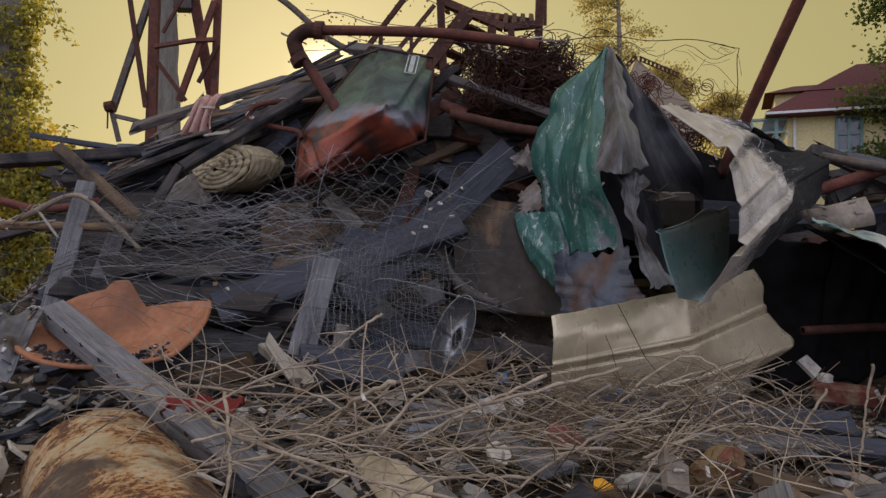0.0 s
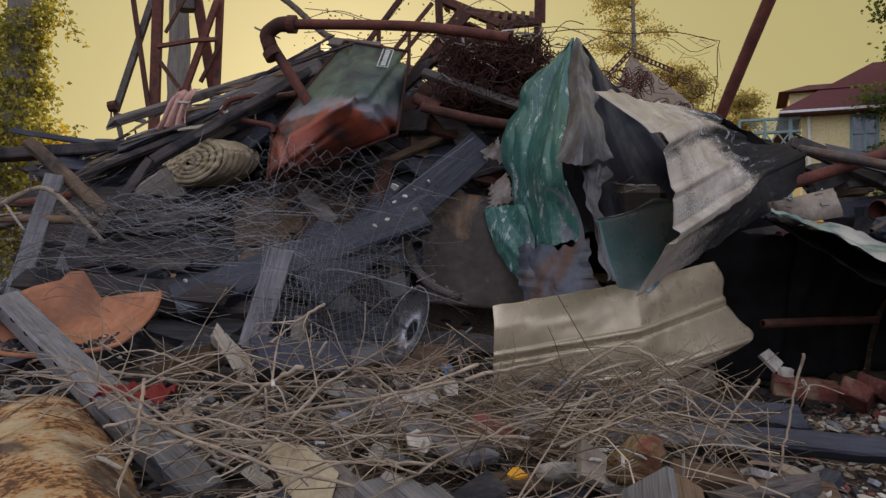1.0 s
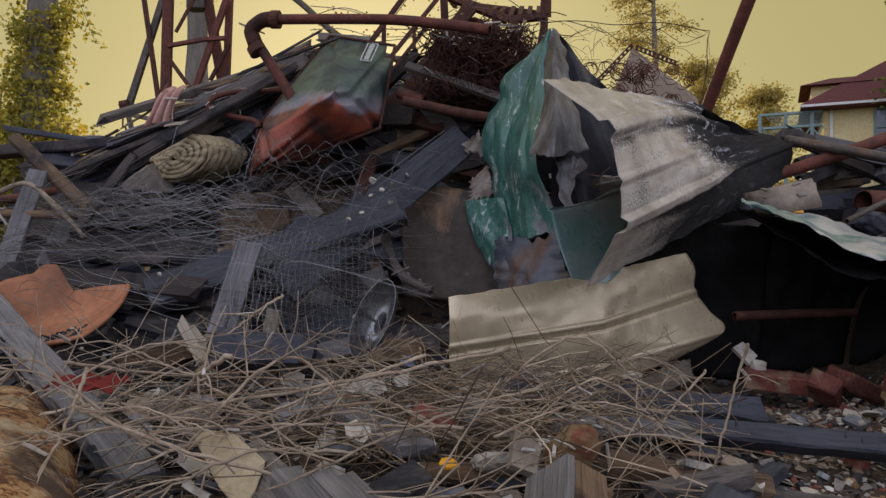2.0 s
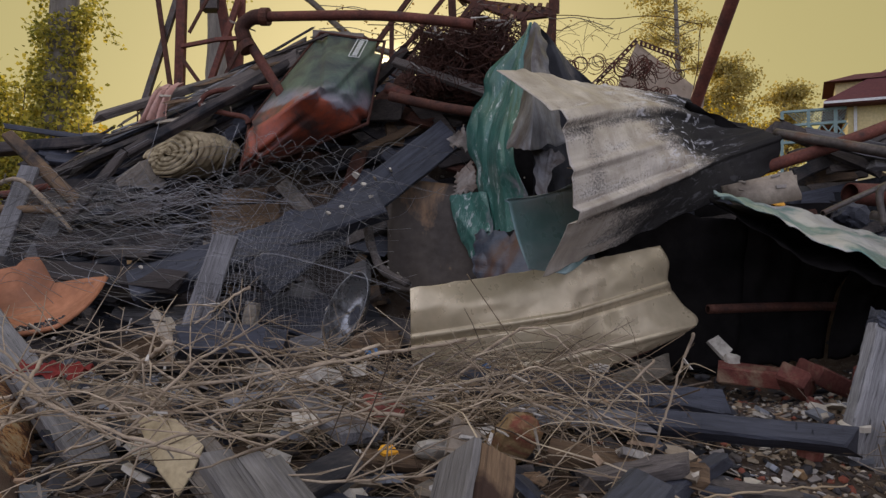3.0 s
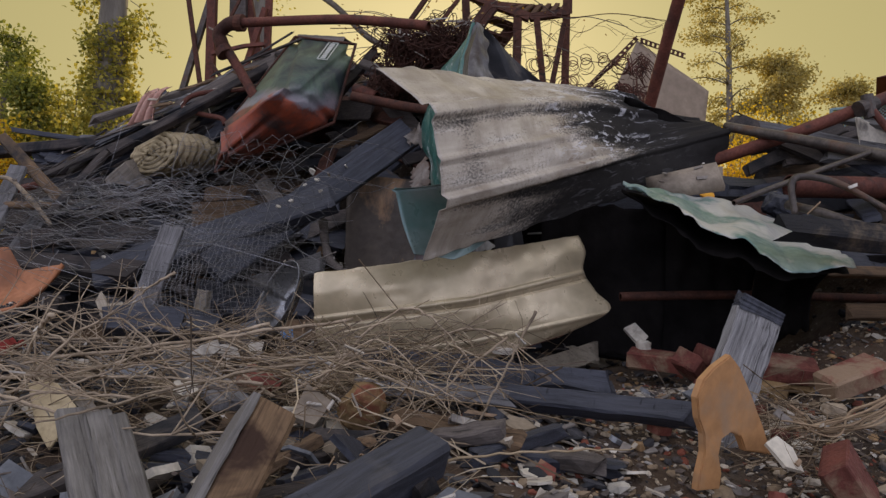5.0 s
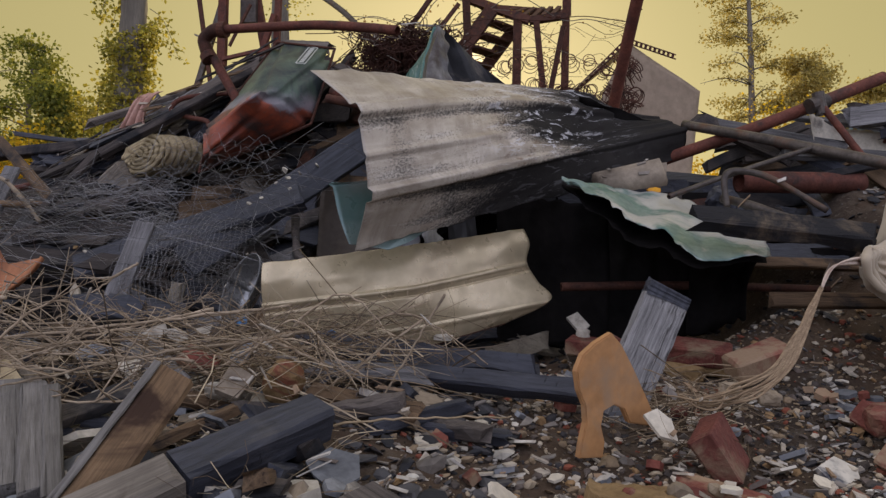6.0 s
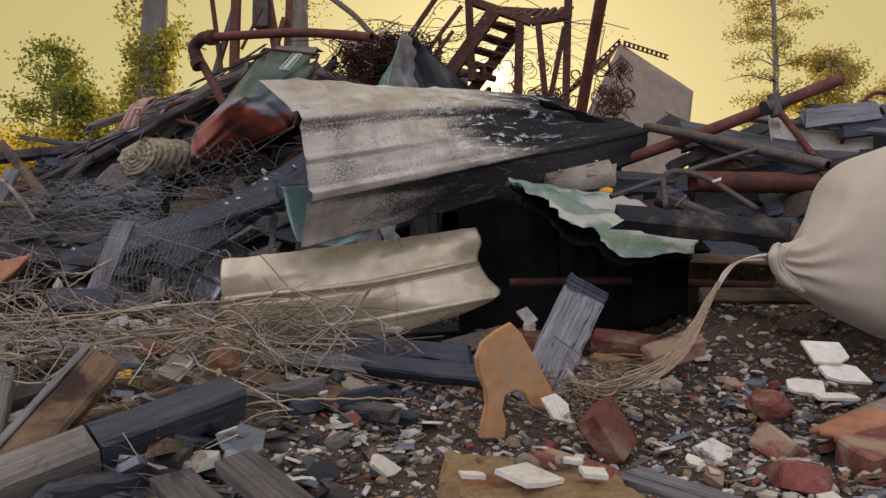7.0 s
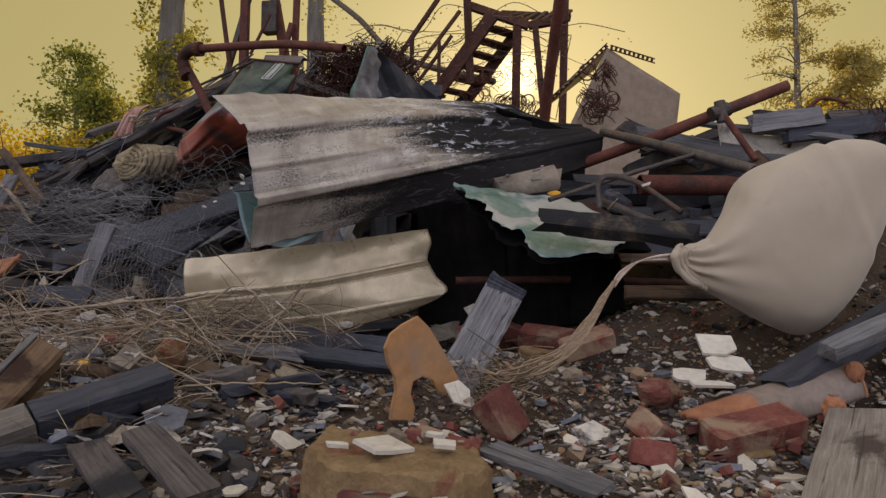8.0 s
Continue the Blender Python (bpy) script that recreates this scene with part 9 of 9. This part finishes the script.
one_shard(0, 0, 0.015, 0.006, "plaster", 900, "pale chip lying on the charred planks", m=pose(-0.030, 3.116, 0.989, 55, -20, 0), aspect=0.7)
one_shard(0, 0, 0.017, 0.006, "ceramic", 901, "pale chip lying on the charred planks", m=pose(0.010, 3.159, 1.017, 55, -7, 47), aspect=0.7)
one_shard(0, 0, 0.019, 0.006, "ceramic", 902, "pale chip lying on the charred planks", m=pose(0.109, 3.284, 1.096, 55, 6, 94), aspect=0.7)
one_shard(0, 0, 0.017, 0.006, "plaster", 903, "pale chip lying on the charred planks", m=pose(0.059, 3.063, 0.955, 55, 19, 141), aspect=0.7)
one_shard(0, 0, 0.014, 0.006, "ceramic", 904, "pale chip lying on the charred planks", m=pose(-0.048, 2.997, 0.907, 55, -8, 8), aspect=0.7)
one_shard(0, 0, 0.017, 0.006, "plaster", 905, "pale chip lying on the charred planks", m=pose(-0.098, 2.974, 0.878, 55, 5, 55), aspect=0.7)
one_shard(0, 0, 0.022, 0.006, "stone", 906, "pale chip lying on the charred planks", m=pose(0.052, 3.201, 1.046, 55, 18, 102), aspect=0.7)
one_shard(0, 0, 0.028, 0.006, "plaster", 907, "pale chip lying on the charred planks", m=pose(-0.041, 3.244, 1.067, 55, -9, 149), aspect=0.7)
one_shard(0, 0, 0.017, 0.006, "sandstone", 908, "pale chip lying on the charred planks", m=pose(-0.836, 2.806, 0.670, 55, 4, 16), aspect=0.7)
one_shard(0, 0, 0.014, 0.006, "plaster", 909, "pale chip lying on the charred planks", m=pose(-0.793, 2.810, 0.653, 55, 17, 63), aspect=0.7)

# ---- splinters and flakes that have settled on the heap ----
M["splinter"] = litter("pale_splinters", ((0.0, (0.42, 0.36, 0.28)), (0.25, (0.22, 0.19, 0.16)), (0.48, (0.55, 0.50, 0.43)), (0.66, (0.13, 0.10, 0.08)), (0.82, (0.30, 0.20, 0.12)), (0.92, (0.36, 0.33, 0.29))), 60)


def settle(name, count, seed, region, label, length, width, skip):
    """Drops flat slivers from above; each lies where it first lands."""
    rnd = random.Random(seed)
    bpy.context.view_layer.update()
    deps = bpy.context.evaluated_depsgraph_get()
    verts, faces = [], []
    for k in range(count):
        x, y = region(rnd)
        hit, p, n, _, ob, _ = scene.ray_cast(deps, V(x, y, 3.2), V(0, 0, -1))
        if not hit or n.z < 0.12 or p.z > 2.3 or any(w in ob.name for w in skip):
            continue
        a = rnd.uniform(0, 2 * math.pi)
        d = V(math.cos(a), math.sin(a), 0)
        d = (d - n * d.dot(n)).normalized()
        n = (n + V(rnd.gauss(0, 0.2), rnd.gauss(0, 0.2), 0)).normalized()
        d = (d - n * d.dot(n)).normalized()
        s = n.cross(d)
        L, W, T = rnd.uniform(*length) / 2, rnd.uniform(*width) / 2, rnd.uniform(0.0008, 0.0025)
        c = p + n * (T + 0.002)
        o = len(verts)
        for h in (-T, T):
            for fx, fy in ((-1, -rnd.uniform(0.2, 1)), (rnd.uniform(0.6, 1), -1), (1, rnd.uniform(0.0, 0.9)), (-rnd.uniform(0.5, 1), 1)):
                verts.append(tuple(c + d * L * fx + s * W * fy + n * h))
        faces += [(o + 3, o + 2, o + 1, o), (o + 4, o + 5, o + 6, o + 7)] + [(o + i, o + (i + 1) % 4, o + 4 + (i + 1) % 4, o + 4 + i) for i in range(4)]
    me = bpy.data.meshes.new(name)
    me.from_pydata(verts, [], faces)
    me.materials.append(M["splinter"])
    tagged(new(name, me), label, "splinters", kind="stuff")


BARE = ("_wall", "pan", "rolled_rim", "burnt_foot", "strip", "tab", "corner", "burnt_back", "rusted_sheet", "rusty_edge", "wire", "brick_body", "tile_piece", "mortar", "panel", "flap", "face", "fold", "tray", "sack", "rug", "coil", "long_pipe", "pipe", "crown", "leaves", "ivy", "trunk", "stem", "grate", "rail", "dish", "drum", "cable", "post", "brace", "tread", "landing")
settle("splinters", 2400, 7, lambda r: (r.uniform(-2.1, 1.0), r.uniform(2.7, 4.4)), "pale wood splinters settled on the burnt heap", (0.02, 0.15), (0.003, 0.016), BARE)
settle("flakes", 1500, 8, lambda r: (r.uniform(-2.1, 1.0), r.uniform(2.2, 4.4)), "flakes of paint, plaster and bark on the burnt heap", (0.008, 0.035), (0.006, 0.022), BARE)
settle("scrap_flakes", 500, 9, lambda r: (r.uniform(1.4, 3.4), r.uniform(2.3, 3.9)), "flakes of paint and bark on the scrap", (0.01, 0.06), (0.004, 0.018), BARE)
settle("ash_flakes", 1300, 10, lambda r: (r.uniform(-1.7, 1.0), r.uniform(0.9, 2.6)), "slivers of wood and bark on the ash", (0.015, 0.08), (0.003, 0.014), BARE)
settle("bank_chips", 1500, 11, lambda r: (r.uniform(0.95, 3.0), r.uniform(0.7, 2.35)), "thin pale chips and slivers on the gravel bank", (0.008, 0.045), (0.006, 0.024), BARE[:26])


def charred_bits():
    """Charred offcuts between the brush and the gravel."""
    rnd = random.Random(91)
    for k in range(34):
        x, y = rnd.uniform(0.15, 1.15), rnd.uniform(0.85, 1.75)
        a, ln = rnd.uniform(0, 6.28), rnd.uniform(0.10, 0.32)
        z = hill(x, y) + rnd.uniform(0.01, 0.05)
        d = V(math.cos(a), math.sin(a), rnd.uniform(-0.1, 0.25)) * ln / 2
        board("offcut", V(x, y, z) - d, V(x, y, z) + d, rnd.uniform(0.02, 0.06), rnd.uniform(0.012, 0.035), M[rnd.choice(["char", "char", "wood_dark", "wood_old", "wood_brown"])], "charred offcut lying in straw and ash", "offcut", "charred offcuts",
              face=(rnd.uniform(-0.4, 0.4), -0.4, 1), jag=0.04, wob=0.008)


charred_bits()
